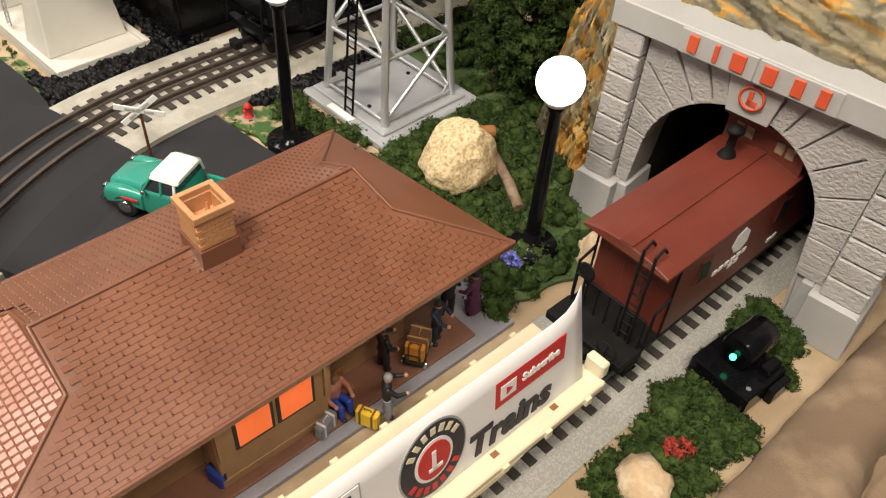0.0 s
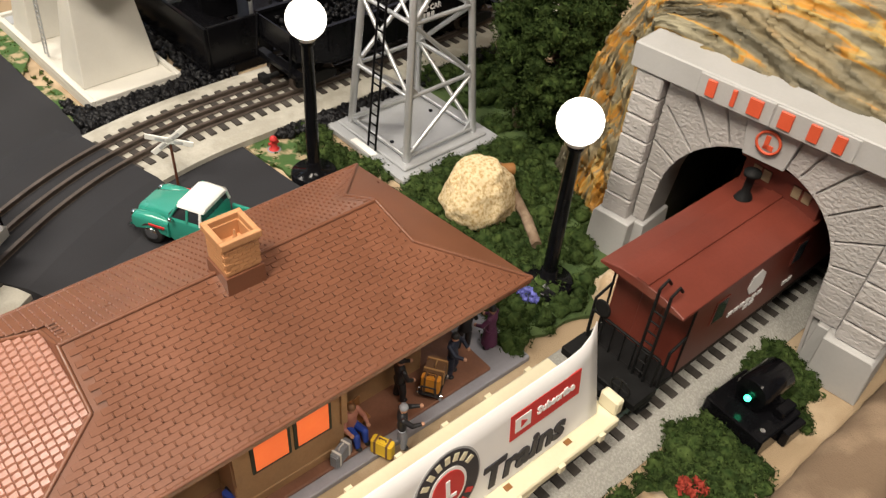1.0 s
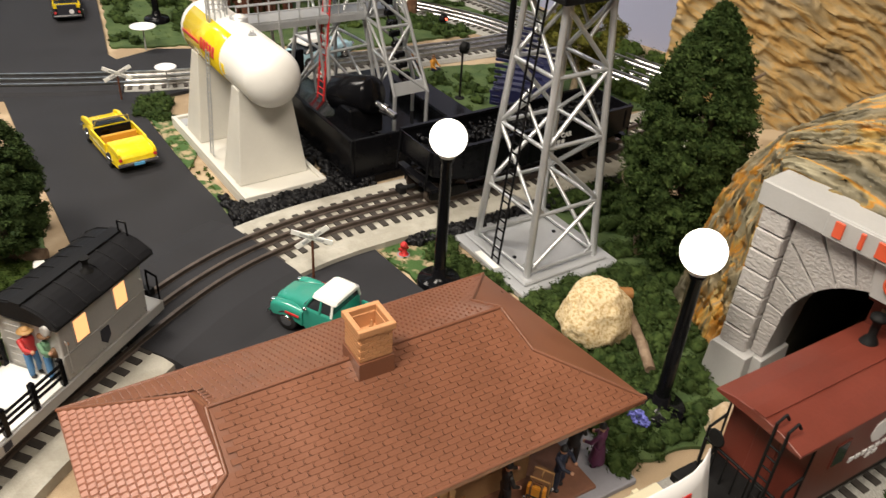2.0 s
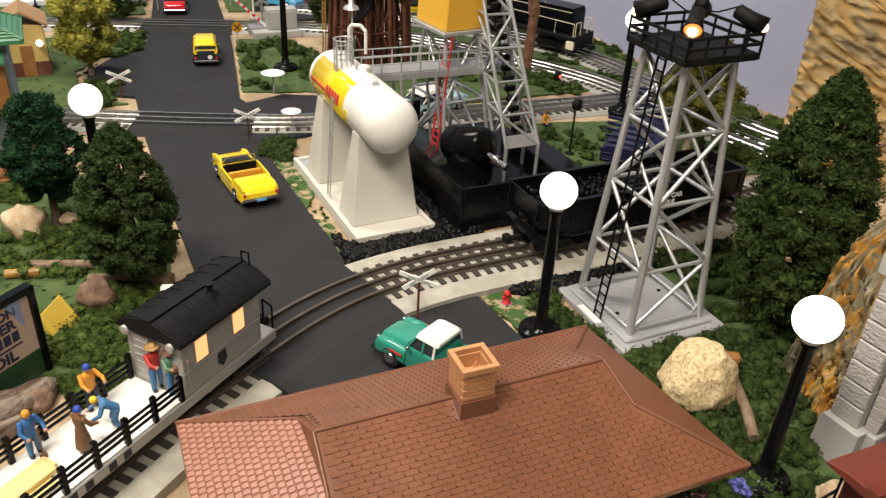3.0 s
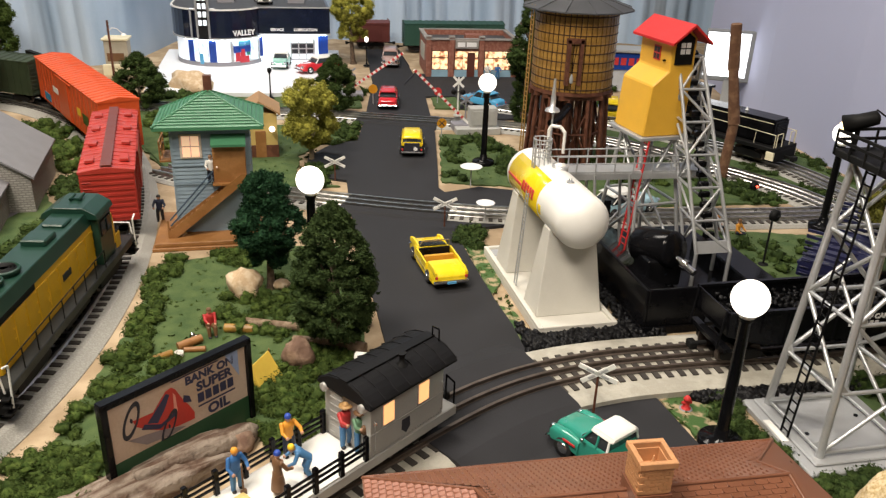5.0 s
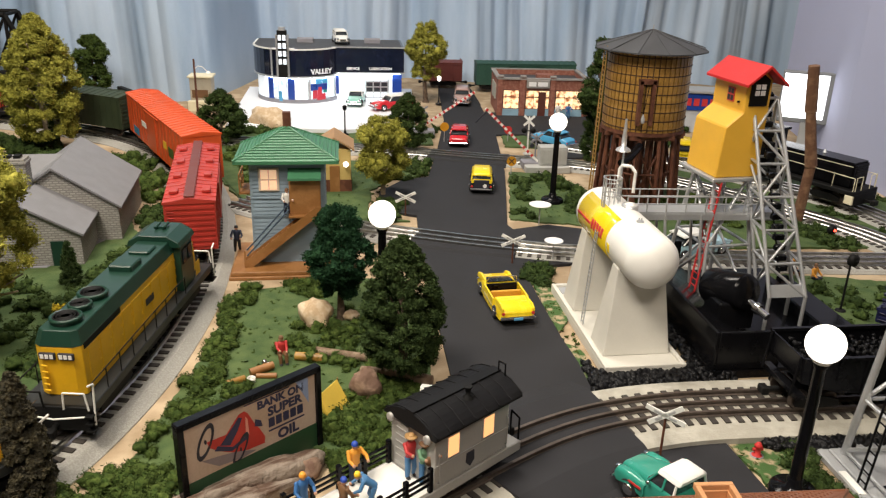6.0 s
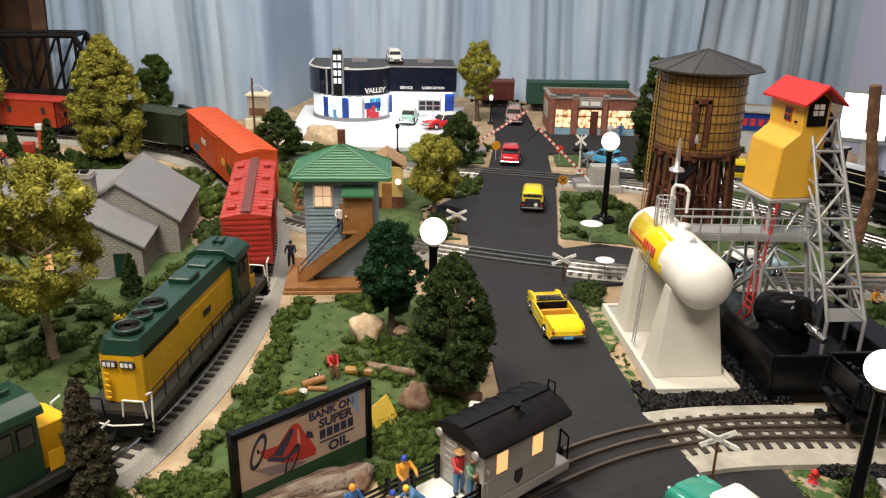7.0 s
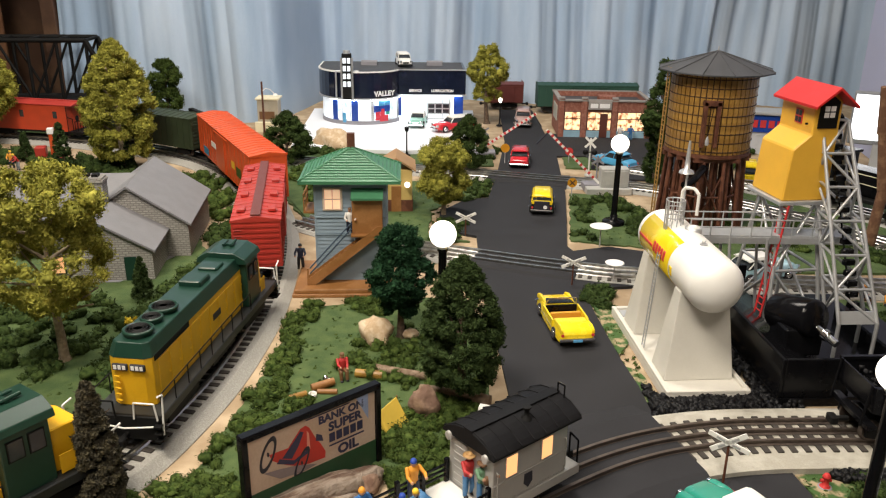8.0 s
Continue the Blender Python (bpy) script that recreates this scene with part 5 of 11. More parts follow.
def oil_tank():
    t = thing("oil_tank", pose(0.2465, 0.7615, 0, 0, 0, 3.8), "white and yellow horizontal oil tank on two white concrete piers", "storage tank")
    base = part("base", Geo().box(-0.041, -0.099, 0, 0.041, 0.099, 0.0095), WHITEWARM, t, bevel=0.0008)
    for s in (-1, 1):
        part("kerb", Geo().box(s * 0.041 - (0.0045 if s > 0 else 0), -0.099, 0.009, s * 0.041 + (0.0045 if s < 0 else 0), 0.099, 0.013), WHITEWARM, base, bevel=0.0006)
        part("kerb", Geo().box(-0.0365, s * 0.099 - (0.0045 if s > 0 else 0), 0.009, 0.0365, s * 0.099 + (0.0045 if s < 0 else 0), 0.013), WHITEWARM, base, bevel=0.0006)
    R, zc = 0.0268, 0.1125
    for y in (-0.052, 0.05):
        lo = [(-0.0345, y - 0.02), (0.0345, y - 0.02), (0.0345, y + 0.02), (-0.0345, y + 0.02)]
        hi = [(-0.024, y - 0.008), (0.024, y - 0.008), (0.024, y + 0.008), (-0.024, y + 0.008)]
        part("pier", Geo().prism(lo, 0.0095, 0.098, top=hi), WHITEWARM, t, bevel=0.0008)
    prof = []
    for i in range(9):
        a = math.pi / 2 * i / 8
        prof.append((max(1e-4, R * math.sin(a)), -0.078 - R * 0.75 * math.cos(a)))
    m = pose(0, 0, zc, -90)
    shell = part("tank_shell", Geo().lathe(prof + [(R, -0.012)], 40, m), WHITE, t, "glossy white tank end")
    back = [(r, -z - 0.006) for r, z in prof[::-1]]
    # yellow middle with rounded far end
    part("tank_band", Geo().lathe([(R, -0.0122), (R, 0.05)], 40, m), WHITE, t, "white tank shell")
    part("tank_rear", Geo().lathe([(R, 0.0498)] + back, 40, m), WHITE, t)
    def wrap(name, y0, y1, a0, a1, material, h=0.0004):
        g = Geo()
        n = 8
        ring = [math.radians(a0 + (a1 - a0) * i / n) for i in range(n + 1)]
        vs = [((R + k) * math.cos(a), y, zc + (R + k) * math.sin(a)) for k in (-0.001, h) for y in (y0, y1) for a in ring]
        q = n + 1
        fs = []
        for i in range(n):
            fs += [(2 * q + i, 2 * q + i + 1, 3 * q + i + 1, 3 * q + i)]
        fs += [(0, 2 * q, 3 * q, q), (n, q + n, 3 * q + n, 2 * q + n)]
        fs += [(i, i + 1, 2 * q + i + 1, 2 * q + i) for i in range(n)] + [(q + i, 3 * q + i, 3 * q + i + 1, q + i + 1) for i in range(n)]
        return part(name, g.add(vs, fs, True), material, shell)
    wrap("livery", -0.026, 0.068, 118, 236, YELLOW, 0.0003)
    for k in range(5):
        wrap("name_bar", 0.016 - 0.0075 * k, 0.0212 - 0.0075 * k, 160, 182, PRINTRED, 0.0007)
    wrap("stripe", 0.024, 0.068, 172, 177, PRINTRED, 0.0007)
    wrap("emblem", -0.037, -0.030, 176, 196, YELLOW, 0.0006)
    part("manway", Geo().cyl((0, -0.042, zc + R - 0.002), (0, -0.042, zc + R + 0.0012), 0.004, 0.0035, 16), SILVER, t)
    for x in (-0.0012, 0.0012):
        part("valve_post", Geo().cyl((x, -0.042, zc + R), (x, -0.042, zc + R + 0.004), 0.0006, 0.0006, 6), SILVER, t)
    # side ladder and cage at the top
    la = part("ladder", Geo().rod([(-0.0345, -0.006, 0.012), (-0.0285, -0.006, zc + 0.004)], 0.0007).rod([(-0.0345, 0.001, 0.012), (-0.0285, 0.001, zc + 0.004)], 0.0007), SILVER, t)
    for i in range(22):
        k = (i + 0.5) / 22
        p = Vector((-0.0345, -0.006, 0.012)).lerp(Vector((-0.0285, -0.006, zc + 0.004)), k)
        part("rung", Geo().cyl(p, p + Vector((0, 0.007, 0)), 0.0005, 0.0005, 5), SILVER, la)
    cage = part("ladder_cage", Geo().rod([(-0.016, 0.02, zc + 0.018), (-0.016, 0.02, zc + 0.052)], 0.0008), SILVER, t)
    for z in (0.034, 0.043, 0.052):
        ring = [(-0.007 + 0.0095 * math.cos(a * math.pi / 6), 0.024 + 0.0095 * math.sin(a * math.pi / 6), zc + z) for a in range(13)]
        part("cage_hoop", Geo().rod(ring, 0.0007, 5), SILVER, cage)
    for a in range(0, 12, 1):
        x, y = -0.007 + 0.0095 * math.cos(a * math.pi / 6), 0.024 + 0.0095 * math.sin(a * math.pi / 6)
        part("cage_bar", Geo().cyl((x, y, zc + 0.02), (x, y, zc + 0.052), 0.0006, 0.0006, 5), SILVER, cage)
    part("vent_pipe", Geo().rod([(0.003, 0.035, zc + 0.024), (0.003, 0.035, zc + 0.058), (0.005, 0.033, zc + 0.0625), (0.012, 0.026, zc + 0.063), (0.0155, 0.022, zc + 0.058), (0.0155, 0.022, zc + 0.036)], 0.0018, 8), WHITE, t)
    part("hatch_ring", Geo().lathe([(0.0085, 0), (0.0085, 0.006), (0.006, 0.0062), (0.006, 0.003)], 24, Matrix.Translation((0.007, 0.005, zc + R - 0.004))), SILVER, t)
    part("hatch", Geo().lathe([(0.006, 0), (0.006, 0.0055), (0.002, 0.007)], 20, Matrix.Translation((0.007, 0.005, zc + R - 0.003))), WHITE, t)
    part("drain_grate", Geo().box(-0.034, 0.076, 0.0094, -0.006, 0.093, 0.0105), GREYPLATE, t)
    return t


oil_tank()

# ---- coal loader: black base tray, lattice legs, yellow bin house, walkway ----


def lattice(name, parent, feet, tops, levels, r, material, both=False):
    """A braced frame of straight legs; feet and tops in ring order."""
    fr = part(name, Geo().rod([feet[0], tops[0]], r), material, parent)
    for a, b in list(zip(feet, tops))[1:]:
        part("leg", Geo().rod([a, b], r), material, fr)
    k = len(feet)
    for i in range(k):
        a0, a1, b0, b1 = Vector(feet[i]), Vector(tops[i]), Vector(feet[(i + 1) % k]), Vector(tops[(i + 1) % k])
        for j in range(levels):
            u, v = j / levels, (j + 1) / levels
            flip = (i + j) % 2
            p, q = (a0.lerp(a1, u), b0.lerp(b1, v)) if flip else (b0.lerp(b1, u), a0.lerp(a1, v))
            part("brace", Geo().cyl(p, q, r * 0.75, r * 0.75, 6), material, fr)
            part("girt", Geo().cyl(a0.lerp(a1, v), b0.lerp(b1, v), r * 0.75, r * 0.75, 6), material, fr)
    return fr


def coal_loader():
    M = pose(0.385, 0.838, 0, 0, 0, 8.6)
    t = thing("coal_loader", M, "yellow coal loader house with red roof on silver lattice legs", "coal loader")
    inv = M.inverted()
    loc = lambda x, y, z: tuple(inv @ Vector((x, y, z)))
    zt = 0.154
    lattice("bin_leg", t, [(-0.04, -0.045, 0.008), (0.024, -0.045, 0.008), (0.024, 0.045, 0.008), (-0.04, 0.045, 0.008)], [(-0.028, -0.018, zt), (0.012, -0.018, zt), (0.012, 0.026, zt), (-0.028, 0.026, zt)], 2, 0.0022, SILVER)
    part("bin_deck", Geo().box(-0.038, -0.03, zt, 0.021, 0.04, zt + 0.004), SILVER, t, bevel=0.0006)
    out = [(-0.034, zt + 0.004), (0.017, zt + 0.004), (0.017, 0.262), (-0.0125, 0.262), (-0.0125, 0.228), (-0.03, 0.213)]
    b = part("bin", Geo().plate(out, -0.026, 0.036), CHUTEYELLOW, t, "yellow bin house", bevel=0.0012)
    for s in (-1, 1):
        part("roof", Geo().plate([(0.0022, 0.2785), (0.0022 + s * 0.0235, 0.2595), (0.0022 + s * 0.0235, 0.257), (0.0022, 0.2755)], -0.041, 0.041), ROOFRED, t, "red gabled roof slope")
    part("gable", Geo().plate([(-0.0125, 0.261), (0.017, 0.261), (0.0022, 0.2752)], -0.0255, 0.0355), CHUTEYELLOW, t)
    # black plate on the solid bin paints the shade of an open gable
    part("end_shade_plate", Geo().plate([(-0.008, 0.235), (0.013, 0.235), (0.013, 0.262), (0.0022, 0.27), (-0.008, 0.262)], -0.0272, -0.0258), BLACKMATT, b, "black plate in place of the shaded open gable end")
    # white plates paint the brightness seen through the house's far window
    for x in (-0.003, 0.0035):
        for z in (0.246, 0.2525):
            part("end_light_plate", Geo().box(x, -0.0276, z, x + 0.0052, -0.027, z + 0.0052), PAPER, b, "white plate in place of light seen through the gable end")
    wd = part("window", Geo().box(-0.0134, -0.006, 0.236, -0.0124, 0.007, 0.251), LADDERRED, b, "red framed window")
    for y in (-0.0047, 0.0012):
        for z in (0.2373, 0.2443):
            part("pane", Geo().box(-0.0138, y, z, -0.0132, y + 0.0046, z + 0.0054), GLASSDARK, wd)
    part("door_lamp", Geo().cyl((-0.0126, -0.016, 0.238), (-0.015, -0.016, 0.238), 0.0012, 0.0012, 8), BLACK, b)
    # inclined hoist tower on the near side
    f = [loc(0.402, 0.735, 0.05), loc(0.442, 0.737, 0.05), loc(0.447, 0.777, 0.05), loc(0.406, 0.777, 0.05)]
    p = [loc(0.39, 0.822, 0.242), loc(0.417, 0.822, 0.242), loc(0.419, 0.848, 0.242), loc(0.392, 0.848, 0.242)]
    tw = lattice("hoist_tower", t, f, p, 6, 0.0021, SILVER)
    part("foot_plate", Geo().add([f[0], f[1], Vector(f[1]).lerp(Vector(p[1]), 0.06), Vector(f[0]).lerp(Vector(p[0]), 0.06), Vector(f[0]) + Vector((0, 0.002, 0)), Vector(f[1]) + Vector((0, 0.002, 0)), Vector(f[1]).lerp(Vector(p[1]), 0.06) + Vector((0, 0.002, 0)), Vector(f[0]).lerp(Vector(p[0]), 0.06) + Vector((0, 0.002, 0))], [(0, 1, 2, 3), (7, 6, 5, 4), (0, 4, 5, 1), (1, 5, 6, 2), (2, 6, 7, 3), (3, 7, 4, 0)]), SILVER, tw)
    for a in f:
        part("stub_leg", Geo().rod([a, (a[0], a[1], 0.008)], 0.0022), SILVER, tw)
    c0, c1 = Vector(f[0]).lerp(Vector(f[2]), 0.5), Vector(p[0]).lerp(Vector(p[2]), 0.5)
    ch = part("bucket_chain", Geo().rod([c0, c1], 0.001), BLACK, tw)
    for i in range(20):
        q = c0.lerp(c1, i / 19)
        part("bucket", Geo().box(q.x - 0.006, q.y - 0.007, q.z, q.x + 0.006, q.y - 0.001, q.z + 0.006), BLACK, ch, bevel=0.0008)
    part("hoist_motor", Geo().cyl((c1.x - 0.011, c1.y, c1.z - 0.004), (c1.x + 0.011, c1.y, c1.z - 0.004), 0.009, 0.009, 16), BLACK, tw)
    la = part("red_ladder", Geo().rod([(-0.043, -0.032, 0.008), (-0.027, -0.03, zt)], 0.0012).rod([(-0.043, -0.02, 0.008), (-0.027, -0.018, zt)], 0.0012), LADDERRED, t, "red ladder")
    for i in range(20):
        q = Vector((-0.043, -0.032, 0.008)).lerp(Vector((-0.027, -0.03, zt)), (i + 0.5) / 20)
        part("rung", Geo().cyl(q, q + Vector((0, 0.012, 0)), 0.0008, 0.0008, 5), LADDERRED, la)
    # gangway towards the tank
    zw, y0, y1, xa, xb = 0.121, 0.803, 0.832, 0.262, 0.435
    G = inv
    wk = part("gangway", Geo().box(xa, y0, zw - 0.003, xb, y1, zw, G), SILVER, t, "silver gangway with handrails")
    for y in (y0, y1):
        part("beam", Geo().box(xa, y - 0.0008, zw - 0.009, xb, y + 0.0008, zw - 0.002, G), SILVER, wk)
        for z in (0.009, 0.017):
            part("handrail", Geo().rod([(xa, y, zw + z), (xb, y, zw + z)], 0.0008, 5, G), SILVER, wk)
        for i in range(9):
            x = xa + (xb - xa) * i / 8
            part("stanchion", Geo().rod([(x, y, zw - 0.003), (x, y, zw + 0.018)], 0.0008, 5, G), SILVER, wk)
    for i in range(9):
        x = xa + 0.002 + 0.0208 * i
        part("cross_beam", Geo().box(x, y0, zw - 0.0075, x + 0.0015, y1, zw - 0.003, G), SILVER, wk)
    for x in (0.305, 0.345):
        for y in (y0, y1):
            part("prop", Geo().rod([(x, y, zw - 0.004), (x + 0.012, y, 0.006)], 0.0017, 6, G), SILVER, wk)
    return t


def coal_tray():
    t = thing("coal_tray", pose(0.375, 0.775, 0, 0, 0, 3.0), "glossy black coal tray with a round motor cover", "coal tray")
    part("base", Geo().box(-0.066, -0.115, 0.0, 0.112, 0.13, 0.01), BLACK, t, bevel=0.001)
    part("side_block", Geo().box(0.078, -0.085, 0.01, 0.112, 0.06, 0.026), BLACK, t, bevel=0.0015)
    part("wall", Geo().box(-0.066, -0.115, 0.01, -0.062, 0.13, 0.05), BLACK, t, bevel=0.0008)
    part("wall", Geo().box(-0.062, -0.115, 0.01, 0.0, -0.111, 0.05), BLACK, t, bevel=0.0008)
    part("wall", Geo().box(-0.062, 0.126, 0.01, 0.0, 0.13, 0.05), BLACK, t, bevel=0.0008)
    part("slope", Geo().plate([(-0.062, 0.046), (0.005, 0.014), (0.005, 0.0105), (-0.062, 0.0105)], -0.11, 0.125), BLACK, t)
    mo = part("motor_cover", Geo().lathe([(0.004, -0.03), (0.02, -0.028), (0.0215, -0.024), (0.0215, 0.022), (0.019, 0.026), (0.004, 0.027)], 26, pose(-0.014, -0.03, 0.056, 78, 0, 22) @ Matrix.Scale(0.92, 4)), BLACK, t, "round black motor cover")
    part("motor_foot", Geo().box(-0.034, -0.052, 0.02, 0.006, -0.016, 0.05), BLACK, mo, bevel=0.002)
    part("shaft", Geo().rod([(-0.004, -0.05, 0.052), (0.006, -0.075, 0.045)], 0.004, 10).rod([(0.0, -0.06, 0.049), (0.002, -0.065, 0.048)], 0.006, 10), CHROME, mo)
    return t


coal_tray()
coal_loader()

# ---- water tower ----


STAVEGAP = mat("stave_gap", (0.045, 0.018, 0.008), 0.8, var=0.2)


def water_tower():
    t = thing("water_tower", pose(0.405, 1.215, 0, 0, 0, 0), "yellow stave water tower on red-brown timber legs with a grey roof", "water tower")
    R, z0, z1 = 0.062, 0.126, 0.243
    tank = part("tank", Geo().lathe([(R - 0.0012, z0), (R - 0.0012, z1)], 48), STAVEGAP, t, "yellow wooden stave tank")
    n = 48
    sm = Geo().box(-math.pi * R / n * 0.8, -0.0008, 0, math.pi * R / n * 0.8, 0.0009, z1 - z0).mesh("stave", WOODYEL)
    for i in range(n):
        a = 2 * math.pi * i / n
        s = new("stave", sm)
        s.parent, s.matrix_local = tank, Matrix.Translation((R * math.cos(a), R * math.sin(a), z0)) @ Matrix.Rotation(a + math.pi / 2, 4, "Z")
    for k in range(9):
        z = z0 + 0.004 + 0.0132 * k
        part("hoop", Geo().lathe([(R + 0.0006, z - 0.0011), (R + 0.0019, z), (R + 0.0006, z + 0.0011)], 48), STAVEGAP, tank, "dark iron hoop")
    roof = Geo()
    ring = [((R + 0.0225) * math.cos(2 * math.pi * i / 12), (R + 0.0225) * math.sin(2 * math.pi * i / 12)) for i in range(12)]
    roof.add([(x, y, z1 + 0.001) for x, y in ring] + [(0, 0, z1 + 0.0275)] + [(x, y, z1 - 0.001) for x, y in ring],
        [(i, (i + 1) % 12, 12) for i in range(12)] + [(13 + (i + 1) % 12, 13 + i, i, (i + 1) % 12)[::-1] for i in range(12)] + [tuple(range(24, 12, -1))])
    rf = part("roof", roof, ROOFGREY, t, "faceted grey roof")
    part("finial", Geo().cyl((0, 0, z1 + 0.026), (0, 0, z1 + 0.034), 0.0012, 0.0008, 8), SILVER, rf)
    for i in range(12):
        part("roof_rib", Geo().rod([(ring[i][0], ring[i][1], z1 + 0.0018), (0, 0, z1 + 0.028)], 0.0006, 5), ROOFGREY, rf)
    part("deck", Geo().lathe([(R + 0.002, z0 - 0.006), (R + 0.002, z0 - 0.0005)], 24), WOODRED, t, "red-brown timber deck")
    for k in range(7):
        y = -0.054 + 0.018 * k
        h = math.sqrt(max(0.0, R * R - y * y)) + 0.004
        part("joist", Geo().box(-h, y - 0.002, z0 - 0.013, h, y + 0.002, z0 - 0.006), WOODRED, t)
    legs = [(0.052 * math.cos(a), 0.052 * math.sin(a)) for a in [math.pi * (i + 0.5) / 4 for i in range(8)]] + [(0.02, 0.02), (-0.02, 0.02), (0.02, -0.02), (-0.02, -0.02), (0.036, 0.0), (-0.036, 0.0), (0.0, 0.036), (0.0, -0.036)] + [(0.057 * math.cos(a), 0.057 * math.sin(a)) for a in [math.pi * i / 6 + 0.2 for i in range(12)]] + [(0.03 * math.cos(a), 0.03 * math.sin(a)) for a in [math.pi * i / 4 + 0.3 for i in range(8)]]
    for x, y in legs:
        part("leg", Geo().cyl((x * 1.12, y * 1.12, 0), (x, y, z0 - 0.012), 0.0035, 0.0032, 7), WOODRED, t)
    for i in range(8):
        a, b = legs[i], legs[(i + 1) % 8]
        part("brace", Geo().cyl((a[0] * 1.1, a[1] * 1.1, 0.012), (b[0], b[1], z0 - 0.02), 0.0016, 0.0016, 5), WOODRED, t)
        part("brace", Geo().cyl((b[0] * 1.1, b[1] * 1.1, 0.012), (a[0], a[1], z0 - 0.02), 0.0016, 0.0016, 5), WOODRED, t)
        part("tie_beam", Geo().cyl((a[0] * 1.06, a[1] * 1.06, 0.058), (b[0] * 1.06, b[1] * 1.06, 0.058), 0.0018, 0.0018, 5), WOODRED, t)
    part("down_pipe", Geo().lathe([(0.008, 0.004), (0.008, z0)], 14), WOODRED, t)
    la = part("ladder", Geo().rod([(-0.076, -0.018, 0.0), (-0.072, -0.017, z1 + 0.004)], 0.0011).rod([(-0.0775, -0.009, 0.0), (-0.0735, -0.008, z1 + 0.004)], 0.0011), mat("ladder_tan", (0.3, 0.17, 0.04), 0.6), t, "tan wooden ladder")
    for i in range(34):
        z = (i + 0.5) * z1 / 34
        part("rung", Geo().cyl((-0.076 + 0.004 * z / z1, -0.018, z), (-0.0775 + 0.004 * z / z1, -0.009, z), 0.0008, 0.0008, 5), la.data.materials[0], la)
    m = pose(-0.012, -0.062, 0)
    sp = part("spout_frame", Geo().box(-0.019, -0.004, z0 + 0.012, -0.014, 0.004, z0 + 0.078, m).box(0.0, -0.004, z0 + 0.012, 0.005, 0.004, z0 + 0.078, m).box(-0.02, -0.004, z0 + 0.073, 0.006, 0.004, z0 + 0.08, m), WOODRED, t, "red-brown spout frame")
    part("pulley_rope", Geo().rod([(-0.0185, -0.068, z0 + 0.07), (-0.025, -0.075, z0 + 0.03)], 0.0006), BLACK, sp)
    part("weight", Geo().lathe([(0.0025, 0), (0.003, 0.006), (0.0008, 0.013)], 10, Matrix.Translation((-0.025, -0.075, z0 + 0.018))), SILVER, sp)
    part("spout", Geo().rod([(-0.02, -0.06, z0 - 0.02), (-0.04, -0.085, z0 - 0.03), (-0.058, -0.1, z0 - 0.036)], 0.006, 12), BLACK, t, "black water spout")
    return t


water_tower()

# ---- rolling stock (local x along the track, z from the rail top) ----


def on_track(line, near, base, z, turn=0):
    """The pose of a car whose middle lies at the point of the line nearest to near."""
    i = min(range(len(line)), key=lambda k: (line[k].x - near[0]) ** 2 + (line[k].y - near[1]) ** 2)
    h = max(1, int(base / 2 / 0.006))
    a, b = line[max(0, i - h)], line[min(len(line) - 1, i + h)]
    c = (a + b) / 2
    return pose(c.x, c.y, z, 0, 0, math.degrees(math.atan2(b.y - a.y, b.x - a.x)) + turn)


def bogie(parent, x, axles=(-0.013, 0.013), material=BLACKMATT, r=0.0085):
    bo = part("bogie", Geo().box(x - 0.012, -0.012, 0.006, x + 0.012, 0.012, 0.013), material, parent, "black wheel truck", bevel=0.0008)
    for s in (-1, 1):
        a = axles[-1] + 0.007
        part("side_frame", Geo().plate([(x - a, 0.006), (x - a * 0.5, 0.0045), (x + a * 0.5, 0.0045), (x + a, 0.006), (x + a, 0.0115), (x + a * 0.4, 0.0145), (x - a * 0.4, 0.0145), (x - a, 0.0115)], s * 0.0215 - 0.0018, s * 0.0215 + 0.0018), material, bo)
        for d in axles:
            part("wheel", Geo().lathe([(r + 0.0013, -0.0018), (r + 0.0013, -0.0006), (r, -0.0002), (r * 0.97, 0.0024)], 18, pose(x + d, s * 0.0162, r, -90 * s)), RAILDARK, bo)
    return bo


def coupler(parent, x, s):
    part("coupler", Geo().box(x, -0.002, 0.009, x + s * 0.013, 0.002, 0.013).box(x + s * 0.011, -0.005, 0.0075, x + s * 0.018, 0.005, 0.0145), BLACKMATT, parent, bevel=0.0008)


FRAMEGREY = mat("frame_grey", (0.016, 0.018, 0.018), 0.5, var=0.2, scale=60, bump=0.1)


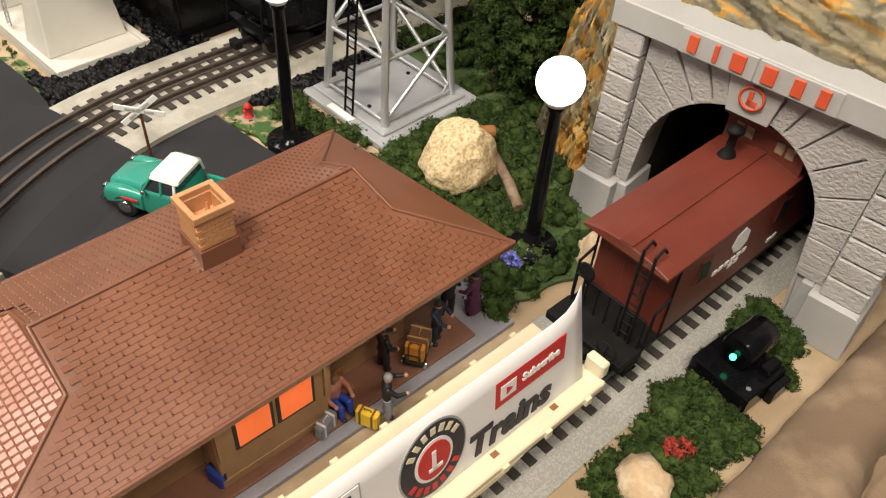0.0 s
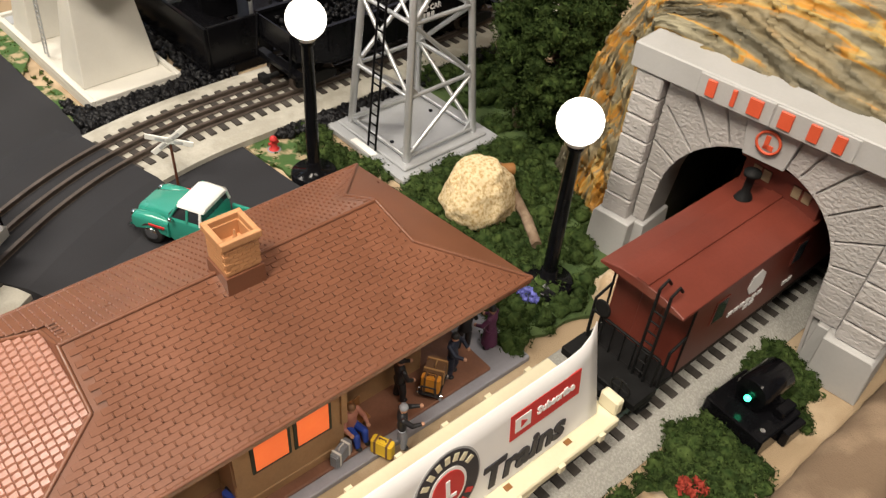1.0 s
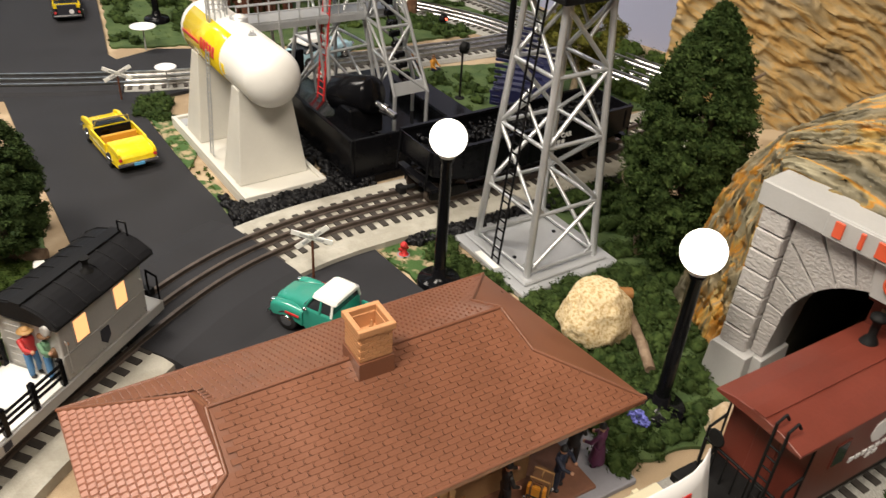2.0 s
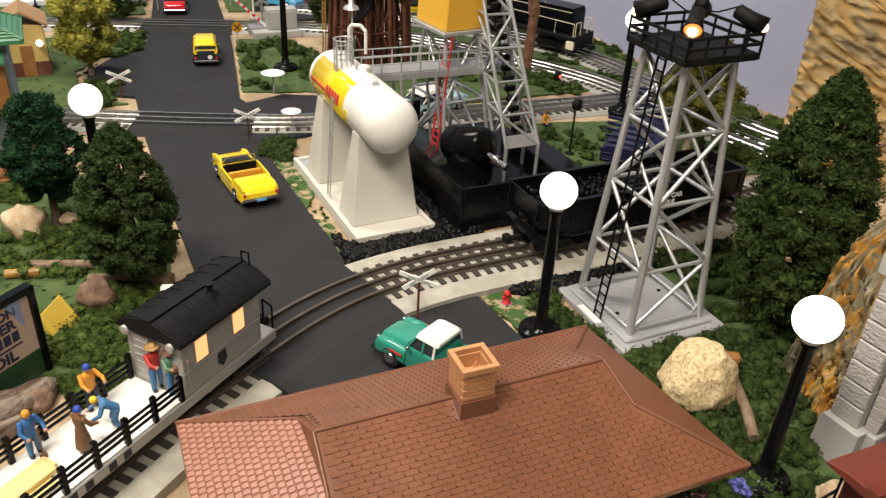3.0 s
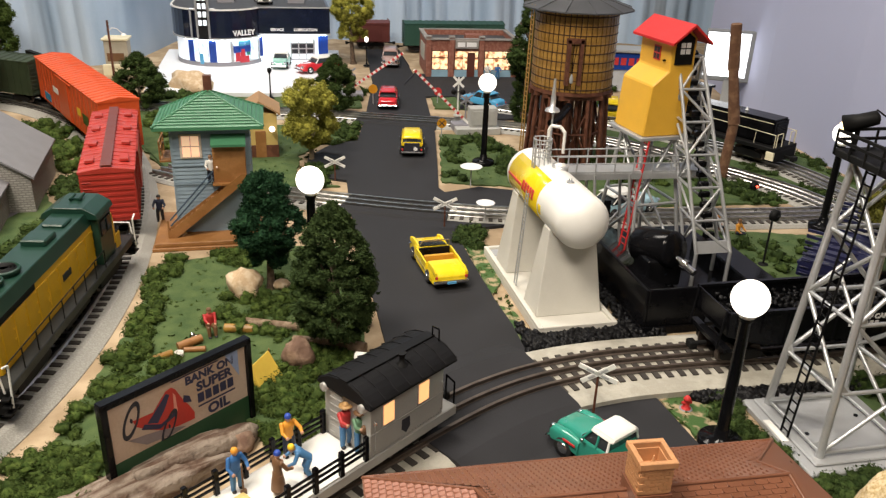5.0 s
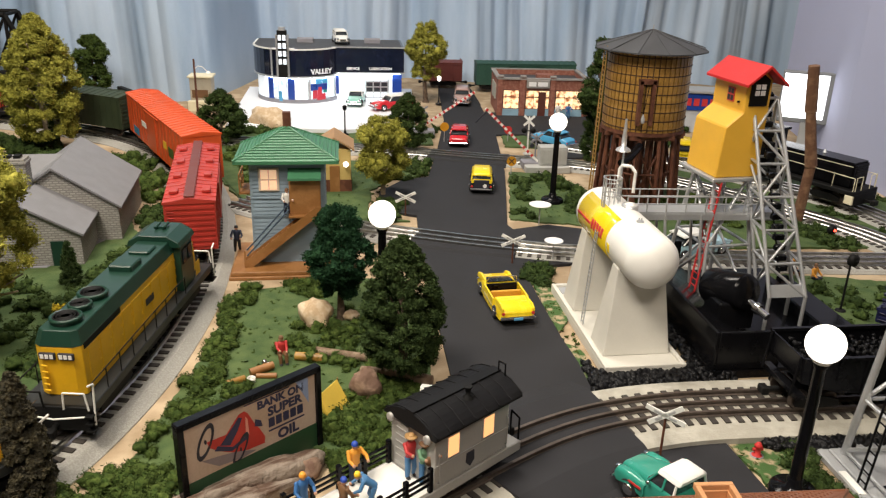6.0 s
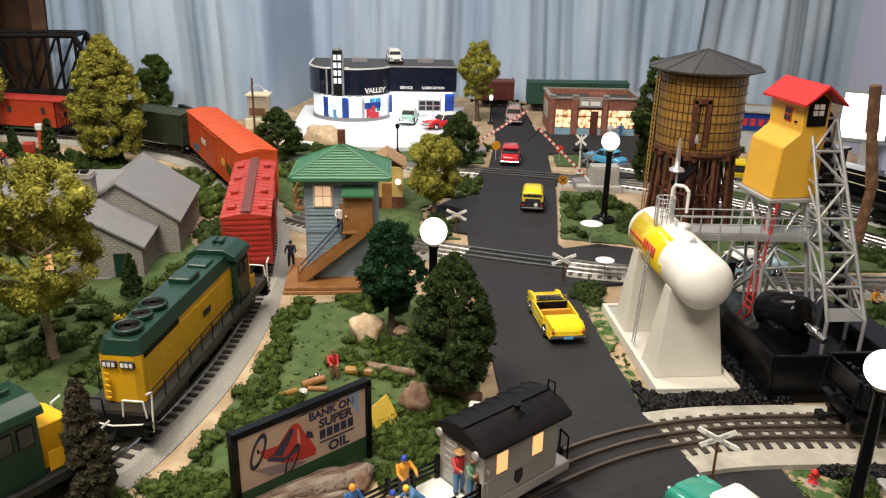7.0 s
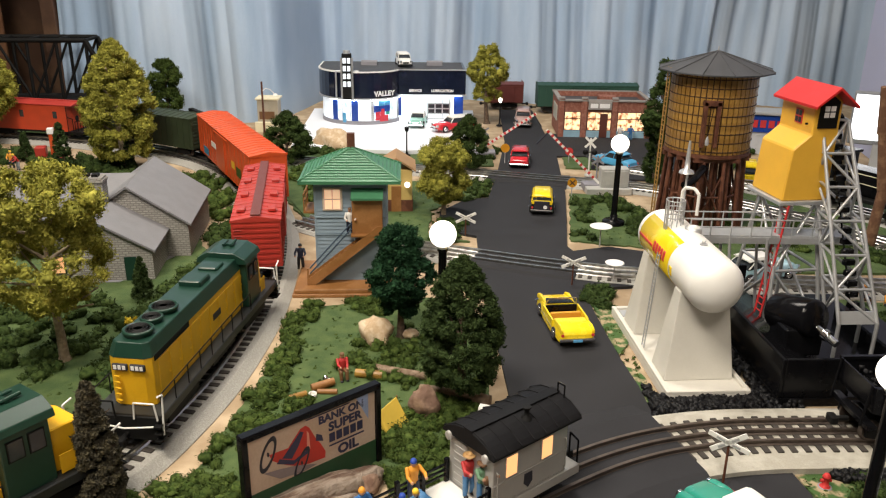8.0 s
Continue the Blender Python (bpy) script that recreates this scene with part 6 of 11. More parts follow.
def diesel(m, label):
    d = thing("diesel_locomotive", m, label, "locomotive", "diesel locomotives")
    L = 0.148
    part("underframe", Geo().box(-L, -0.03, 0.0195, L, 0.03, 0.028), FRAMEGREY, d, bevel=0.0008)
    part("fuel_tank", Geo().plate([(-0.03, 0.022), (-0.027, 0.008), (0.03, 0.008), (0.033, 0.022)], -0.024, 0.024), BLACKMATT, d, bevel=0.001)
    for x in (-0.092, 0.092):
        bogie(d, x, (-0.024, 0.0, 0.024))
    side = part("hood", Geo().prism([(-0.134, -0.0125), (-0.13, -0.0185), (0.07, -0.0185), (0.07, 0.0185), (-0.13, 0.0185), (-0.134, 0.0125)], 0.028, 0.0715), LOCOYELLOW, d, "yellow long hood", bevel=0.0006)
    top = part("hood_top", Geo().prism([(-0.1345, -0.013), (-0.1302, -0.0192), (0.07, -0.0192), (0.07, 0.0192), (-0.1302, 0.0192), (-0.1345, 0.013)], 0.0715, 0.084, top=[(-0.13, -0.0105), (-0.1265, -0.0155), (0.07, -0.0155), (0.07, 0.0155), (-0.1265, 0.0155), (-0.13, 0.0105)]), GREEN, d, "dark green hood roof", bevel=0.0006)
    for i, x in enumerate((-0.113, -0.089, -0.066)):
        r = 0.0128 if i != 1 else 0.0098
        f = part("fan", Geo().lathe([(r * 0.92, 0.0835), (r * 0.92, 0.086), (r, 0.0865), (r, 0.0886), (r * 0.9, 0.0896), (r * 0.86, 0.0886), (0.001, 0.0886)], 24, Matrix.Translation((x, 0, 0))), GREEN, top)
        for k in range(3):
            rr = r * (0.3 + 0.2 * k)
            part("fan_ring", Geo().lathe([(rr, 0.0886), (rr + 0.0006, 0.0896), (rr + 0.0012, 0.0886)], 20, Matrix.Translation((x, 0, 0))), BLACKMATT, f)
    part("exhaust", Geo().box(-0.012, -0.011, 0.083, 0.012, 0.011, 0.0895), GREEN, top, bevel=0.0012)
    part("exhaust", Geo().box(0.03, -0.01, 0.083, 0.05, 0.01, 0.087), GREEN, top, bevel=0.0012)
    for s in (-1, 1):
        for i in range(9):
            x = -0.122 + i * 0.0215
            part("hood_door", Geo().box(x, s * 0.0185 - 0.0005, 0.032, x + 0.0195, s * 0.0185 + 0.0005, 0.066), LOCOYELLOW, side, bevel=0.0004)
            for z in (0.036, 0.045, 0.054, 0.063):
                part("latch", Geo().box(x + 0.0175, s * 0.019 - 0.0006, z, x + 0.0187, s * 0.019 + 0.0006, z + 0.002), LOCOYELLOW, side)
        part("grille", Geo().box(-0.127, s * 0.0186 - 0.0006, 0.067, -0.06, s * 0.0186 + 0.0006, 0.0725), BLACKMATT, side)
        part("number_bar", Geo().box(-0.008, s * 0.0193 - 0.0003, 0.048, 0.01, s * 0.0193 + 0.0003, 0.0545), PRINTBLACK, side)
    cab = part("cab", Geo().box(0.07, -0.0255, 0.028, 0.105, 0.0255, 0.078), GREEN, d, "dark green driver's cab", bevel=0.0007)
    rf = part("cab_roof", Geo().plate([(-0.0275, 0.0775), (0.0275, 0.0775), (0.0255, 0.083), (0.014, 0.0895), (-0.014, 0.0895), (-0.0255, 0.083)], 0.066, 0.11, m=Matrix(((0, 1, 0, 0), (1, 0, 0, 0), (0, 0, 1, 0), (0, 0, 0, 1)))), GREEN, cab, bevel=0.0006)
    part("horn", Geo().rod([(0.085, -0.004, 0.0915), (0.1, -0.004, 0.0925)], 0.0016, 8).rod([(0.085, 0.004, 0.0915), (0.098, 0.004, 0.0925)], 0.0014, 8).box(0.088, -0.006, 0.0885, 0.091, 0.006, 0.092), GREEN, cab)
    for s in (-1, 1):
        for x in (0.074, 0.089):
            wd = part("window", Geo().box(x, s * 0.0256 - 0.0006, 0.057, x + 0.012, s * 0.0256 + 0.0006, 0.073), BLACKMATT, cab)
            part("pane", Geo().box(x + 0.001, s * 0.026 - 0.0006, 0.058, x + 0.011, s * 0.026 + 0.0006, 0.072), GLASSDARK, wd)
    for y in (-0.018, 0.008):
        part("windscreen", Geo().box(0.1045, y, 0.06, 0.1056, y + 0.01, 0.074), GLASSDARK, cab)
    part("short_hood", Geo().prism([(0.105, -0.0185), (0.131, -0.0185), (0.134, -0.012), (0.134, 0.012), (0.131, 0.0185), (0.105, 0.0185)], 0.028, 0.062, top=[(0.105, -0.0175), (0.128, -0.0175), (0.131, -0.011), (0.131, 0.011), (0.128, 0.0175), (0.105, 0.0175)]), LOCOYELLOW, d, "yellow short hood", bevel=0.0008)
    for s in (-1, 1):
        part("cab_panel", Geo().box(0.108, s * 0.02585 - 0.00035, 0.03, 0.12, s * 0.02585 + 0.00035, 0.045), LOCOYELLOW, d)
    for s in (-1, 1):
        part("handrail", Geo().rod([(-0.145, s * 0.029, 0.046), (0.066, s * 0.029, 0.046)], 0.0006, 5), BLACKMATT, d)
        for i in range(9):
            x = -0.144 + i * 0.0262
            part("stanchion", Geo().rod([(x, s * 0.029, 0.028), (x, s * 0.029, 0.046)], 0.0006, 5), BLACKMATT, d)
    for e in (-1, 1):
        part("pilot", Geo().box(e * L - 0.002, -0.03, 0.006, e * L + 0.002, 0.03, 0.028), BLACKMATT, d, bevel=0.0008)
        for s in (-1, 1):
            part("end_rail", Geo().rod([(e * (L + 0.001), s * 0.031, 0.012), (e * (L - 0.002), s * 0.0315, 0.047), (e * (L + 0.006), s * 0.0315, 0.05)], 0.0009, 6), WHITE, d, "white end handrail")
            part("end_rail", Geo().rod([(e * (L + 0.003), s * 0.008, 0.026), (e * (L + 0.003), s * 0.009, 0.041), (e * (L + 0.003), s * 0.026, 0.041), (e * (L + 0.003), s * 0.028, 0.026)], 0.0008, 6), BLACKMATT if s > 0 else WHITE, d)
            for z in (0.008, 0.0145, 0.021):
                part("step", Geo().box(e * L - 0.007, s * 0.0285 - 0.003, z, e * L + 0.007, s * 0.0285 + 0.003, z + 0.0012), BLACKMATT, d)
        part("lift_bar", Geo().rod([(e * (L + 0.003), -0.03, 0.0205), (e * (L + 0.006), 0.0, 0.0185), (e * (L + 0.003), 0.03, 0.0205)], 0.0008, 6), WHITE, d)
        coupler(d, e * L, e)
    for y in (-0.0075, 0.0075):
        nb = part("number_board", Geo().box(-0.1362, y - 0.0065, 0.061, -0.134, y + 0.0065, 0.067), PRINTBLACK, side, bevel=0.0005)
        for k in (-0.0038, 0, 0.0038):
            part("number_mark", Geo().box(-0.1366, y + k - 0.0013, 0.0622, -0.136, y + k + 0.0013, 0.0658), PAPER, nb)
    for i in range(5):
        part("grab_iron", Geo().rod([(-0.1365, 0.0125, 0.034 + i * 0.0055), (-0.1375, 0.0075, 0.034 + i * 0.0055)], 0.0009, 5), LOCOYELLOW, side)
    return d


DIESEL = diesel(on_track(MAIN, (-0.228, 0.707), 0.19, 0.0138), "yellow and dark green diesel locomotive with white end rails")
copy_thing(DIESEL, pose(-0.352, 0.405, 0.0138, 0, 0, 56))


def boxcar(m, L, paint, label, H=0.083, doors=True, roof=None, walk_board=False, ribs=18):
    c = thing("boxcar", m, label, "freight car", "freight cars behind the locomotive")
    h = L / 2
    body = part("body", Geo().box(-h, -0.0295, 0.0175, h, 0.0295, H - 0.006), paint, c, bevel=0.0005)
    rf = part("roof", Geo().plate([(-0.0305, H - 0.0065), (0.0305, H - 0.0065), (0.0305, H - 0.0045), (0, H), (-0.0305, H - 0.0045)], -h - 0.001, h + 0.001, m=Matrix(((0, 1, 0, 0), (1, 0, 0, 0), (0, 0, 1, 0), (0, 0, 0, 1)))), roof or paint, c)
    n = int(L / 0.0155)
    for i in range(n + 1):
        x = -h + i * L / n
        for s in (-1, 1):
            part("roof_rib", Geo().cyl((x, 0, H + 0.0003), (x, s * 0.0305, H - 0.0042), 0.0009, 0.0009, 5), roof or paint, rf)
    if walk_board:
        part("running_board", Geo().box(-h, -0.006, H + 0.0018, h, 0.006, H + 0.003), CABOOSERED, rf)
        for i in range(4):
            for s in (-1, 1):
                x = -h + (i + 0.5) * L / 4
                part("roof_hatch", Geo().box(x - 0.008, s * 0.019 - 0.005, H - 0.002, x + 0.008, s * 0.019 + 0.005, H + 0.002), paint, rf, bevel=0.0006)
    for i in range(ribs):
        x = -h + (i + 0.5) * L / ribs
        for s in (-1, 1):
            if doors and abs(x) < 0.03:
                continue
            part("side_rib", Geo().box(x - 0.0008, s * 0.0295 - 0.0008, 0.018, x + 0.0008, s * 0.0295 + 0.0008, H - 0.007), paint, body)
    for s in (-1, 1):
        if doors:
            dr = part("door", Geo().box(-0.026, s * 0.0305 - 0.001, 0.019, 0.026, s * 0.0305 + 0.001, H - 0.01), paint, body, bevel=0.0005)
            part("door_rail", Geo().box(-0.05, s * 0.031 - 0.001, H - 0.01, 0.05, s * 0.031 + 0.001, H - 0.0085), paint, dr)
    for e in (-1, 1):
        for i in range(8):
            part("end_rib", Geo().box(e * h - 0.001, -0.027, 0.022 + i * 0.0068, e * h + 0.001, 0.027, 0.025 + i * 0.0068), paint, body)
        for i in range(7):
            part("rung", Geo().rod([(e * (h + 0.0018), 0.018, 0.022 + i * 0.0075), (e * (h + 0.0018), 0.027, 0.022 + i * 0.0075)], 0.0006, 5), paint, body)
        bogie(c, e * (h - 0.036))
        coupler(c, e * h, e)
    part("underframe", Geo().box(-h, -0.008, 0.012, h, 0.008, 0.0176), BLACKMATT, c)
    return c


boxcar(on_track(MAIN, (-0.258, 1.055), 0.2, 0.0138), 0.275, BOXRED, "bright red ribbed boxcar with a roof walk", walk_board=True)
oc = boxcar(on_track(MAIN, (-0.349, 1.4), 0.26, 0.0138), 0.395, BOXORANGE, "long orange boxcar with paint tags along its side", H=0.0925)
for x, z, w, hh, mm in ((-0.12, 0.045, 0.03, 0.016, LEAFMID), (-0.085, 0.05, 0.02, 0.012, PRINTYELLOW), (0.06, 0.055, 0.035, 0.01, PAPER), (0.13, 0.03, 0.04, 0.014, CARBLUE)):
    for s in (-1, 1):
        part("painted_tag", Geo().box(x - w / 2, s * 0.0306 - 0.0003, z - hh / 2, x + w / 2, s * 0.0306 + 0.0003, z + hh / 2), mm, oc, bevel=0.0002)
gc = boxcar(on_track(MAIN, (-0.602, 1.648), 0.22, 0.0138), 0.275, BOXGREEN, "dark green boxcar with a yellow panel")
part("yellow_panel", Geo().box(0.055, -0.0312, 0.048, 0.085, -0.0302, 0.066), PRINTYELLOW, gc)


FADEDPANE = mat("faded_pane", (0.3, 0.23, 0.14), 0.4, var=0.1)


def caboose(m, label, paint, roofpaint, L=0.225, cupola=0.04, H=0.079, glow=None):
    c = thing("caboose", m, label, "caboose")
    h = L / 2
    b = h - 0.018
    body = part("body", Geo().box(-b, -0.028, 0.0175, b, 0.028, H - 0.004), paint, c, bevel=0.0005)
    part("floor_frame", Geo().box(-h, -0.028, 0.014, h, 0.028, 0.0178), BLACKMATT, c)
    sw = Matrix(((0, 1, 0, 0), (1, 0, 0, 0), (0, 0, 1, 0), (0, 0, 0, 1)))
    rf = part("roof", Geo().plate([(-0.0305, H - 0.0055), (0.0305, H - 0.0055), (0.0305, H - 0.0035), (0.016, H), (0, H + 0.0012), (-0.016, H), (-0.0305, H - 0.0035)], -h, h, m=sw), roofpaint, c, bevel=0.0004)
    part("running_board", Geo().box(-h, -0.0042, H + 0.001, h, 0.0042, H + 0.002), roofpaint, rf)
    if cupola is not None:
        x = cupola
        cu = part("cupola", Geo().box(x - 0.026, -0.0285, H - 0.004, x + 0.026, 0.0285, H + 0.0155), paint, c, bevel=0.0005)
        part("cupola_roof", Geo().plate([(-0.031, H + 0.015), (0.031, H + 0.015), (0.031, H + 0.0165), (0, H + 0.0195), (-0.031, H + 0.0165)], x - 0.029, x + 0.029, m=sw), roofpaint, cu)
        for s in (-1, 1):
            part("grab_rail", Geo().rod([(x - 0.018, s * 0.024, H + 0.019), (x + 0.004, s * 0.024, H + 0.019), (x + 0.004, s * 0.012, H + 0.0205)], 0.0008, 5), BLACKMATT, cu)
            for e in (-1, 1):
                for y in (0.011, 0.0185):
                    part("window", Geo().box(x + e * 0.0262 - 0.0006, s * y - 0.0028, H + 0.005, x + e * 0.0262 + 0.0006, s * y + 0.0028, H + 0.0125), glow or FADEDPANE, cu, "dull tan pane")
        sx = x - 0.045
        part("chimney_pipe", Geo().lathe([(0.007, H - 0.002), (0.0045, H + 0.003), (0.0028, H + 0.005), (0.0028, H + 0.016), (0.0055, H + 0.017), (0.0055, H + 0.019), (0.001, H + 0.0205)], 14, Matrix.Translation((sx, 0.012, 0))), BLACKMATT, c)
    for s in (-1, 1):
        for x in (-b * 0.72, b * 0.15, b * 0.72):
            wd = part("window", Geo().box(x - 0.0062, s * 0.0281 - 0.0007, 0.044, x + 0.0062, s * 0.0281 + 0.0007, 0.062), paint, body)
            part("pane", Geo().box(x - 0.005, s * 0.0286 - 0.0005, 0.0455, x + 0.005, s * 0.0286 + 0.0005, 0.0605), glow or GLASSDARK, wd)
    for e in (-1, 1):
        part("end_door", Geo().box(e * b - 0.0008, -0.008, 0.02, e * b + 0.0008, 0.008, 0.062), paint, body, bevel=0.0004)
        rail = part("end_railing", Geo().rod([(e * h, -0.026, 0.018), (e * h, -0.026, 0.04), (e * h, 0.026, 0.04), (e * h, 0.026, 0.018)], 0.0009, 6), BLACKMATT, c)
        for k in range(5):
            part("baluster", Geo().rod([(e * h, -0.017 + 0.0085 * k, 0.018), (e * h, -0.017 + 0.0085 * k, 0.04)], 0.0007, 5), BLACKMATT, rail)
        for y in (-0.02, -0.012):
            part("roof_ladder", Geo().rod([(e * (h + 0.001), y, 0.018), (e * (h + 0.001), y, H + 0.005), (e * (h - 0.005), y, H + 0.008), (e * (h - 0.009), y, H + 0.003)], 0.0009, 6), BLACKMATT, rail)
        for k in range(7):
            part("rung", Geo().rod([(e * (h + 0.001), -0.02, 0.024 + 0.0075 * k), (e * (h + 0.001), -0.012, 0.024 + 0.0075 * k)], 0.0006, 5), BLACKMATT, rail)
        part("end_platform", Geo().box(e * h - 0.018, -0.0295, 0.0125, e * h + 0.002, 0.0295, 0.0185), BLACKMATT, c, "black end platform", bevel=0.0006)
        for s in (-1, 1):
            part("end_ladder", Geo().rod([(e * (h - 0.016), s * 0.0285, 0.018), (e * (h - 0.016), s * 0.0285, H - 0.006)], 0.0008, 5).rod([(e * (h - 0.003), s * 0.0285, 0.018), (e * (h - 0.003), s * 0.0285, 0.046), (e * (h - 0.016), s * 0.0285, 0.05)], 0.001, 5), BLACKMATT, rail)
        part("brake_wheel", Geo().lathe([(0.0052, -0.0004), (0.0062, 0.0), (0.0052, 0.0004)], 14, pose(e * (h + 0.0015), 0.019, 0.047, 0, 90, 0)).rod([(e * (h + 0.001), 0.019, 0.018), (e * (h + 0.001), 0.019, 0.047)], 0.0009, 5), BLACKMATT, rail)
        part("step", Geo().box(e * h - 0.012, -0.03, 0.006, e * h - 0.001, 0.03, 0.0075).box(e * h - 0.012, -0.03, 0.011, e * h - 0.001, 0.03, 0.0125), BLACKMATT, c)
        bogie(c, e * (h - 0.045))
        coupler(c, e * h, e)
    return c


cb = caboose(pose(0.449, 0.2065, 0.0133, 0, 0, 0.3), "red-brown caboose with a cupola rolling out of the tunnel", CABOOSERED, CABOOSERED, cupola=0.04)
part("side_emblem", Geo().plate([(-0.041, 0.053), (-0.037, 0.047), (-0.03, 0.0455), (-0.024, 0.049), (-0.025, 0.058), (-0.031, 0.063), (-0.039, 0.061)], -0.0288, -0.0279), PAPER, cb, "worn white emblem")
for z, w, x in ((0.0385, 0.04, -0.034), (0.0335, 0.012, -0.03), (0.026, 0.018, 0.02)):
    for k in range(max(2, int(w / 0.006))):
        part("lettering_bar", Geo().box(x - w / 2 + k * 0.006, -0.0287, z, x - w / 2 + k * 0.006 + 0.0042, -0.0281, z + 0.0032), PAPER, cb)
cb.scale = (1, 0.91, 1)
cb.location.y += 0.0015

# orange caboose at the far end of the long train
caboose(on_track(MAIN, (-0.90, 1.75), 0.16, 0.0138), "orange-red caboose among the far trees", mat("paint_orange_red", (0.52, 0.06, 0.02), 0.5), mat("paint_roof_red", (0.42, 0.04, 0.03), 0.5), cupola=None)


def flatcar():
    c = thing("flatcar", pose(0.169, 0.2045, 0.0133, 0, 0, 0.3), "cream flatcar carrying a curled white paper banner", "flatcar")
    h = 0.135
    deck = part("deck", Geo().box(-h, -0.0265, 0.0155, h, 0.0265, 0.0215), CREAM, c, bevel=0.0008)
    for s in (-1, 1):
        for i in range(9):
            x = -h + 0.015 + i * 0.03
            part("stake_pocket", Geo().box(x - 0.002, s * 0.0272 - 0.001, 0.0165, x + 0.002, s * 0.0272 + 0.001, 0.0212), CREAM, deck)
        part("side_sill", Geo().plate([(-h, 0.0158), (-h * 0.55, 0.0158), (-h * 0.45, 0.0115), (h * 0.45, 0.0115), (h * 0.55, 0.0158), (h, 0.0158)], s * 0.0258 - 0.0008, s * 0.0258 + 0.0008), CREAM, deck)
    for i in range(6):
        part("deck_plug", Geo().box(-0.11 + i * 0.042, -0.021, 0.0213, -0.106 + i * 0.042, -0.018, 0.0219), WOODBROWN, deck)
    for e in (-1, 1):
        bogie(c, e * 0.098)
        coupler(c, e * h, e)
        if e > 0:
            continue
        # black braced end frame standing on the deck
        x0, x1 = e * (h - 0.004), e * (h - 0.03)
        fr = part("end_frame", Geo().box(x0 - 0.002, -0.0255, 0.0215, x0 + 0.002, -0.0205, 0.068), BLACK, c, "black braced end frame")
        part("end_post", Geo().box(x0 - 0.002, 0.0205, 0.0215, x0 + 0.002, 0.0255, 0.068), BLACK, fr)
        for z in (0.036, 0.05, 0.065):
            part("cross_bar", Geo().box(x0 - 0.0012, -0.024, z, x0 + 0.0012, 0.024, z + 0.0025), BLACK, fr)
        for y in (-0.022, 0.0, 0.022):
            part("strut", Geo().rod([(x0, y, 0.066), (x1, y, 0.022)], 0.0021, 6), BLACK, fr)
            part("strut", Geo().rod([(x1, y, 0.022), (x1, y, 0.05), (x0, y, 0.05)], 0.0019, 6), BLACK, fr)
    bw = part("brake_stand", Geo().box(h - 0.002, -0.024, 0.0215, h + 0.004, -0.012, 0.032), CREAM, c, bevel=0.001)
    ring = [(h + 0.006, -0.018 + 0.006 * math.cos(a * math.pi / 8), 0.034 + 0.006 * math.sin(a * math.pi / 8)) for a in range(17)]
    part("brake_wheel", Geo().rod(ring, 0.0007, 5).rod([ring[0], ring[8]], 0.0006, 5).rod([ring[4], ring[12]], 0.0006, 5), BLACKMATT, bw)
    # banner: a leaning sheet with a curled edge
    g = Geo()
    n = 24
    vs = []
    for k in (0, 1):
        for i in range(n + 1):
            x = -0.1 + 0.2275 * i / n
            for j in range(5):
                v = j / 4
                y = -0.0165 + 0.006 * v + (0.008 * max(0, (i / n - 0.88) / 0.12) ** 2 * v) + 0.0006 * k
                vs.append((x, y, 0.0218 + 0.058 * v))
    q = (n + 1) * 5
    fs = [(i * 5 + j, (i + 1) * 5 + j, (i + 1) * 5 + j + 1, i * 5 + j + 1) for i in range(n) for j in range(4)]
    fs += [(q + a, q + d, q + c2, q + b) for a, b, c2, d in fs]
    fs += [(i * 5 + 4, (i + 1) * 5 + 4, q + (i + 1) * 5 + 4, q + i * 5 + 4) for i in range(n)] + [(j, j + 1, q + j + 1, q + j) for j in range(4)] + [(n * 5 + j, q + n * 5 + j, q + n * 5 + j + 1, n * 5 + j + 1) for j in range(4)]
    ban = part("banner", g.add(vs, fs, True), PAPER, c, "curled white paper banner with printed badges")
    tilt = math.degrees(math.atan2(0.006, 0.054))
    sheet = pose(0.012, -0.0165, 0.0218, 90 - tilt, 0, 0)
    def flat(name, x0, x1, v0, v1, material, lift=0.0006):
        part(name, Geo().box(x0, v0, 0, x1, v1, lift, sheet), material, ban, bevel=0.0)
    flat("name_bar", -0.085, -0.02, 0.005, 0.017, PRINTBLACK)
    text("Trains", 0.022, PRINTBLACK, sheet @ pose(0.0605, 0.0125, 0.0006), ban, 0.0003, shear=0.15)
    flat("badge", 0.05, 0.097, 0.0285, 0.0455, PRINTRED)
    flat("badge_box", 0.053, 0.063, 0.0325, 0.0415, PAPER, 0.0009)
    part("badge_arrow", Geo().prism([(0.0565, 0.0345), (0.0605, 0.037), (0.0565, 0.0395)], 0, 0.0012, sheet), PRINTRED, ban)
    text("Subscribe", 0.0066, PAPER, sheet @ pose(0.08, 0.037, 0.0008), ban, 0.0003)
    part("badge_frame", Geo().box(-0.052, 0.024, 0, -0.026, 0.048, 0.0005, sheet), PRINTGREY, ban)
    flat("badge_white", -0.0512, -0.0268, 0.0248, 0.0472, PAPER, 0.0008)
    flat("badge_dark", -0.047, -0.031, 0.0375, 0.0445, PRINTBLACK, 0.0011)
    flat("badge_red", -0.0495, -0.0285, 0.0265, 0.036, PRINTRED, 0.0011)
    ring = [(0.0195 * math.cos(a * math.pi / 18), 0.0245 * math.sin(a * math.pi / 18)) for a in range(36)]
    part("seal", Geo().prism([(0.012 + x, 0.0275 + y) for x, y in ring], 0, 0.0006, sheet), PRINTGREY, ban)
    part("seal_black", Geo().prism([(0.012 + x * 0.95, 0.0275 + y * 0.95) for x, y in ring], 0, 0.0009, sheet), PRINTBLACK, ban)
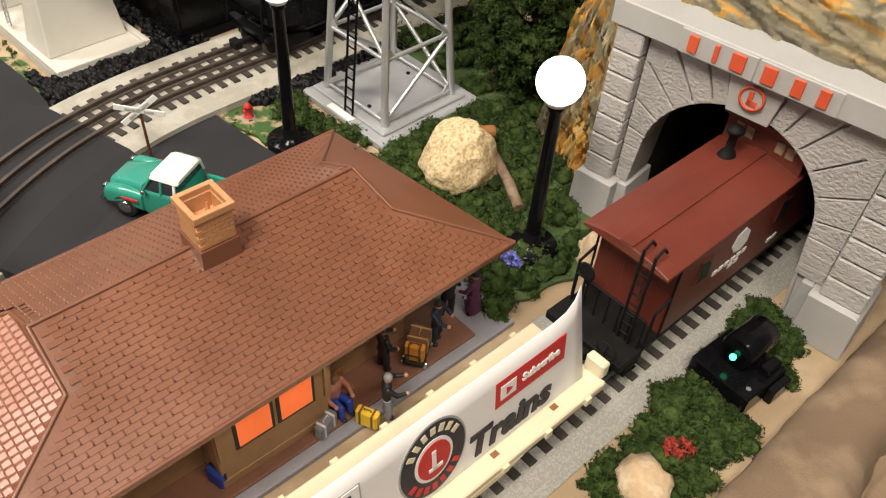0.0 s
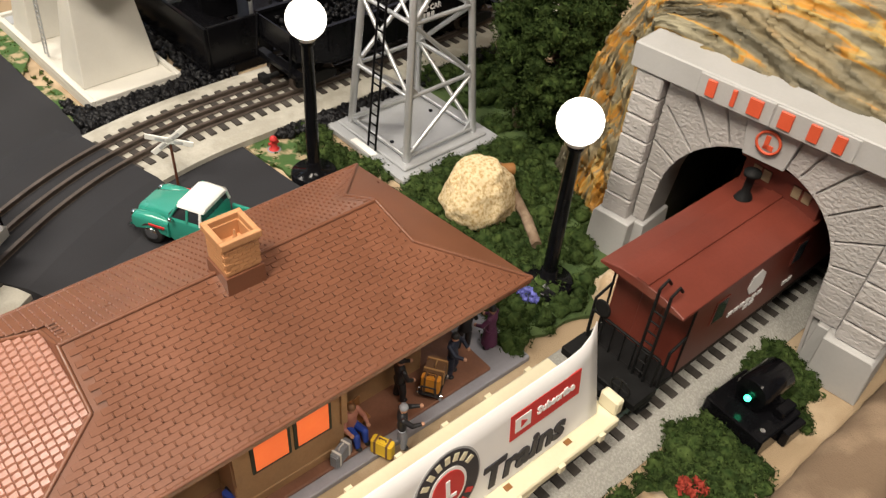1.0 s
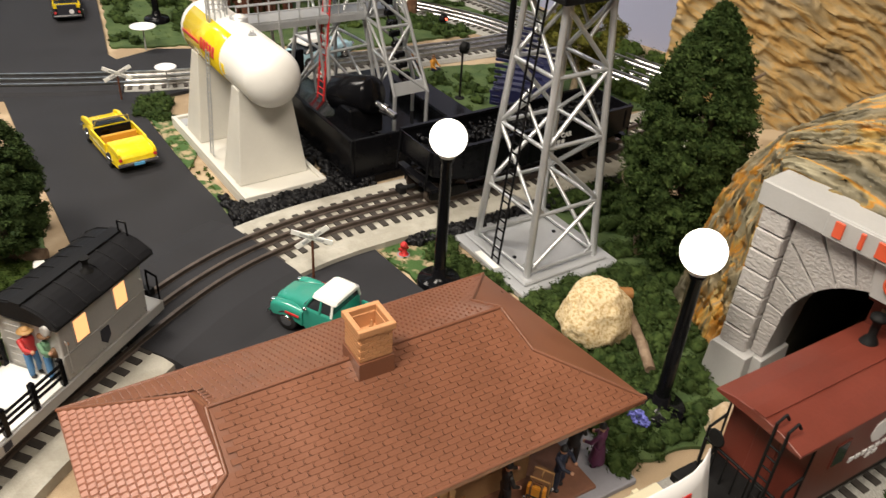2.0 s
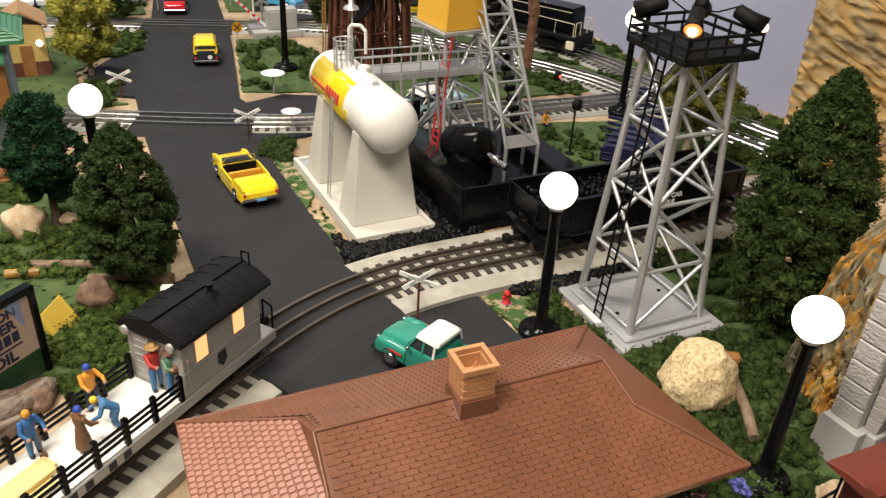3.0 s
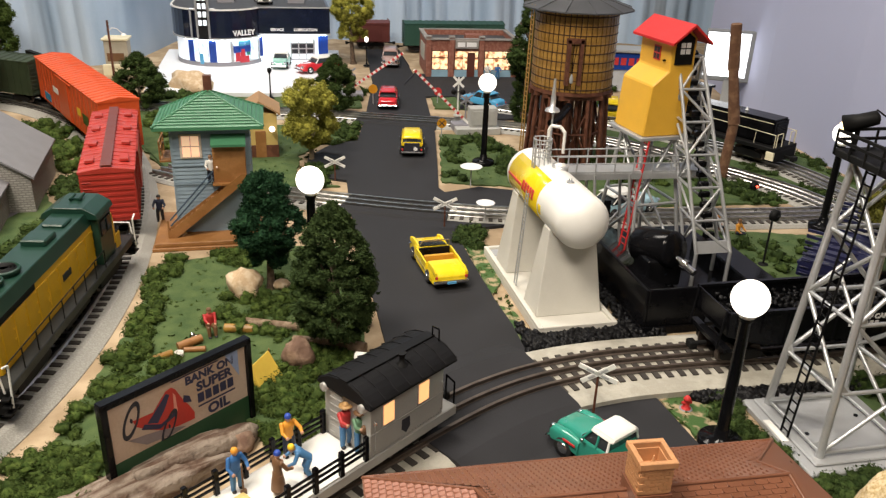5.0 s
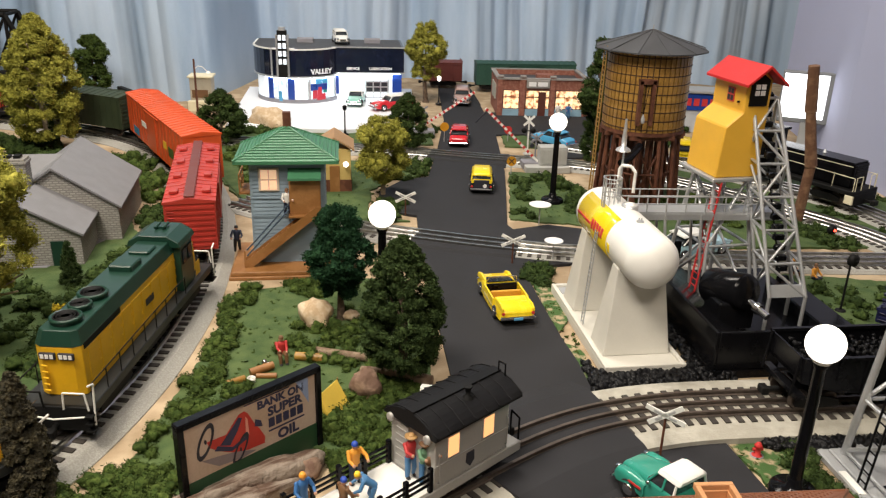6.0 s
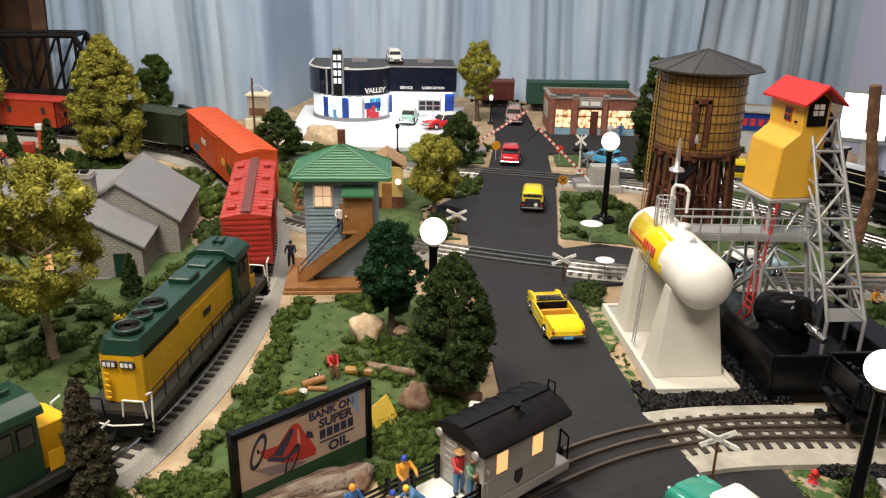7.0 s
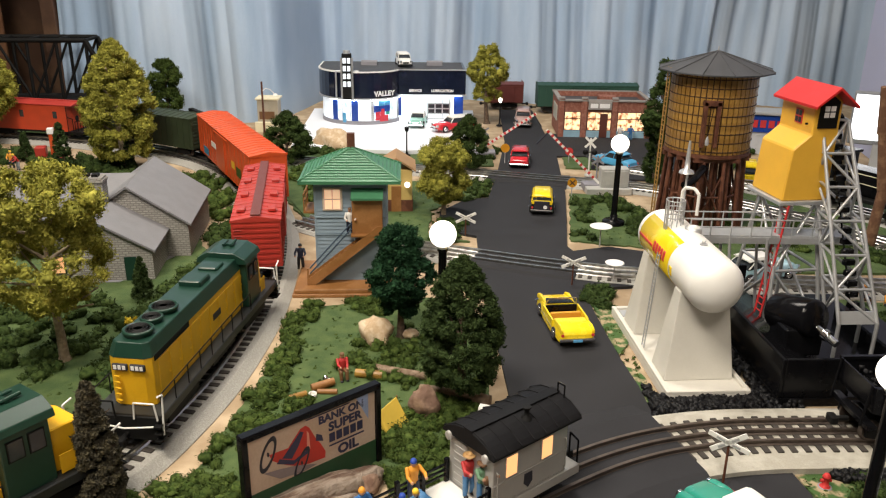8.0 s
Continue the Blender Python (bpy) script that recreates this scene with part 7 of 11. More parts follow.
    for a0, a1, mm in ((25, 155, CREAM), (205, 335, PRINTRED)):
        for k in range(7):
            a = math.radians(a0 + (a1 - a0) * (k + 0.5) / 7)
            x, y = 0.012 + 0.0152 * math.cos(a), 0.0275 + 0.0192 * math.sin(a)
            part("seal_mark", Geo().box(-0.0014, -0.0022, 0, 0.0014, 0.0022, 0.0012, sheet @ pose(x, y, 0, 0, 0, math.degrees(a) - 90)), mm, ban)
    part("seal_centre", Geo().prism([(0.012 + x * 0.56, 0.0275 + y * 0.56) for x, y in ring], 0, 0.0012, sheet), PAPER, ban)
    part("seal_core", Geo().prism([(0.012 + x * 0.48, 0.0275 + y * 0.48) for x, y in ring], 0, 0.0015, sheet), PRINTRED, ban)
    part("seal_stroke", Geo().box(0.0105, 0.021, 0, 0.0128, 0.034, 0.0018, sheet).box(0.0085, 0.021, 0, 0.0165, 0.0232, 0.0018, sheet), PAPER, ban)
    thumb = [(-0.0885, 0.014), (-0.0715, 0.012), (-0.0695, 0.026), (-0.073, 0.032), (-0.079, 0.0325), (-0.0795, 0.042), (-0.0835, 0.0425), (-0.0845, 0.032), (-0.0895, 0.026)]
    part("thumb_badge", Geo().prism(thumb, 0, 0.0006, sheet), PRINTYELLOW, ban)
    return c


flatcar()


ROOFBLACK = mat("roof_black", (0.009, 0.009, 0.01), 0.5, var=0.2, scale=60, bump=0.1, spec=0.12)
SILVERGREY = mat("cab_silver", (0.4, 0.39, 0.37), 0.38, metal=0.2, var=0.06, scale=50, bump=0.04)


def work_caboose():
    m = on_track(CURVE, (-0.0155, 0.4445), 0.16, 0.0163)
    c = thing("work_caboose", m, "grey work caboose with a black roof and a fenced open deck", "work caboose")
    h = 0.148
    part("deck", Geo().box(-h, -0.0285, 0.014, h, 0.0285, 0.0205), SILVERGREY, c, bevel=0.0006)
    part("white_deck", Geo().box(-h + 0.002, -0.027, 0.0205, 0.05, 0.027, 0.0214), WHITE, c, "white deck floor")
    part("side_sill", Geo().box(-h, -0.0295, 0.0125, h, -0.028, 0.0205).box(-h, 0.028, 0.0125, h, 0.0295, 0.0205), SILVERGREY, c, bevel=0.0004)
    for i, x in enumerate((-0.06, -0.048, -0.036, -0.018, -0.006)):
        part("lettering_bar", Geo().box(x, -0.0299, 0.0138, x + 0.006, -0.0294, 0.0192), PRINTBLACK, c)
    x0, x1, H = 0.052, 0.132, 0.073
    body = part("cab_body", Geo().box(x0, -0.028, 0.0205, x1, 0.028, H - 0.004), SILVERGREY, c, "silver-grey plastic cab", bevel=0.0006)
    sw = Matrix(((0, 1, 0, 0), (1, 0, 0, 0), (0, 0, 1, 0), (0, 0, 0, 1)))
    prof = [(0.0325 * math.sin(a), H - 0.0075 + 0.0105 * (math.cos(a) - math.cos(1.05)) / (1 - math.cos(1.05))) for a in [-1.05 + 2.1 * i / 12 for i in range(13)]]
    prof = [(x / math.sin(1.05), z) for x, z in prof]
    roof = part("roof", Geo().plate(prof + [(0.0325, H - 0.0095), (-0.0325, H - 0.0095)], x0 - 0.004, x1 + 0.011, m=sw), ROOFBLACK, c, "curved black roof", bevel=0.0004)
    top = max(z for _, z in prof)
    part("running_board", Geo().box(x0 - 0.004, -0.005, top - 0.0002, x1 + 0.011, 0.005, top + 0.0014), ROOFBLACK, roof)
    for i in range(8):
        x = x0 - 0.002 + i * 0.0132
        for s in (-1, 1):
            part("roof_rib", Geo().rod([(x, s * 0.004, top + 0.0002), (x, s * 0.018, top - 0.0022), (x, s * 0.0322, H - 0.0062)], 0.0007, 5), ROOFBLACK, roof)
    part("gable_fill", Geo().plate([(x * 0.86, z - 0.0012) for x, z in prof] + [(0.028, H - 0.01), (-0.028, H - 0.01)], x0 + 0.0004, x1 - 0.0004, m=sw), SILVERGREY, body)
    part("smoke_jack", Geo().lathe([(0.006, top - 0.004), (0.0045, top + 0.001), (0.0022, top + 0.002), (0.0022, top + 0.007), (0.0036, top + 0.0085), (0.0036, top + 0.0095)], 14, Matrix.Translation((x0 + 0.045, -0.014, -0.002))), BLACKMATT, roof)
    for s in (-1, 1):
        for x in (x0 + 0.018, x0 + 0.056):
            wd = part("window", Geo().box(x - 0.0068, s * 0.0281 - 0.0008, 0.042, x + 0.0068, s * 0.0281 + 0.0008, 0.0605), SILVERGREY, body)
            part("pane", Geo().box(x - 0.0055, s * 0.0287 - 0.0006, 0.0432, x + 0.0055, s * 0.0287 + 0.0006, 0.0595), WARMGLOW, wd, "lit window")
        part("emblem", Geo().plate([(x0 + 0.033, 0.037), (x0 + 0.041, 0.037), (x0 + 0.0415, 0.029), (x0 + 0.037, 0.0245), (x0 + 0.0325, 0.029)], s * 0.0283 - 0.0004, s * 0.0283 + 0.0004), PRINTBLACK, body)
        part("lamp_housing", Geo().lathe([(0.0028, 0), (0.0035, 0.002), (0.0035, 0.006), (0.002, 0.006)], 14, pose(x0, s * 0.023, 0.063, 0, -90, 0)), SILVERGREY, body)
    for s in (-1, 1):
        part("belt_strip", Geo().box(x0, s * 0.0282 - 0.0005, 0.0635, x1, s * 0.0282 + 0.0005, 0.0648).box(x0, s * 0.0282 - 0.0005, 0.0395, x1, s * 0.0282 + 0.0005, 0.0402), SILVERGREY, body)
        rivets = Geo()
        for k in range(26):
            x = x0 + 0.002 + k * 0.00305
            for z in (0.0232, 0.0642):
                rivets.box(x - 0.0004, s * 0.0287 - 0.0004, z - 0.0004, x + 0.0004, s * 0.0287 + 0.0004, z + 0.0004)
        tagged(part("rivets", rivets, SILVERGREY, body), kind="stuff")
        for x in (x0 + 0.003, x1 - 0.003):
            part("grab_rail", Geo().rod([(x, s * 0.0285, 0.026), (x, s * 0.0302, 0.027), (x, s * 0.0302, 0.05), (x, s * 0.0285, 0.051)], 0.0005, 5), SILVERGREY, body)
    part("end_door", Geo().box(x0 - 0.001, 0.004, 0.021, x0 + 0.0005, 0.022, 0.06), SILVERGREY, body, bevel=0.0004)
    for i in range(6):
        part("door_louvre", Geo().box(x0 - 0.0016, 0.006, 0.024 + i * 0.006, x0 - 0.0008, 0.02, 0.0255 + i * 0.006), SILVERGREY, body)
    for s in (-1, 1):
        fence = part("fence", Geo().box(-h + 0.004, s * 0.0268 - 0.0008, 0.031, x0 - 0.002, s * 0.0268 + 0.0008, 0.0325), BLACK, c, "black deck fence")
        part("fence_rail", Geo().box(-h + 0.004, s * 0.0268 - 0.0008, 0.0265, x0 - 0.002, s * 0.0268 + 0.0008, 0.028), BLACK, fence)
        part("fence_rail", Geo().box(-h + 0.004, s * 0.0268 - 0.0008, 0.0355, x0 - 0.002, s * 0.0268 + 0.0008, 0.037), BLACK, fence)
        for i in range(9):
            x = -h + 0.006 + i * 0.0238
            part("post", Geo().box(x - 0.0019, s * 0.0268 - 0.0019, 0.0205, x + 0.0019, s * 0.0268 + 0.0019, 0.041), BLACK, fence, bevel=0.0004)
    part("end_fence", Geo().box(-h + 0.003, -0.0268, 0.031, -h + 0.005, 0.0268, 0.0325).box(-h + 0.003, -0.0268, 0.036, -h + 0.005, 0.0268, 0.0375), BLACK, c)
    part("end_rail", Geo().rod([(h, -0.026, 0.0205), (h, -0.026, 0.04), (h, -0.016, 0.043), (h, -0.016, 0.0205)], 0.0009, 6).rod([(h, 0.026, 0.0205), (h, 0.026, 0.04), (h, 0.016, 0.043), (h, 0.016, 0.0205)], 0.0009, 6), BLACK, c)
    part("roof_grab", Geo().rod([(x1 + 0.009, -0.012, top - 0.003), (x1 + 0.009, -0.012, top + 0.009), (x1 + 0.009, -0.004, top + 0.009), (x1 + 0.009, -0.004, top - 0.001)], 0.0008, 5), BLACK, roof)
    part("planks", Geo().box(-0.135, -0.018, 0.0215, -0.045, -0.004, 0.025).box(-0.128, -0.003, 0.0215, -0.035, 0.011, 0.0245).box(-0.12, -0.011, 0.025, -0.04, 0.003, 0.0285), mat("fresh_timber", (0.72, 0.55, 0.22), 0.6, var=0.1, scale=80, bump=0.2), c, "stack of fresh yellow planks", bevel=0.0005)
    for e in (-1, 1):
        bogie(c, e * 0.1)
        coupler(c, e * h, e)
    c.scale = (0.93, 0.82, 0.97)
    return c


WORK = work_caboose()

# ---- coal hopper on the curved track ----


def hopper():
    c = thing("coal_hopper", on_track(CURVE, (0.465, 0.607), 0.16, 0.0163), "black open coal car with small white lettering bars", "freight car")
    h = 0.118
    out = part("body", Geo().plate([(-h, 0.034), (-h * 0.68, 0.022), (h * 0.68, 0.022), (h, 0.034), (h, 0.037), (-h, 0.037)], -0.0275, 0.0275), BLACK, c)
    for x0, y0, x1, y1 in ((-h, -0.029, h, -0.0275), (-h, 0.0275, h, 0.029), (-h, -0.0275, -h + 0.0015, 0.0275), (h - 0.0015, -0.0275, h, 0.0275)):
        if x1 - x0 > 0.1:
            part("side_wall", Geo().plate([(x0, 0.033), (x0 * 0.68, 0.0215), (x1 * 0.68, 0.0215), (x1, 0.033), (x1, 0.0545), (x0, 0.0545)], y0, y1), BLACK, c)
        else:
            part("side_wall", Geo().box(x0, y0, 0.033, x1, y1, 0.0545), BLACK, c)
    for s in (-1, 1):
        for i in range(10):
            x = -h + 0.008 + i * 0.0245
            part("side_rib", Geo().box(x - 0.001, s * 0.029 - 0.0012, 0.034 if abs(x) > 0.08 else 0.022, x + 0.001, s * 0.029 + 0.0012, 0.0545), BLACK, out)
        part("top_sill", Geo().box(-h, s * 0.0282 - 0.0018, 0.053, h, s * 0.0282 + 0.0018, 0.056), BLACK, out)
        if s < 0:
            text("DUMP CAR", 0.0068, PAPER, pose(0.021, -0.0306, 0.043, 90, 0, 0), out, 0.0002)
        for z, w in ((0.043, 0.04), (0.0345, 0.032)):
            for k in range(6 if s > 0 or z < 0.04 else 0):
                part("lettering_bar", Geo().box(0.0 + k * w / 6, s * 0.0302 - 0.0003, z, 0.0 + k * w / 6 + w / 9, s * 0.0302 + 0.0003, z + 0.0042), PAPER, out)
    for e in (-1, 1):
        bogie(c, e * 0.095)
        coupler(c, e * h, e)
        part("end_sill", Geo().box(e * h - 0.002, -0.03, 0.0165, e * h + 0.006, 0.03, 0.0215), BLACK, c, bevel=0.0006)
        for y in (-0.024, 0.024):
            part("end_post", Geo().rod([(e * (h + 0.005), y, 0.019), (e * (h + 0.001), y, 0.056)], 0.0012, 6), BLACK, c)
        part("grab_iron", Geo().rod([(e * (h + 0.006), -0.026, 0.034), (e * (h + 0.006), -0.012, 0.034)], 0.0007, 5), BLACK, c)
    rng = np.random.default_rng(8)
    n = 700
    part("coal_load", coal_pile([(rng.uniform(-h + 0.006, h - 0.006), rng.uniform(-0.025, 0.025), rng.uniform(0.04, 0.049)) for _ in range(n)], 0.0032, 9), COAL, c, "heap of grey-black coal lumps")
    return c


def coal_pile(places, size, seed):
    rng = np.random.default_rng(seed)
    base = np.array([(-1, -1, -1), (1, -1, -1), (1, 1, -1), (-1, 1, -1), (-1, -1, 1), (1, -1, 1), (1, 1, 1), (-1, 1, 1)], float)
    quads = np.array([(0, 3, 2, 1), (4, 5, 6, 7), (0, 1, 5, 4), (1, 2, 6, 5), (2, 3, 7, 6), (3, 0, 4, 7)])
    V, F = [], []
    for k, p in enumerate(places):
        q = Euler(rng.uniform(0, 6, 3)).to_matrix()
        v = base * rng.uniform(0.25, 0.75, (8, 3)) * size * rng.uniform(0.6, 1.25)
        V.append(v @ np.array(q).T + np.array(p))
        F.append(quads + 8 * k)
    return np_mesh("coal", np.concatenate(V), np.concatenate(F), COAL)


hopper()
lumps = []
rng = random.Random(3)
for poly, n in (([(0.196, 0.632), (0.30, 0.648), (0.30, 0.668), (0.21, 0.664), (0.196, 0.69)], 560), ([(0.295, 0.645), (0.34, 0.65), (0.335, 0.9), (0.30, 0.9)], 520), ([(0.315, 0.541), (0.35, 0.536), (0.39, 0.538), (0.40, 0.55), (0.32, 0.549)], 300), ([(0.39, 0.538), (0.7, 0.553), (0.7, 0.566), (0.39, 0.55)], 420), ([(0.2, 0.64), (0.29, 0.652), (0.29, 0.66), (0.2, 0.655)], 160)):
    for x, y in scatter(poly, n, n):
        lumps.append((x, y, 0.002 + rng.random() * 0.005))
solo("coal_ballast", coal_pile(lumps, 0.0048, 4), COAL, Matrix(), "loose black coal lumps along the track", "coal", kind="stuff")

# ---- signal cabin (two storeys, green hipped roof) ----


def siding(g, x0, x1, y, z0, z1, step=0.0042, flip=1, along="x"):
    k = int((z1 - z0) / step)
    for i in range(k):
        a, b = z0 + i * (z1 - z0) / k, z0 + (i + 1) * (z1 - z0) / k
        d = 0.0009 * flip
        if along == "x":
            g.add([(x0, y + d, a), (x1, y + d, a), (x1, y, b), (x0, y, b), (x0, y, a), (x1, y, a)], [(0, 1, 2, 3), (4, 5, 1, 0)])
        else:
            g.add([(y + d, x0, a), (y + d, x1, a), (y, x1, b), (y, x0, b), (y, x0, a), (y, x1, a)], [(0, 1, 2, 3), (4, 5, 1, 0)])
    return g


def signal_cabin():
    t = thing("signal_cabin", pose(-0.1185, 0.967, 0, 0, 0, 3.0), "blue-grey clapboard signal cabin with a green roof and brown stairs", "signal cabin")
    part("base", Geo().box(-0.062, -0.066, 0, 0.045, 0.042, 0.004).box(-0.06, -0.063, 0.004, 0.043, 0.04, 0.0085), WOODBROWN, t, bevel=0.0006)
    part("core", Geo().box(-0.0375, -0.0295, 0.008, 0.0375, 0.0325, 0.1255), BLUEGREY, t)
    part("front_siding", siding(Geo(), -0.0375, 0.0375, -0.0296, 0.0085, 0.12, flip=-1), BLUEGREY, t)
    part("side_siding", siding(Geo(), -0.0295, 0.0325, -0.0376, 0.0085, 0.12, flip=-1, along="y"), BLUEGREY, t)
    part("side_siding", siding(Geo(), -0.0295, 0.0325, 0.0376, 0.0085, 0.12, along="y"), BLUEGREY, t)
    for x in (-0.0385, 0.0365):
        part("corner_board", Geo().box(x, -0.0308, 0.0085, x + 0.002, -0.0288, 0.1255), BLUEGREY, t)
    for z in (0.062, 0.082):
        part("belt_course", Geo().box(-0.0385, -0.0313, z, 0.0375, -0.0295, z + 0.0016), BLUEGREY, t)
    ex, ey, ze, za = 0.053, 0.046, 0.1265, 0.155
    c = [(-ex, -ey + 0.002, ze), (ex, -ey + 0.002, ze), (ex, ey + 0.002, ze), (-ex, ey + 0.002, ze)]
    roof = part("roof", Geo().add(c + [(0, 0.002, za)] + [(x, y, ze - 0.0035) for x, y, z in c], [(0, 1, 4), (1, 2, 4), (2, 3, 4), (3, 0, 4), (5, 6, 1, 0), (6, 7, 2, 1), (7, 8, 3, 2), (8, 5, 0, 3), (8, 7, 6, 5)]), ROOFGREEN, t, "green hipped roof with batten courses")
    for a, b in ((0, 1), (1, 2), (2, 3), (3, 0)):
        A, B, P = Vector(c[a]), Vector(c[b]), Vector((0, 0.002, za))
        n = (B - A).cross(P - A).normalized() * 0.0005
        for k in range(1, 13):
            u = k / 13
            part("batten", Geo().cyl(A.lerp(P, u) + n, B.lerp(P, u) + n, 0.0007, 0.0007, 4), ROOFGREEN, roof)
        part("hip", Geo().cyl(A, P, 0.0014, 0.0014, 6), ROOFGREEN, roof)
    wd = part("window", Geo().box(-0.0295, -0.0318, 0.0905, -0.0085, -0.0296, 0.1165), mat("trim_cream", (0.6, 0.5, 0.4), 0.6), t, "cream sash window", bevel=0.0006)
    for x in (-0.027, -0.0185):
        for z in (0.0925, 0.1042):
            part("pane", Geo().box(x, -0.0322, z, x + 0.0075, -0.0316, z + 0.0102), mat("pane_peach", (1.0, 0.62, 0.4), 0.4, emit=0.5), wd)
    part("door_panel", Geo().box(0.0015, -0.0395, 0.0655, 0.0335, -0.029, 0.107), WOODBROWN, t, "brown boarded stair landing", bevel=0.0006)
    part("awning", Geo().plate([(-0.0475, 0.1085), (-0.029, 0.1165), (-0.029, 0.114), (-0.0475, 0.106)], 0.001, 0.0345, m=Matrix(((0, 1, 0, 0), (1, 0, 0, 0), (0, 0, 1, 0), (0, 0, 0, 1)))), ROOFGREEN, t)
    st = part("stair_stringer", Geo().plate([(-0.0475, 0.0085), (-0.039, 0.0085), (0.0335, 0.069), (0.0335, 0.0765), (0.0285, 0.0765), (-0.0475, 0.0145)], -0.0472, -0.0462), WOODBROWN, t, "brown wooden stair")
    part("stair_stringer", Geo().plate([(-0.0475, 0.0085), (-0.039, 0.0085), (0.0335, 0.069), (0.0335, 0.0765), (0.0285, 0.0765), (-0.0475, 0.0145)], -0.0322, -0.0312), WOODBROWN, t)
    for i in range(14):
        x, z = -0.0455 + i * 0.0053, 0.0125 + i * 0.00445
        part("tread", Geo().box(x, -0.0468, z, x + 0.0058, -0.0316, z + 0.0012).box(x, -0.0468, z - 0.0034, x + 0.0008, -0.0316, z), WOODBROWN, st)
    part("landing", Geo().box(0.0005, -0.0475, 0.0645, 0.035, -0.0295, 0.0662), WOODBROWN, t)
    part("stair_rail", Geo().rod([(-0.044, -0.0468, 0.022), (0.001, -0.0468, 0.074)], 0.0009, 6).rod([(-0.044, -0.0468, 0.0285), (0.001, -0.0468, 0.0805)], 0.0009, 6), mat("rail_blue", (0.05, 0.08, 0.12), 0.5), t)
    part("post", Geo().rod([(-0.0465, -0.0468, 0.0085), (-0.0465, -0.0468, 0.028)], 0.001, 6), WOODBROWN, t)
    bal = part("balcony", Geo().box(-0.052, -0.012, 0.082, -0.0385, 0.03, 0.084), WOODBROWN, t, "brown wooden balcony")
    for y in (-0.011, 0.009, 0.028):
        part("balcony_post", Geo().box(-0.052, y, 0.084, -0.0505, y + 0.0015, 0.104), WOODBROWN, bal)
    for z in (0.094, 0.1025):
        part("balcony_rail", Geo().box(-0.052, -0.012, z, -0.0505, 0.03, z + 0.0018), WOODBROWN, bal)
    part("chimney", Geo().box(-0.004, 0.0, 0.148, 0.004, 0.008, 0.17), WOODRED, t)
    return t


def trackside_hut():
    t = thing("trackside_hut", pose(-0.075, 1.283, 0, 0, 0, 3), "small tan trackside hut with a red lower band", "hut")
    part("wall", Geo().box(-0.03, -0.03, 0.0, 0.022, 0.03, 0.072), mat("hut_tan", (0.5, 0.36, 0.12), 0.6, var=0.08), t, bevel=0.0006)
    part("lower_band", Geo().box(-0.031, -0.031, 0.0, 0.023, 0.031, 0.022), WOODRED, t, "dull red lower band", bevel=0.0004)
    part("roof", Geo().plate([(-0.036, 0.07), (-0.004, 0.09), (0.028, 0.07), (0.028, 0.073), (-0.004, 0.093), (-0.036, 0.073)], -0.036, 0.036), WALLTAN, t, "tan roof")
    part("door", Geo().box(-0.012, -0.0318, 0.0, 0.004, -0.0295, 0.045), WOODBROWN, t, bevel=0.0004)
    lamp = part("wall_lamp", Geo().cyl((0.014, -0.03, 0.05), (0.014, -0.036, 0.05), 0.0012, 0.0012, 8), BLACK, t)
    part("lamp_globe", Geo().ball((0.014, -0.04, 0.05), 0.0045, 14), GLOBE, lamp, "small glowing white globe")
    return t


trackside_hut()
CABIN = signal_cabin()
CABIN.scale = (1.16, 1.0, 1.12)
CABIN.location.x += 0.003

# ---- billboard ----


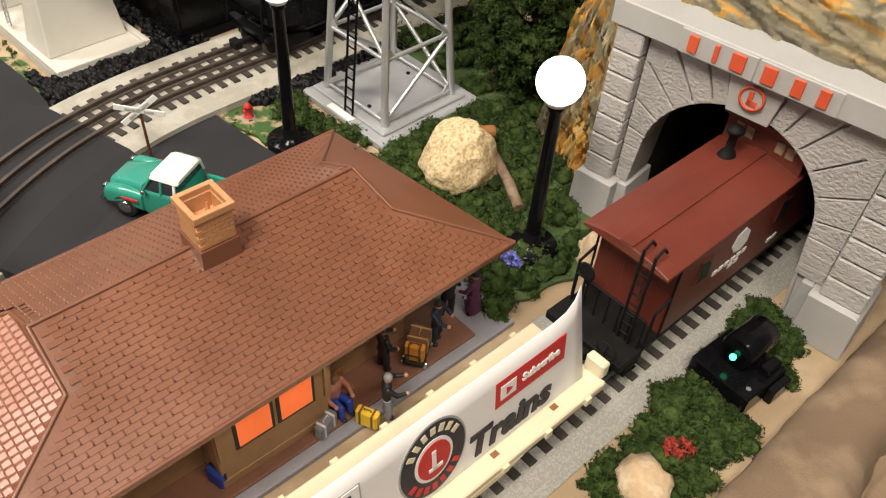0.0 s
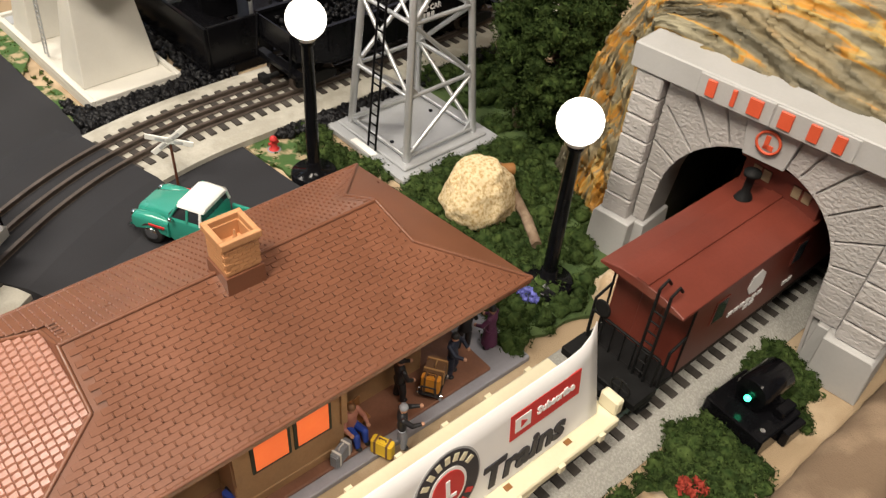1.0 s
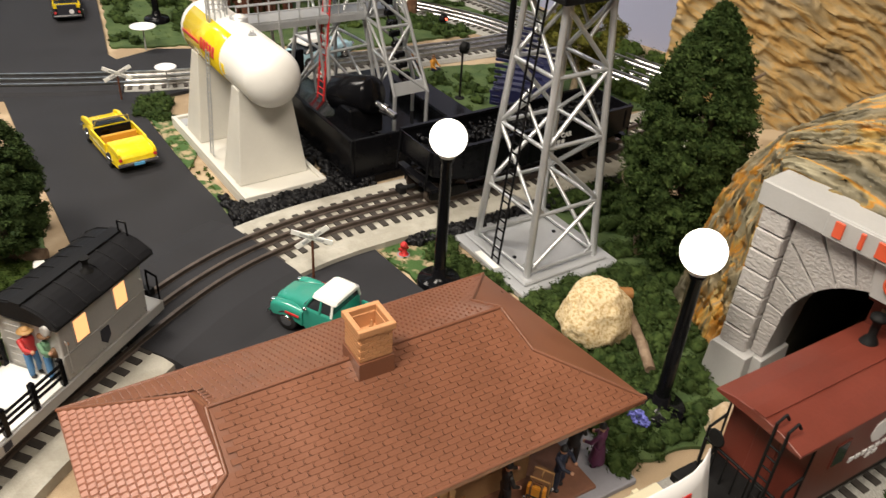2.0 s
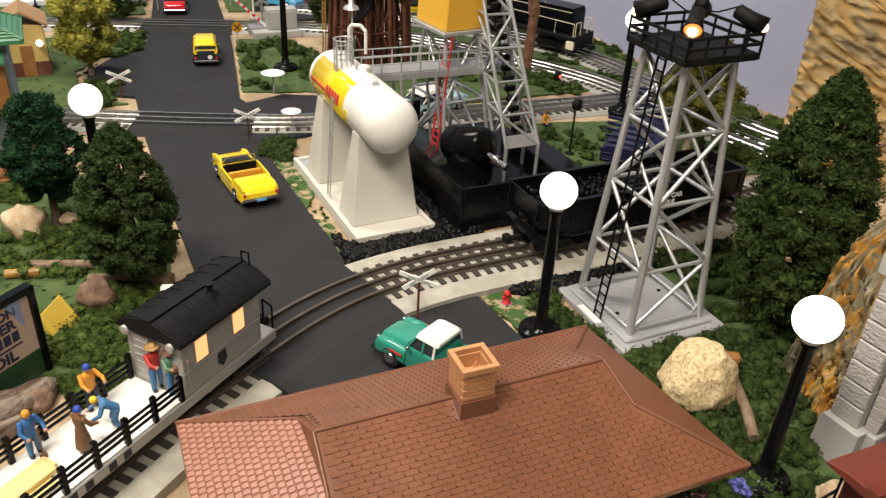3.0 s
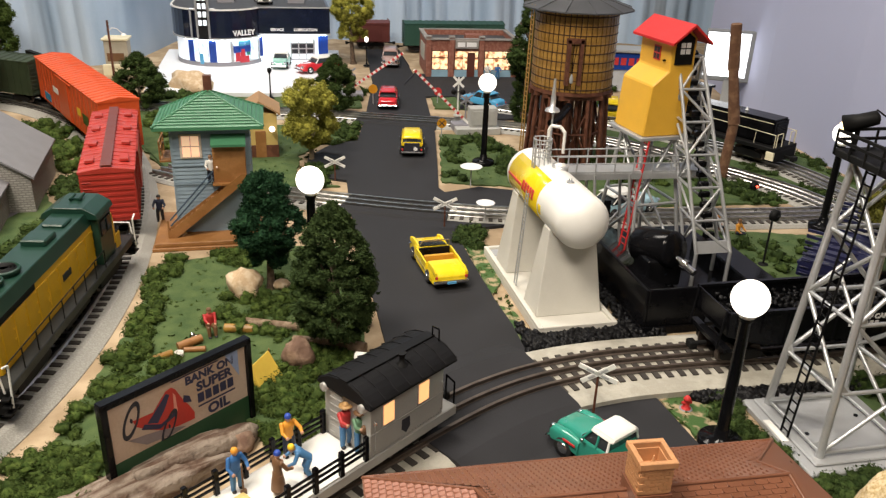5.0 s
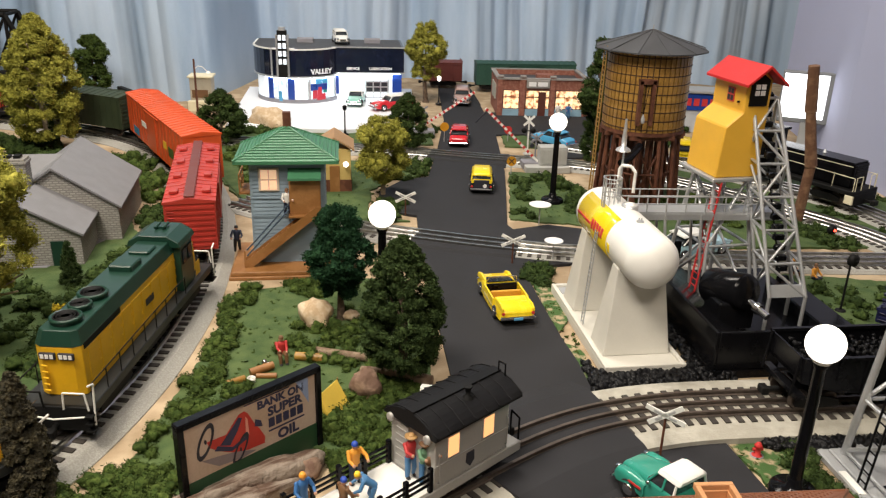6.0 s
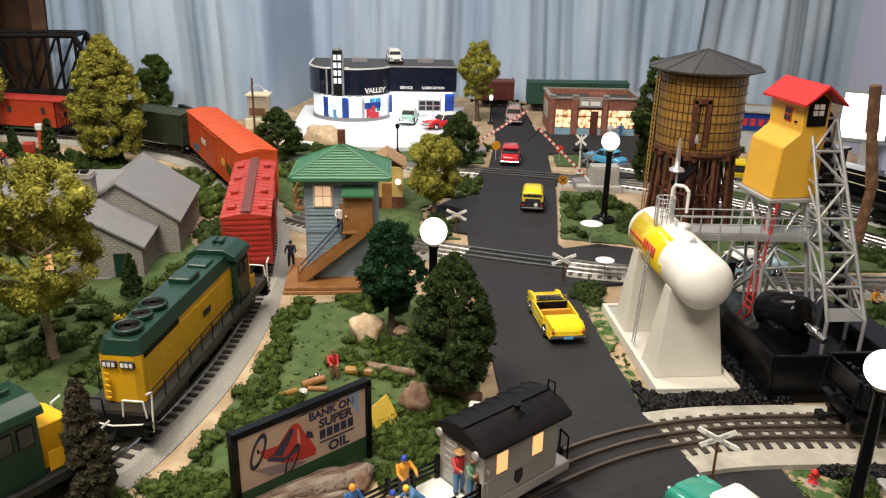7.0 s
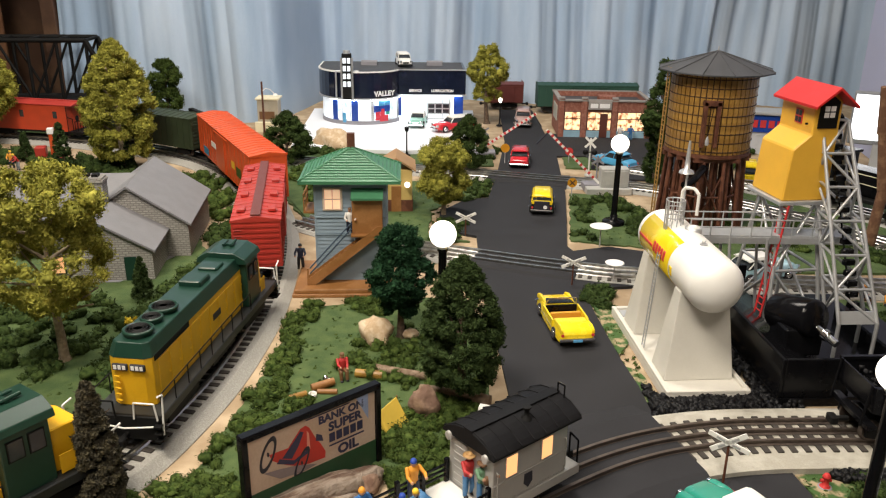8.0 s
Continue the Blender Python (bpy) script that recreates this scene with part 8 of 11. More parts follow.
def billboard():
    a, b = Vector((-0.1425, 0.482)), Vector((-0.0505, 0.5645))
    L = (b - a).length
    t = thing("billboard", pose(a.x, a.y, 0, 0, 0, math.degrees(math.atan2(b.y - a.y, b.x - a.x))), "black framed toy billboard with a red racing car poster", "billboard")
    part("skirt", Geo().box(0.004, -0.002, 0.0, L - 0.004, 0.002, 0.0212), mat("skirt_green", (0.02, 0.07, 0.03), 0.5), t, "dark green lower panel")
    for x0, z0, x1, z1 in ((0, 0, 0.005, 0.068), (L - 0.005, 0, L, 0.068), (0, 0.0635, L, 0.0685)):
        part("frame", Geo().box(x0, -0.004, z0, x1, 0.004, z1), BLACK, t, bevel=0.0007)
    po = part("poster", Geo().box(0.0052, -0.0016, 0.0214, L - 0.0052, 0.0016, 0.0635), mat("poster_beige", (0.5, 0.36, 0.26), 0.5, col2=(0.58, 0.45, 0.36), scale=15, bump=0.02), t, "beige printed poster")
    f = pose(0, -0.0017, 0, 90, 0, 0) @ Matrix.Translation((0, 0.0091, 0)) @ Matrix.Diagonal((1, 0.855, 1, 1))
    NAVY = mat("print_navy", (0.025, 0.025, 0.07), 0.5, var=0.1)
    text("BANK ON", 0.0098, NAVY, f @ pose(0.0862, 0.0555, 0), po, 0.0002, 0.95)
    text("SUPER", 0.0112, NAVY, f @ pose(0.0895, 0.0457, 0), po, 0.0002, 1.0)
    for k in range(5):
        part("brand_bar", Geo().box(0.0742 + k * 0.0066, 0.0315, -0.0002, 0.0742 + k * 0.0066 + 0.0052, 0.0398, 0.0003, f), NAVY, po)
    text("OIL", 0.0125, NAVY, f @ pose(0.0915, 0.0205, 0), po, 0.0002, 1.0)
    part("small_print", Geo().box(0.074, 0.0275, -0.0002, 0.107, 0.0288, 0.0003, f), NAVY, po)
    part("small_print", Geo().box(0.054, 0.0608, -0.0002, 0.094, 0.0616, 0.0003, f), NAVY, po)
    part("corner_tint", Geo().prism([(0.1, 0.0632), (0.1118, 0.0632), (0.1118, 0.038), (0.1085, 0.045)], -0.0002, 0.0002, f), mat("print_sky", (0.3, 0.38, 0.6), 0.5), po)
    at = lambda u, v: (0.0052 + 0.113 * u, 0.0144 + 0.0492 * v)
    SCARLET = mat("print_scarlet", (0.5, 0.03, 0.02), 0.45)
    car = part("printed_car", Geo().prism([at(*q) for q in ((0.15, 0.6), (0.165, 0.48), (0.24, 0.33), (0.33, 0.2), (0.44, 0.12), (0.57, 0.1), (0.575, 0.22), (0.54, 0.4), (0.5, 0.56), (0.455, 0.8), (0.43, 0.86), (0.39, 0.84), (0.35, 0.74), (0.29, 0.58))], -0.0002, 0.0003, f), SCARLET, po, "printed red racing car")
    part("printed_shade", Geo().prism([at(*q) for q in ((0.24, 0.44), (0.31, 0.36), (0.37, 0.56), (0.41, 0.76), (0.385, 0.8), (0.34, 0.68))], -0.0002, 0.0005, f), NAVY, car)
    part("printed_shade", Geo().prism([at(*q) for q in ((0.2, 0.38), (0.32, 0.24), (0.44, 0.34), (0.43, 0.4), (0.33, 0.31), (0.22, 0.45))], -0.0002, 0.0006, f), NAVY, car)
    part("printed_shade", Geo().prism([at(*q) for q in ((0.5, 0.5), (0.56, 0.44), (0.55, 0.56), (0.51, 0.62))], -0.0002, 0.0005, f), NAVY, car)
    part("printed_gleam", Geo().prism([at(*q) for q in ((0.43, 0.42), (0.455, 0.4), (0.45, 0.7), (0.435, 0.76))], -0.0002, 0.0005, f), mat("print_gleam", (0.75, 0.3, 0.22), 0.45), car)
    for u, v, ru, rv, lean in ((0.14, 0.62, 0.05, 0.3, 0.14), (0.385, 0.2, 0.042, 0.27, 0.18)):
        rim = []
        for z in (-0.0002, 0.0008):
            for r in (0.76, 1.0):
                for k in range(24):
                    dv = r * rv * math.sin(k * math.pi / 12)
                    x, y = at(u + r * ru * math.cos(k * math.pi / 12) + lean * dv, max(0.01, v + dv))
                    rim.append((x, y, z))
        w = Geo().add(rim, [(a + i, a + (i + 1) % 24, b + (i + 1) % 24, b + i) for a, b in ((48, 72), (24, 0), (72, 24), (0, 48)) for i in range(24)], False, 0, f)
        part("printed_wheel", w, PRINTBLACK, car)
        part("printed_hub", Geo().prism([at(u + 0.16 * ru * math.cos(k * math.pi / 4), v + 0.14 * rv * math.sin(k * math.pi / 4)) for k in range(8)], -0.0002, 0.0007, f), PRINTBLACK, car)
    part("printed_road", Geo().prism([(0.017, 0.029), (0.03, 0.018), (0.05, 0.0152), (0.062, 0.0165), (0.045, 0.0235), (0.03, 0.027)], -0.0002, 0.0002, f), mat("print_dust", (0.25, 0.2, 0.2), 0.5), po)
    t.scale = (1, 1, 1.09)
    return t


billboard()

# ---- filling station ----
BANDBLACK = mat("band_navy", (0.008, 0.012, 0.03), 0.15, var=0.1, bump=0.02, coat=0.3)
# this white emits: on walls the glow stands in for the shop's lighting
GLOWWHITE = mat("glow_white", (0.86, 0.93, 1.0), 0.5, var=0.03, bump=0.0, emit=0.5)
SHOWGLASS = mat("show_window", (0.45, 0.68, 1.0), 0.2, scale=60, bump=0.0, emit=0.75, col2=(0.9, 0.96, 1.0), lim=(0.4, 0.6))
LEDSTRIP = mat("led_strip", (0.85, 0.93, 1.0), 0.5, var=0.0, bump=0.0, emit=20.0)
SHOPBLUE = mat("shop_blue", (0.01, 0.05, 0.3), 0.3, var=0.1)
SHOPRED = mat("shop_red", (0.55, 0.03, 0.05), 0.4, var=0.1)


def filling_station():
    t = thing("filling_station", pose(-0.12, 1.98, 0, 0, 0, 2.0), "white lit filling station with glowing walls and a navy rounded fascia", "filling station")
    # wall block glows by itself instead of being lit
    part("wing", Geo().box(0.0, 0.0, 0.012, 0.165, 0.14, 0.08), GLOWWHITE, t, "white service bays, glowing in place of lighting")
    part("wing_fascia", Geo().box(-0.004, -0.012, 0.079, 0.17, 0.142, 0.139), BANDBLACK, t, "navy fascia", bevel=0.001)
    R, cx, cy = 0.108, -0.085, 0.045
    arc = [(cx + R * math.cos(math.radians(a)), cy + R * math.sin(math.radians(a))) for a in range(180, 361, 9)]
    drum = [(x, y) for x, y in arc] + [(cx + R, 0.14), (cx - R, 0.14)]
    part("drum", Geo().prism([(cx + (x - cx) * 0.93, cy + (y - cy) * 0.93) for x, y in drum], 0.012, 0.074), GLOWWHITE, t, "white rounded shop, glowing in place of lighting")
    part("drum_fascia", Geo().prism(drum, 0.076, 0.138), BANDBLACK, t, "navy rounded fascia", bevel=0.0008)
    part("fascia_trim", Geo().prism([(cx + (x - cx) * 1.015, cy + (y - cy) * 1.015) for x, y in drum], 0.0725, 0.0765), SILVER, t)
    part("roof_rim", Geo().prism([(cx + (x - cx) * 1.01, cy + (y - cy) * 1.01) for x, y in drum], 0.1365, 0.1395), WHITE, t, "white roof rim")
    part("roof", Geo().prism([(cx + (x - cx) * 0.965, cy + (y - cy) * 0.965) for x, y in drum], 0.1392, 0.1401), ROOFGREY, t, "dark flat roof")
    part("roof", Geo().box(0.002, -0.006, 0.1385, 0.164, 0.136, 0.1396), ROOFGREY, t, "dark flat roof")
    part("wing_trim", Geo().box(-0.005, -0.0135, 0.077, 0.172, 0.0, 0.08).box(-0.005, -0.0135, 0.1375, 0.172, -0.011, 0.1405), SILVER, t)
    part("led_strip", Geo().box(0.01, -0.01, 0.0755, 0.16, -0.006, 0.0768), LEDSTRIP, t, "white light strip under the fascia")
    part("led_strip", Geo().rod([(cx + R * 0.975 * math.cos(math.radians(a)), cy + R * 0.975 * math.sin(math.radians(a)), 0.0718) for a in range(225, 352, 9)], 0.0009, 5), LEDSTRIP, t)
    for x0, x1, z0, z1, mm in ((0.0, 0.012, 0.026, 0.072, SHOPBLUE), (0.142, 0.165, 0.03, 0.074, SHOPBLUE)):
        part("blue_pilaster", Geo().box(x0, -0.002, z0, x1, 0.0, z1), mm, t)
    door = part("bay_door", Geo().box(0.076, -0.002, 0.016, 0.134, 0.0, 0.07), SILVER, t, "panelled bay door")
    for i in range(3):
        for j in range(4):
            part("pane", Geo().box(0.079 + i * 0.018, -0.0026, 0.02 + j * 0.0125, 0.094 + i * 0.018, -0.0019, 0.0295 + j * 0.0125), GLASSDARK if j in (1, 2) else GLOWWHITE, door)
    for a in (232, 262, 286, 330):
        x, y = cx + R * 0.935 * math.cos(math.radians(a)), cy + R * 0.935 * math.sin(math.radians(a))
        w = 0.008 if a < 280 else 0.003
        part("blue_pilaster", Geo().box(-w, -0.001, 0.014, w, 0.001, 0.0725, pose(x, y, 0, 0, 0, a - 270)), SHOPBLUE if a < 280 else PRINTGREY, t)
    for a in (240, 252, 292, 300, 308, 316, 340):
        x, y = cx + R * 0.933 * math.cos(math.radians(a)), cy + R * 0.933 * math.sin(math.radians(a))
        wd = part("show_window", Geo().box(-0.0068, -0.0012, 0.024, 0.0068, 0.001, 0.069, pose(x, y, 0, 0, 0, a - 270)), SILVER, t, "silver framed lit shop window")
        part("pane", Geo().box(-0.006, -0.0016, 0.0252, 0.006, -0.0006, 0.0678, pose(x, y, 0, 0, 0, a - 270)), SHOWGLASS, wd)
    part("plinth", Geo().prism([(cx + (x - cx) * 0.95, cy + (y - cy) * 0.95) for x, y in drum], 0.012, 0.021), PLATGREY, t, "grey stone plinth")
    for a, z, w, hh, mm in ((300, 0.05, 0.022, 0.008, SHOPBLUE), (304, 0.062, 0.016, 0.006, CARBLUE), (297, 0.036, 0.012, 0.014, SHOPRED), (303, 0.026, 0.012, 0.008, SHOPRED), (309, 0.048, 0.006, 0.014, TEAL), (247, 0.028, 0.005, 0.012, CARBLUE)):
        x, y = cx + R * 0.94 * math.cos(math.radians(a)), cy + R * 0.94 * math.sin(math.radians(a))
        part("window_display", Geo().box(-w, -0.001, z - hh, w, 0.001, z + hh, pose(x, y, 0, 0, 0, a - 270)), mm, t, "coloured window display", bevel=0.0008)
    text("VALLEY", 0.0165, PAPER, pose(cx + 0.0575, cy - 0.0932, 0.0865, 90, 0, 32), t, 0.0004)
    text("SERVICE", 0.0085, PAPER, pose(0.047, -0.0124, 0.0885, 90, 0, 0), t, 0.0004)
    text("LUBRICATION", 0.0085, PAPER, pose(0.113, -0.0124, 0.0885, 90, 0, 0), t, 0.0004)
    x, y = cx - 0.03, cy - R * 0.96
    tow = part("sign_tower", Geo().box(x - 0.011, y - 0.012, 0.076, x + 0.011, y + 0.006, 0.182), BLACKMATT, t, "tall dark sign tower", bevel=0.001)
    part("tower_cap", Geo().cyl((x, y - 0.003, 0.182), (x, y - 0.003, 0.189), 0.009, 0.008, 16), SILVER, tow)
    for dx in (-0.0145, -0.012, 0.011, 0.0135):
        part("tower_fin", Geo().box(x + dx, y - 0.014, 0.076, x + dx + 0.0015, y + 0.004, 0.172), SILVER, tow)
    for k in range(4):
        for dx in (-0.0052, 0.0052):
            part("sign_mark", Geo().box(x + dx - 0.0036, y - 0.0135, 0.106 + k * 0.018, x + dx + 0.0036, y - 0.0118, 0.118 + k * 0.018), GLOWWHITE, tow, "glowing white sign mark")
    part("arch_frame", Geo().rod([(x - 0.027, y + 0.004, 0.077), (x - 0.027, y + 0.001, 0.14), (x + 0.027, y + 0.001, 0.14), (x + 0.027, y + 0.004, 0.077)], 0.0022, 6), SILVER, t)
    for xx in (-0.09, 0.075):
        part("roof_vent", Geo().box(xx, 0.06, 0.139, xx + 0.04, 0.085, 0.15), PLATGREY, t, bevel=0.001)
    return t


filling_station()
solo("forecourt", Geo().prism([(-0.33, 1.68), (-0.22, 1.665), (-0.08, 1.655), (0.02, 1.68), (0.07, 1.73), (0.075, 2.14), (-0.35, 2.14)], 0, 0.012), mat("forecourt_white", (0.78, 0.8, 0.84), 0.5, var=0.03, scale=20, bump=0.05), Matrix(), "pale concrete filling station forecourt", "forecourt", kind="structure", bevel=0.001)
rv = saloon("toy_car", pose(-0.105, 2.045, 0.1402, 0, 0, -80), "white toy car standing on the station roof", WHITE, WHITE, 0.85, wagon=True)
saloon("toy_car", pose(0.02, 1.87, 0.0125, 0, 0, -150), "red and white toy car on the forecourt", CARRED, WHITE, 0.95, wagon=True)
saloon("toy_car", pose(-0.065, 1.93, 0.0125, 0, 0, -95), "pale green toy car before the service bay", mat("paint_pale_green", (0.25, 0.5, 0.42), 0.3), WHITE, 0.9)

# ---- brick shop ----
BRICK = mat("shop_brick", (0.24, 0.085, 0.055), 0.8, col2=(0.32, 0.14, 0.1), scale=160, bump=0.5, bscale=420)
CORNICE = mat("shop_cornice", (0.28, 0.26, 0.24), 0.7, var=0.1, scale=80, bump=0.2)


def brick_shop():
    t = thing("brick_shop", pose(0.266, 1.853, 0, 0, 0, -1.5), "red brick corner shop with lit windows and stone cornice", "shop")
    W, D, H = 0.212, 0.15, 0.089
    for x0, y0, x1, y1 in ((0, 0, W, 0.006), (0, D - 0.006, W, D), (0, 0.006, 0.006, D - 0.006), (W - 0.006, 0.006, W, D - 0.006)):
        part("wall", Geo().box(x0, y0, 0.004, x1, y1, H), BRICK, t, "red brick wall")
    part("roof", Geo().box(0.006, 0.006, H - 0.016, W - 0.006, D - 0.006, H - 0.012), ROOFGREY, t)
    for x in (-0.001, 0.052, 0.122, W - 0.011):
        part("pilaster", Geo().box(x, -0.0035, 0.004, x + 0.012, 0.001, H + 0.004), BRICK, t, bevel=0.0006)
        part("pilaster_cap", Geo().box(x - 0.001, -0.005, H + 0.004, x + 0.013, 0.007, H + 0.008), CORNICE, t, bevel=0.0006)
    part("cornice", Geo().box(-0.002, -0.004, H - 0.001, W + 0.002, 0.007, H + 0.0025).box(-0.003, 0.007, H - 0.001, 0.007, D, H + 0.0025).box(W - 0.007, 0.007, H - 0.001, W + 0.003, D, H + 0.0025).box(0, D - 0.006, H, W, D, H + 0.0025), CORNICE, t)
    for x0, x1 in ((0.0125, 0.0505), (0.0655, 0.1215), (0.1355, 0.2)):
        wd = part("shop_window", Geo().box(x0, -0.001, 0.02, x1, 0.001, 0.064), mat("frame_brown", (0.06, 0.035, 0.025), 0.5), t, "dark framed lit shop window")
        k = 2 if x1 - x0 < 0.05 else 3
        w = (x1 - x0 - 0.002) / k
        for i in range(k):
            for z0, z1 in ((0.0215, 0.0465), (0.0485, 0.0625)):
                part("pane", Geo().box(x0 + 0.0015 + i * w, -0.0016, z0, x0 + 0.0005 + (i + 1) * w, -0.0008, z1), SHOPGLOW, wd, "warm lit pane")
        part("panel", Geo().box(x0, -0.001, 0.004, x1, 0.001, 0.02), mat("panel_blue", (0.25, 0.4, 0.5), 0.5), t, "pale blue lower panel")
    part("door", Geo().box(0.095, -0.0025, 0.004, 0.113, 0.001, 0.06), mat("door_brown", (0.1, 0.03, 0.02), 0.5), t, "dark brown shop door", bevel=0.0005)
    sg = part("sign_board", Geo().box(0.066, -0.006, 0.069, 0.12, -0.0035, 0.088), CORNICE, t, "grey shop sign board", bevel=0.0006)
    for x0, x1 in ((0.071, 0.088), (0.092, 0.115)):
        part("sign_bar", Geo().box(x0, -0.0066, 0.0735, x1, -0.0058, 0.0835), PAPER, sg)
    part("side_sign", Geo().box(-0.002, 0.04, 0.035, 0.0, 0.11, 0.07), mat("faded_sign", (0.4, 0.4, 0.34), 0.7), t)
    part("roof_hatch", Geo().box(0.1, 0.06, H - 0.012, 0.14, 0.09, H + 0.001), BRICK, t)
    return t


brick_shop()

# ---- grey house ----


def brickmat(name, a, b, joint, w):
    """Moulded brickwork too fine to pick apart: courses in the object's own metres."""
    m = mat(name, a, 0.85, bump=0.3, bscale=500)
    nt = m.node_tree
    bs = nt.nodes["Principled BSDF"]
    tc = next(n for n in nt.nodes if n.bl_idname == "ShaderNodeTexCoord")
    sep = nt.nodes.new("ShaderNodeSeparateXYZ")
    add = nt.nodes.new("ShaderNodeMath")
    com = nt.nodes.new("ShaderNodeCombineXYZ")
    br = nt.nodes.new("ShaderNodeTexBrick")
    nt.links.new(tc.outputs["Object"], sep.inputs[0])
    nt.links.new(sep.outputs[0], add.inputs[0])
    nt.links.new(sep.outputs[1], add.inputs[1])
    nt.links.new(add.outputs[0], com.inputs[0])
    nt.links.new(sep.outputs[2], com.inputs[1])
    nt.links.new(com.outputs[0], br.inputs["Vector"])
    for key, v in (("Color1", (*a, 1)), ("Color2", (*b, 1)), ("Mortar", (*joint, 1)), ("Scale", 1.0), ("Mortar Size", w * 0.09), ("Brick Width", w), ("Row Height", w * 0.42)):
        br.inputs[key].default_value = v
    nt.links.new(br.outputs["Color"], bs.inputs["Base Color"])
    b2 = nt.nodes.new("ShaderNodeBump")
    b2.invert = True
    b2.inputs["Strength"].default_value, b2.inputs["Distance"].default_value = 0.6, 0.0006
    nt.links.new(br.outputs["Fac"], b2.inputs["Height"])
    nt.links.new(b2.outputs[0], bs.inputs["Normal"])
    return m


BRICKGREY = brickmat("house_brick", (0.36, 0.35, 0.32), (0.27, 0.26, 0.24), (0.2, 0.19, 0.175), 0.0075)
SLATE = mat("house_slate", (0.19, 0.19, 0.2), 0.75, var=0.08, scale=60, bump=0.25, bscale=700)


def house():
    t = thing("house", pose(-0.354, 1.034, 0, 0, 0, 7.0), "pale brick cottage with grey gabled roofs", "house")
    def block(name, x0, x1, y0, y1, ze, zr, over=0.005):
        xm = (x0 + x1) / 2
        sw = part(name, Geo().plate([(x0, 0), (x1, 0), (x1, ze), (xm, zr - 0.004), (x0, ze)], y0, y1), BRICKGREY, t, "pale grey brick wall")
        for s, xe in ((-1, x0), (1, x1)):
            xo = xe + s * over
            zo = ze - over * (zr - ze) / (abs(xm - xe))
            part("roof", Geo().plate([(xm, zr), (xo, zo), (xo, zo - 0.003), (xm, zr - 0.003)], y0 - over, y1 + over), SLATE, t, "grey slate roof slope")
        return sw
    block("wall", -0.145, 0.005, 0.0, 0.165, 0.053, 0.104)
    block("front_wing", -0.157, -0.025, -0.085, 0.01, 0.046, 0.084)
    # left wing: its ridge runs across
    ym, zw = 0.085, 0.1
    part("side_wing", Geo().box(-0.25, 0.02, 0, -0.1, 0.15, 0.06), BRICKGREY, t, "pale grey brick wall")
    for ye in (0.014, 0.156):
        part("roof", Geo().add([(-0.256, ym, zw), (-0.075, ym, zw), (-0.075, ye, 0.056), (-0.256, ye, 0.056), (-0.256, ym, zw - 0.003), (-0.075, ym, zw - 0.003), (-0.075, ye, 0.053), (-0.256, ye, 0.053)], [(0, 1, 2, 3), (7, 6, 5, 4), (0, 4, 5, 1), (2, 6, 7, 3), (0, 3, 7, 4), (1, 5, 6, 2)]), SLATE, t, "grey slate roof slope")
    part("gable", Geo().add([(-0.2505, 0.02, 0.058), (-0.2505, 0.15, 0.058), (-0.2505, ym, zw - 0.004), (-0.245, 0.02, 0.058), (-0.245, 0.15, 0.058), (-0.245, ym, zw - 0.004)], [(0, 1, 2), (5, 4, 3), (0, 3, 4, 1), (1, 4, 5, 2), (2, 5, 3, 0)]), BRICKGREY, t)
    part("chimney", Geo().box(-0.126, -0.02, 0, -0.094, 0.002, 0.12).box(-0.1275, -0.0215, 0.113, -0.0925, 0.0035, 0.117), BRICKGREY, t, bevel=0.0006)
    for x in (-0.12, -0.108):
        part("chimney_pot", Geo().box(x, -0.015, 0.12, x + 0.008, -0.004, 0.1235), BLACKMATT, t)
    gl = mat("house_window", (1.0, 0.5, 0.25), 0.4, var=0.2, emit=0.35)
    for x, z in ((-0.14, 0.014),):
        wd = part("window", Geo().box(x - 0.009, -0.0868, z, x + 0.009, -0.085, z + 0.024), GREEN, t, "dark framed window")
        part("pane", Geo().box(x - 0.0075, -0.0874, z + 0.0015, x + 0.0075, -0.0866, z + 0.0225), gl, wd)
    part("door", Geo().box(-0.06, -0.0866, 0, -0.045, -0.085, 0.034), GREEN, t)
    for y in (0.03, 0.09):
        wd = part("window", Geo().box(-0.0002, y, 0.03, 0.0016, y + 0.018, 0.054), PAPER, t)
        part("pane", Geo().box(0.0012, y + 0.0015, 0.0315, 0.0022, y + 0.0165, 0.0525), GLASSDARK, wd)
    return t


house()
solo("house_yard", Geo().prism([(-0.5, 0.93), (-0.41, 0.935), (-0.37, 1.03), (-0.39, 1.2), (-0.58, 1.2)], -0.002, 0.003), PLATGREY, Matrix(), "grey paved yard round the cottage", "pavement", kind="structure")

# ---- trees ----


def crown(kind, h, w, n, seed, base=0.3, lump=0.2):
    """Clumps of a crown. kind: cone, egg or loose."""
    rng = random.Random(seed)
    out = []
    for i in range(n):
        v = rng.random() ** 0.85
        if kind == "cone":
            r = (1 - v) ** 0.7 * 0.95 + 0.05
        elif kind == "egg":
            r = math.sin(math.pi * min(1, 0.14 + 0.86 * v) ** 0.85) ** 0.7
        else:
            r = math.sin(math.pi * (0.08 + 0.86 * v)) ** 0.55 * (0.8 + 0.2 * math.sin(v * 11 + seed))
        a = rng.uniform(0, 2 * math.pi)
        k = rng.uniform(0.45, 1.0) ** 0.5
        z = h * (base + (1 - base) * v * 0.97)
        rr = w / 2 * r * k
        s = w * lump * rng.uniform(0.6, 1.15) * (0.55 + 0.45 * r)
        out.append((rr * math.cos(a), rr * math.sin(a), min(z, h - s * 0.6), s, rng.uniform(0.75, 1.05)))
    return out


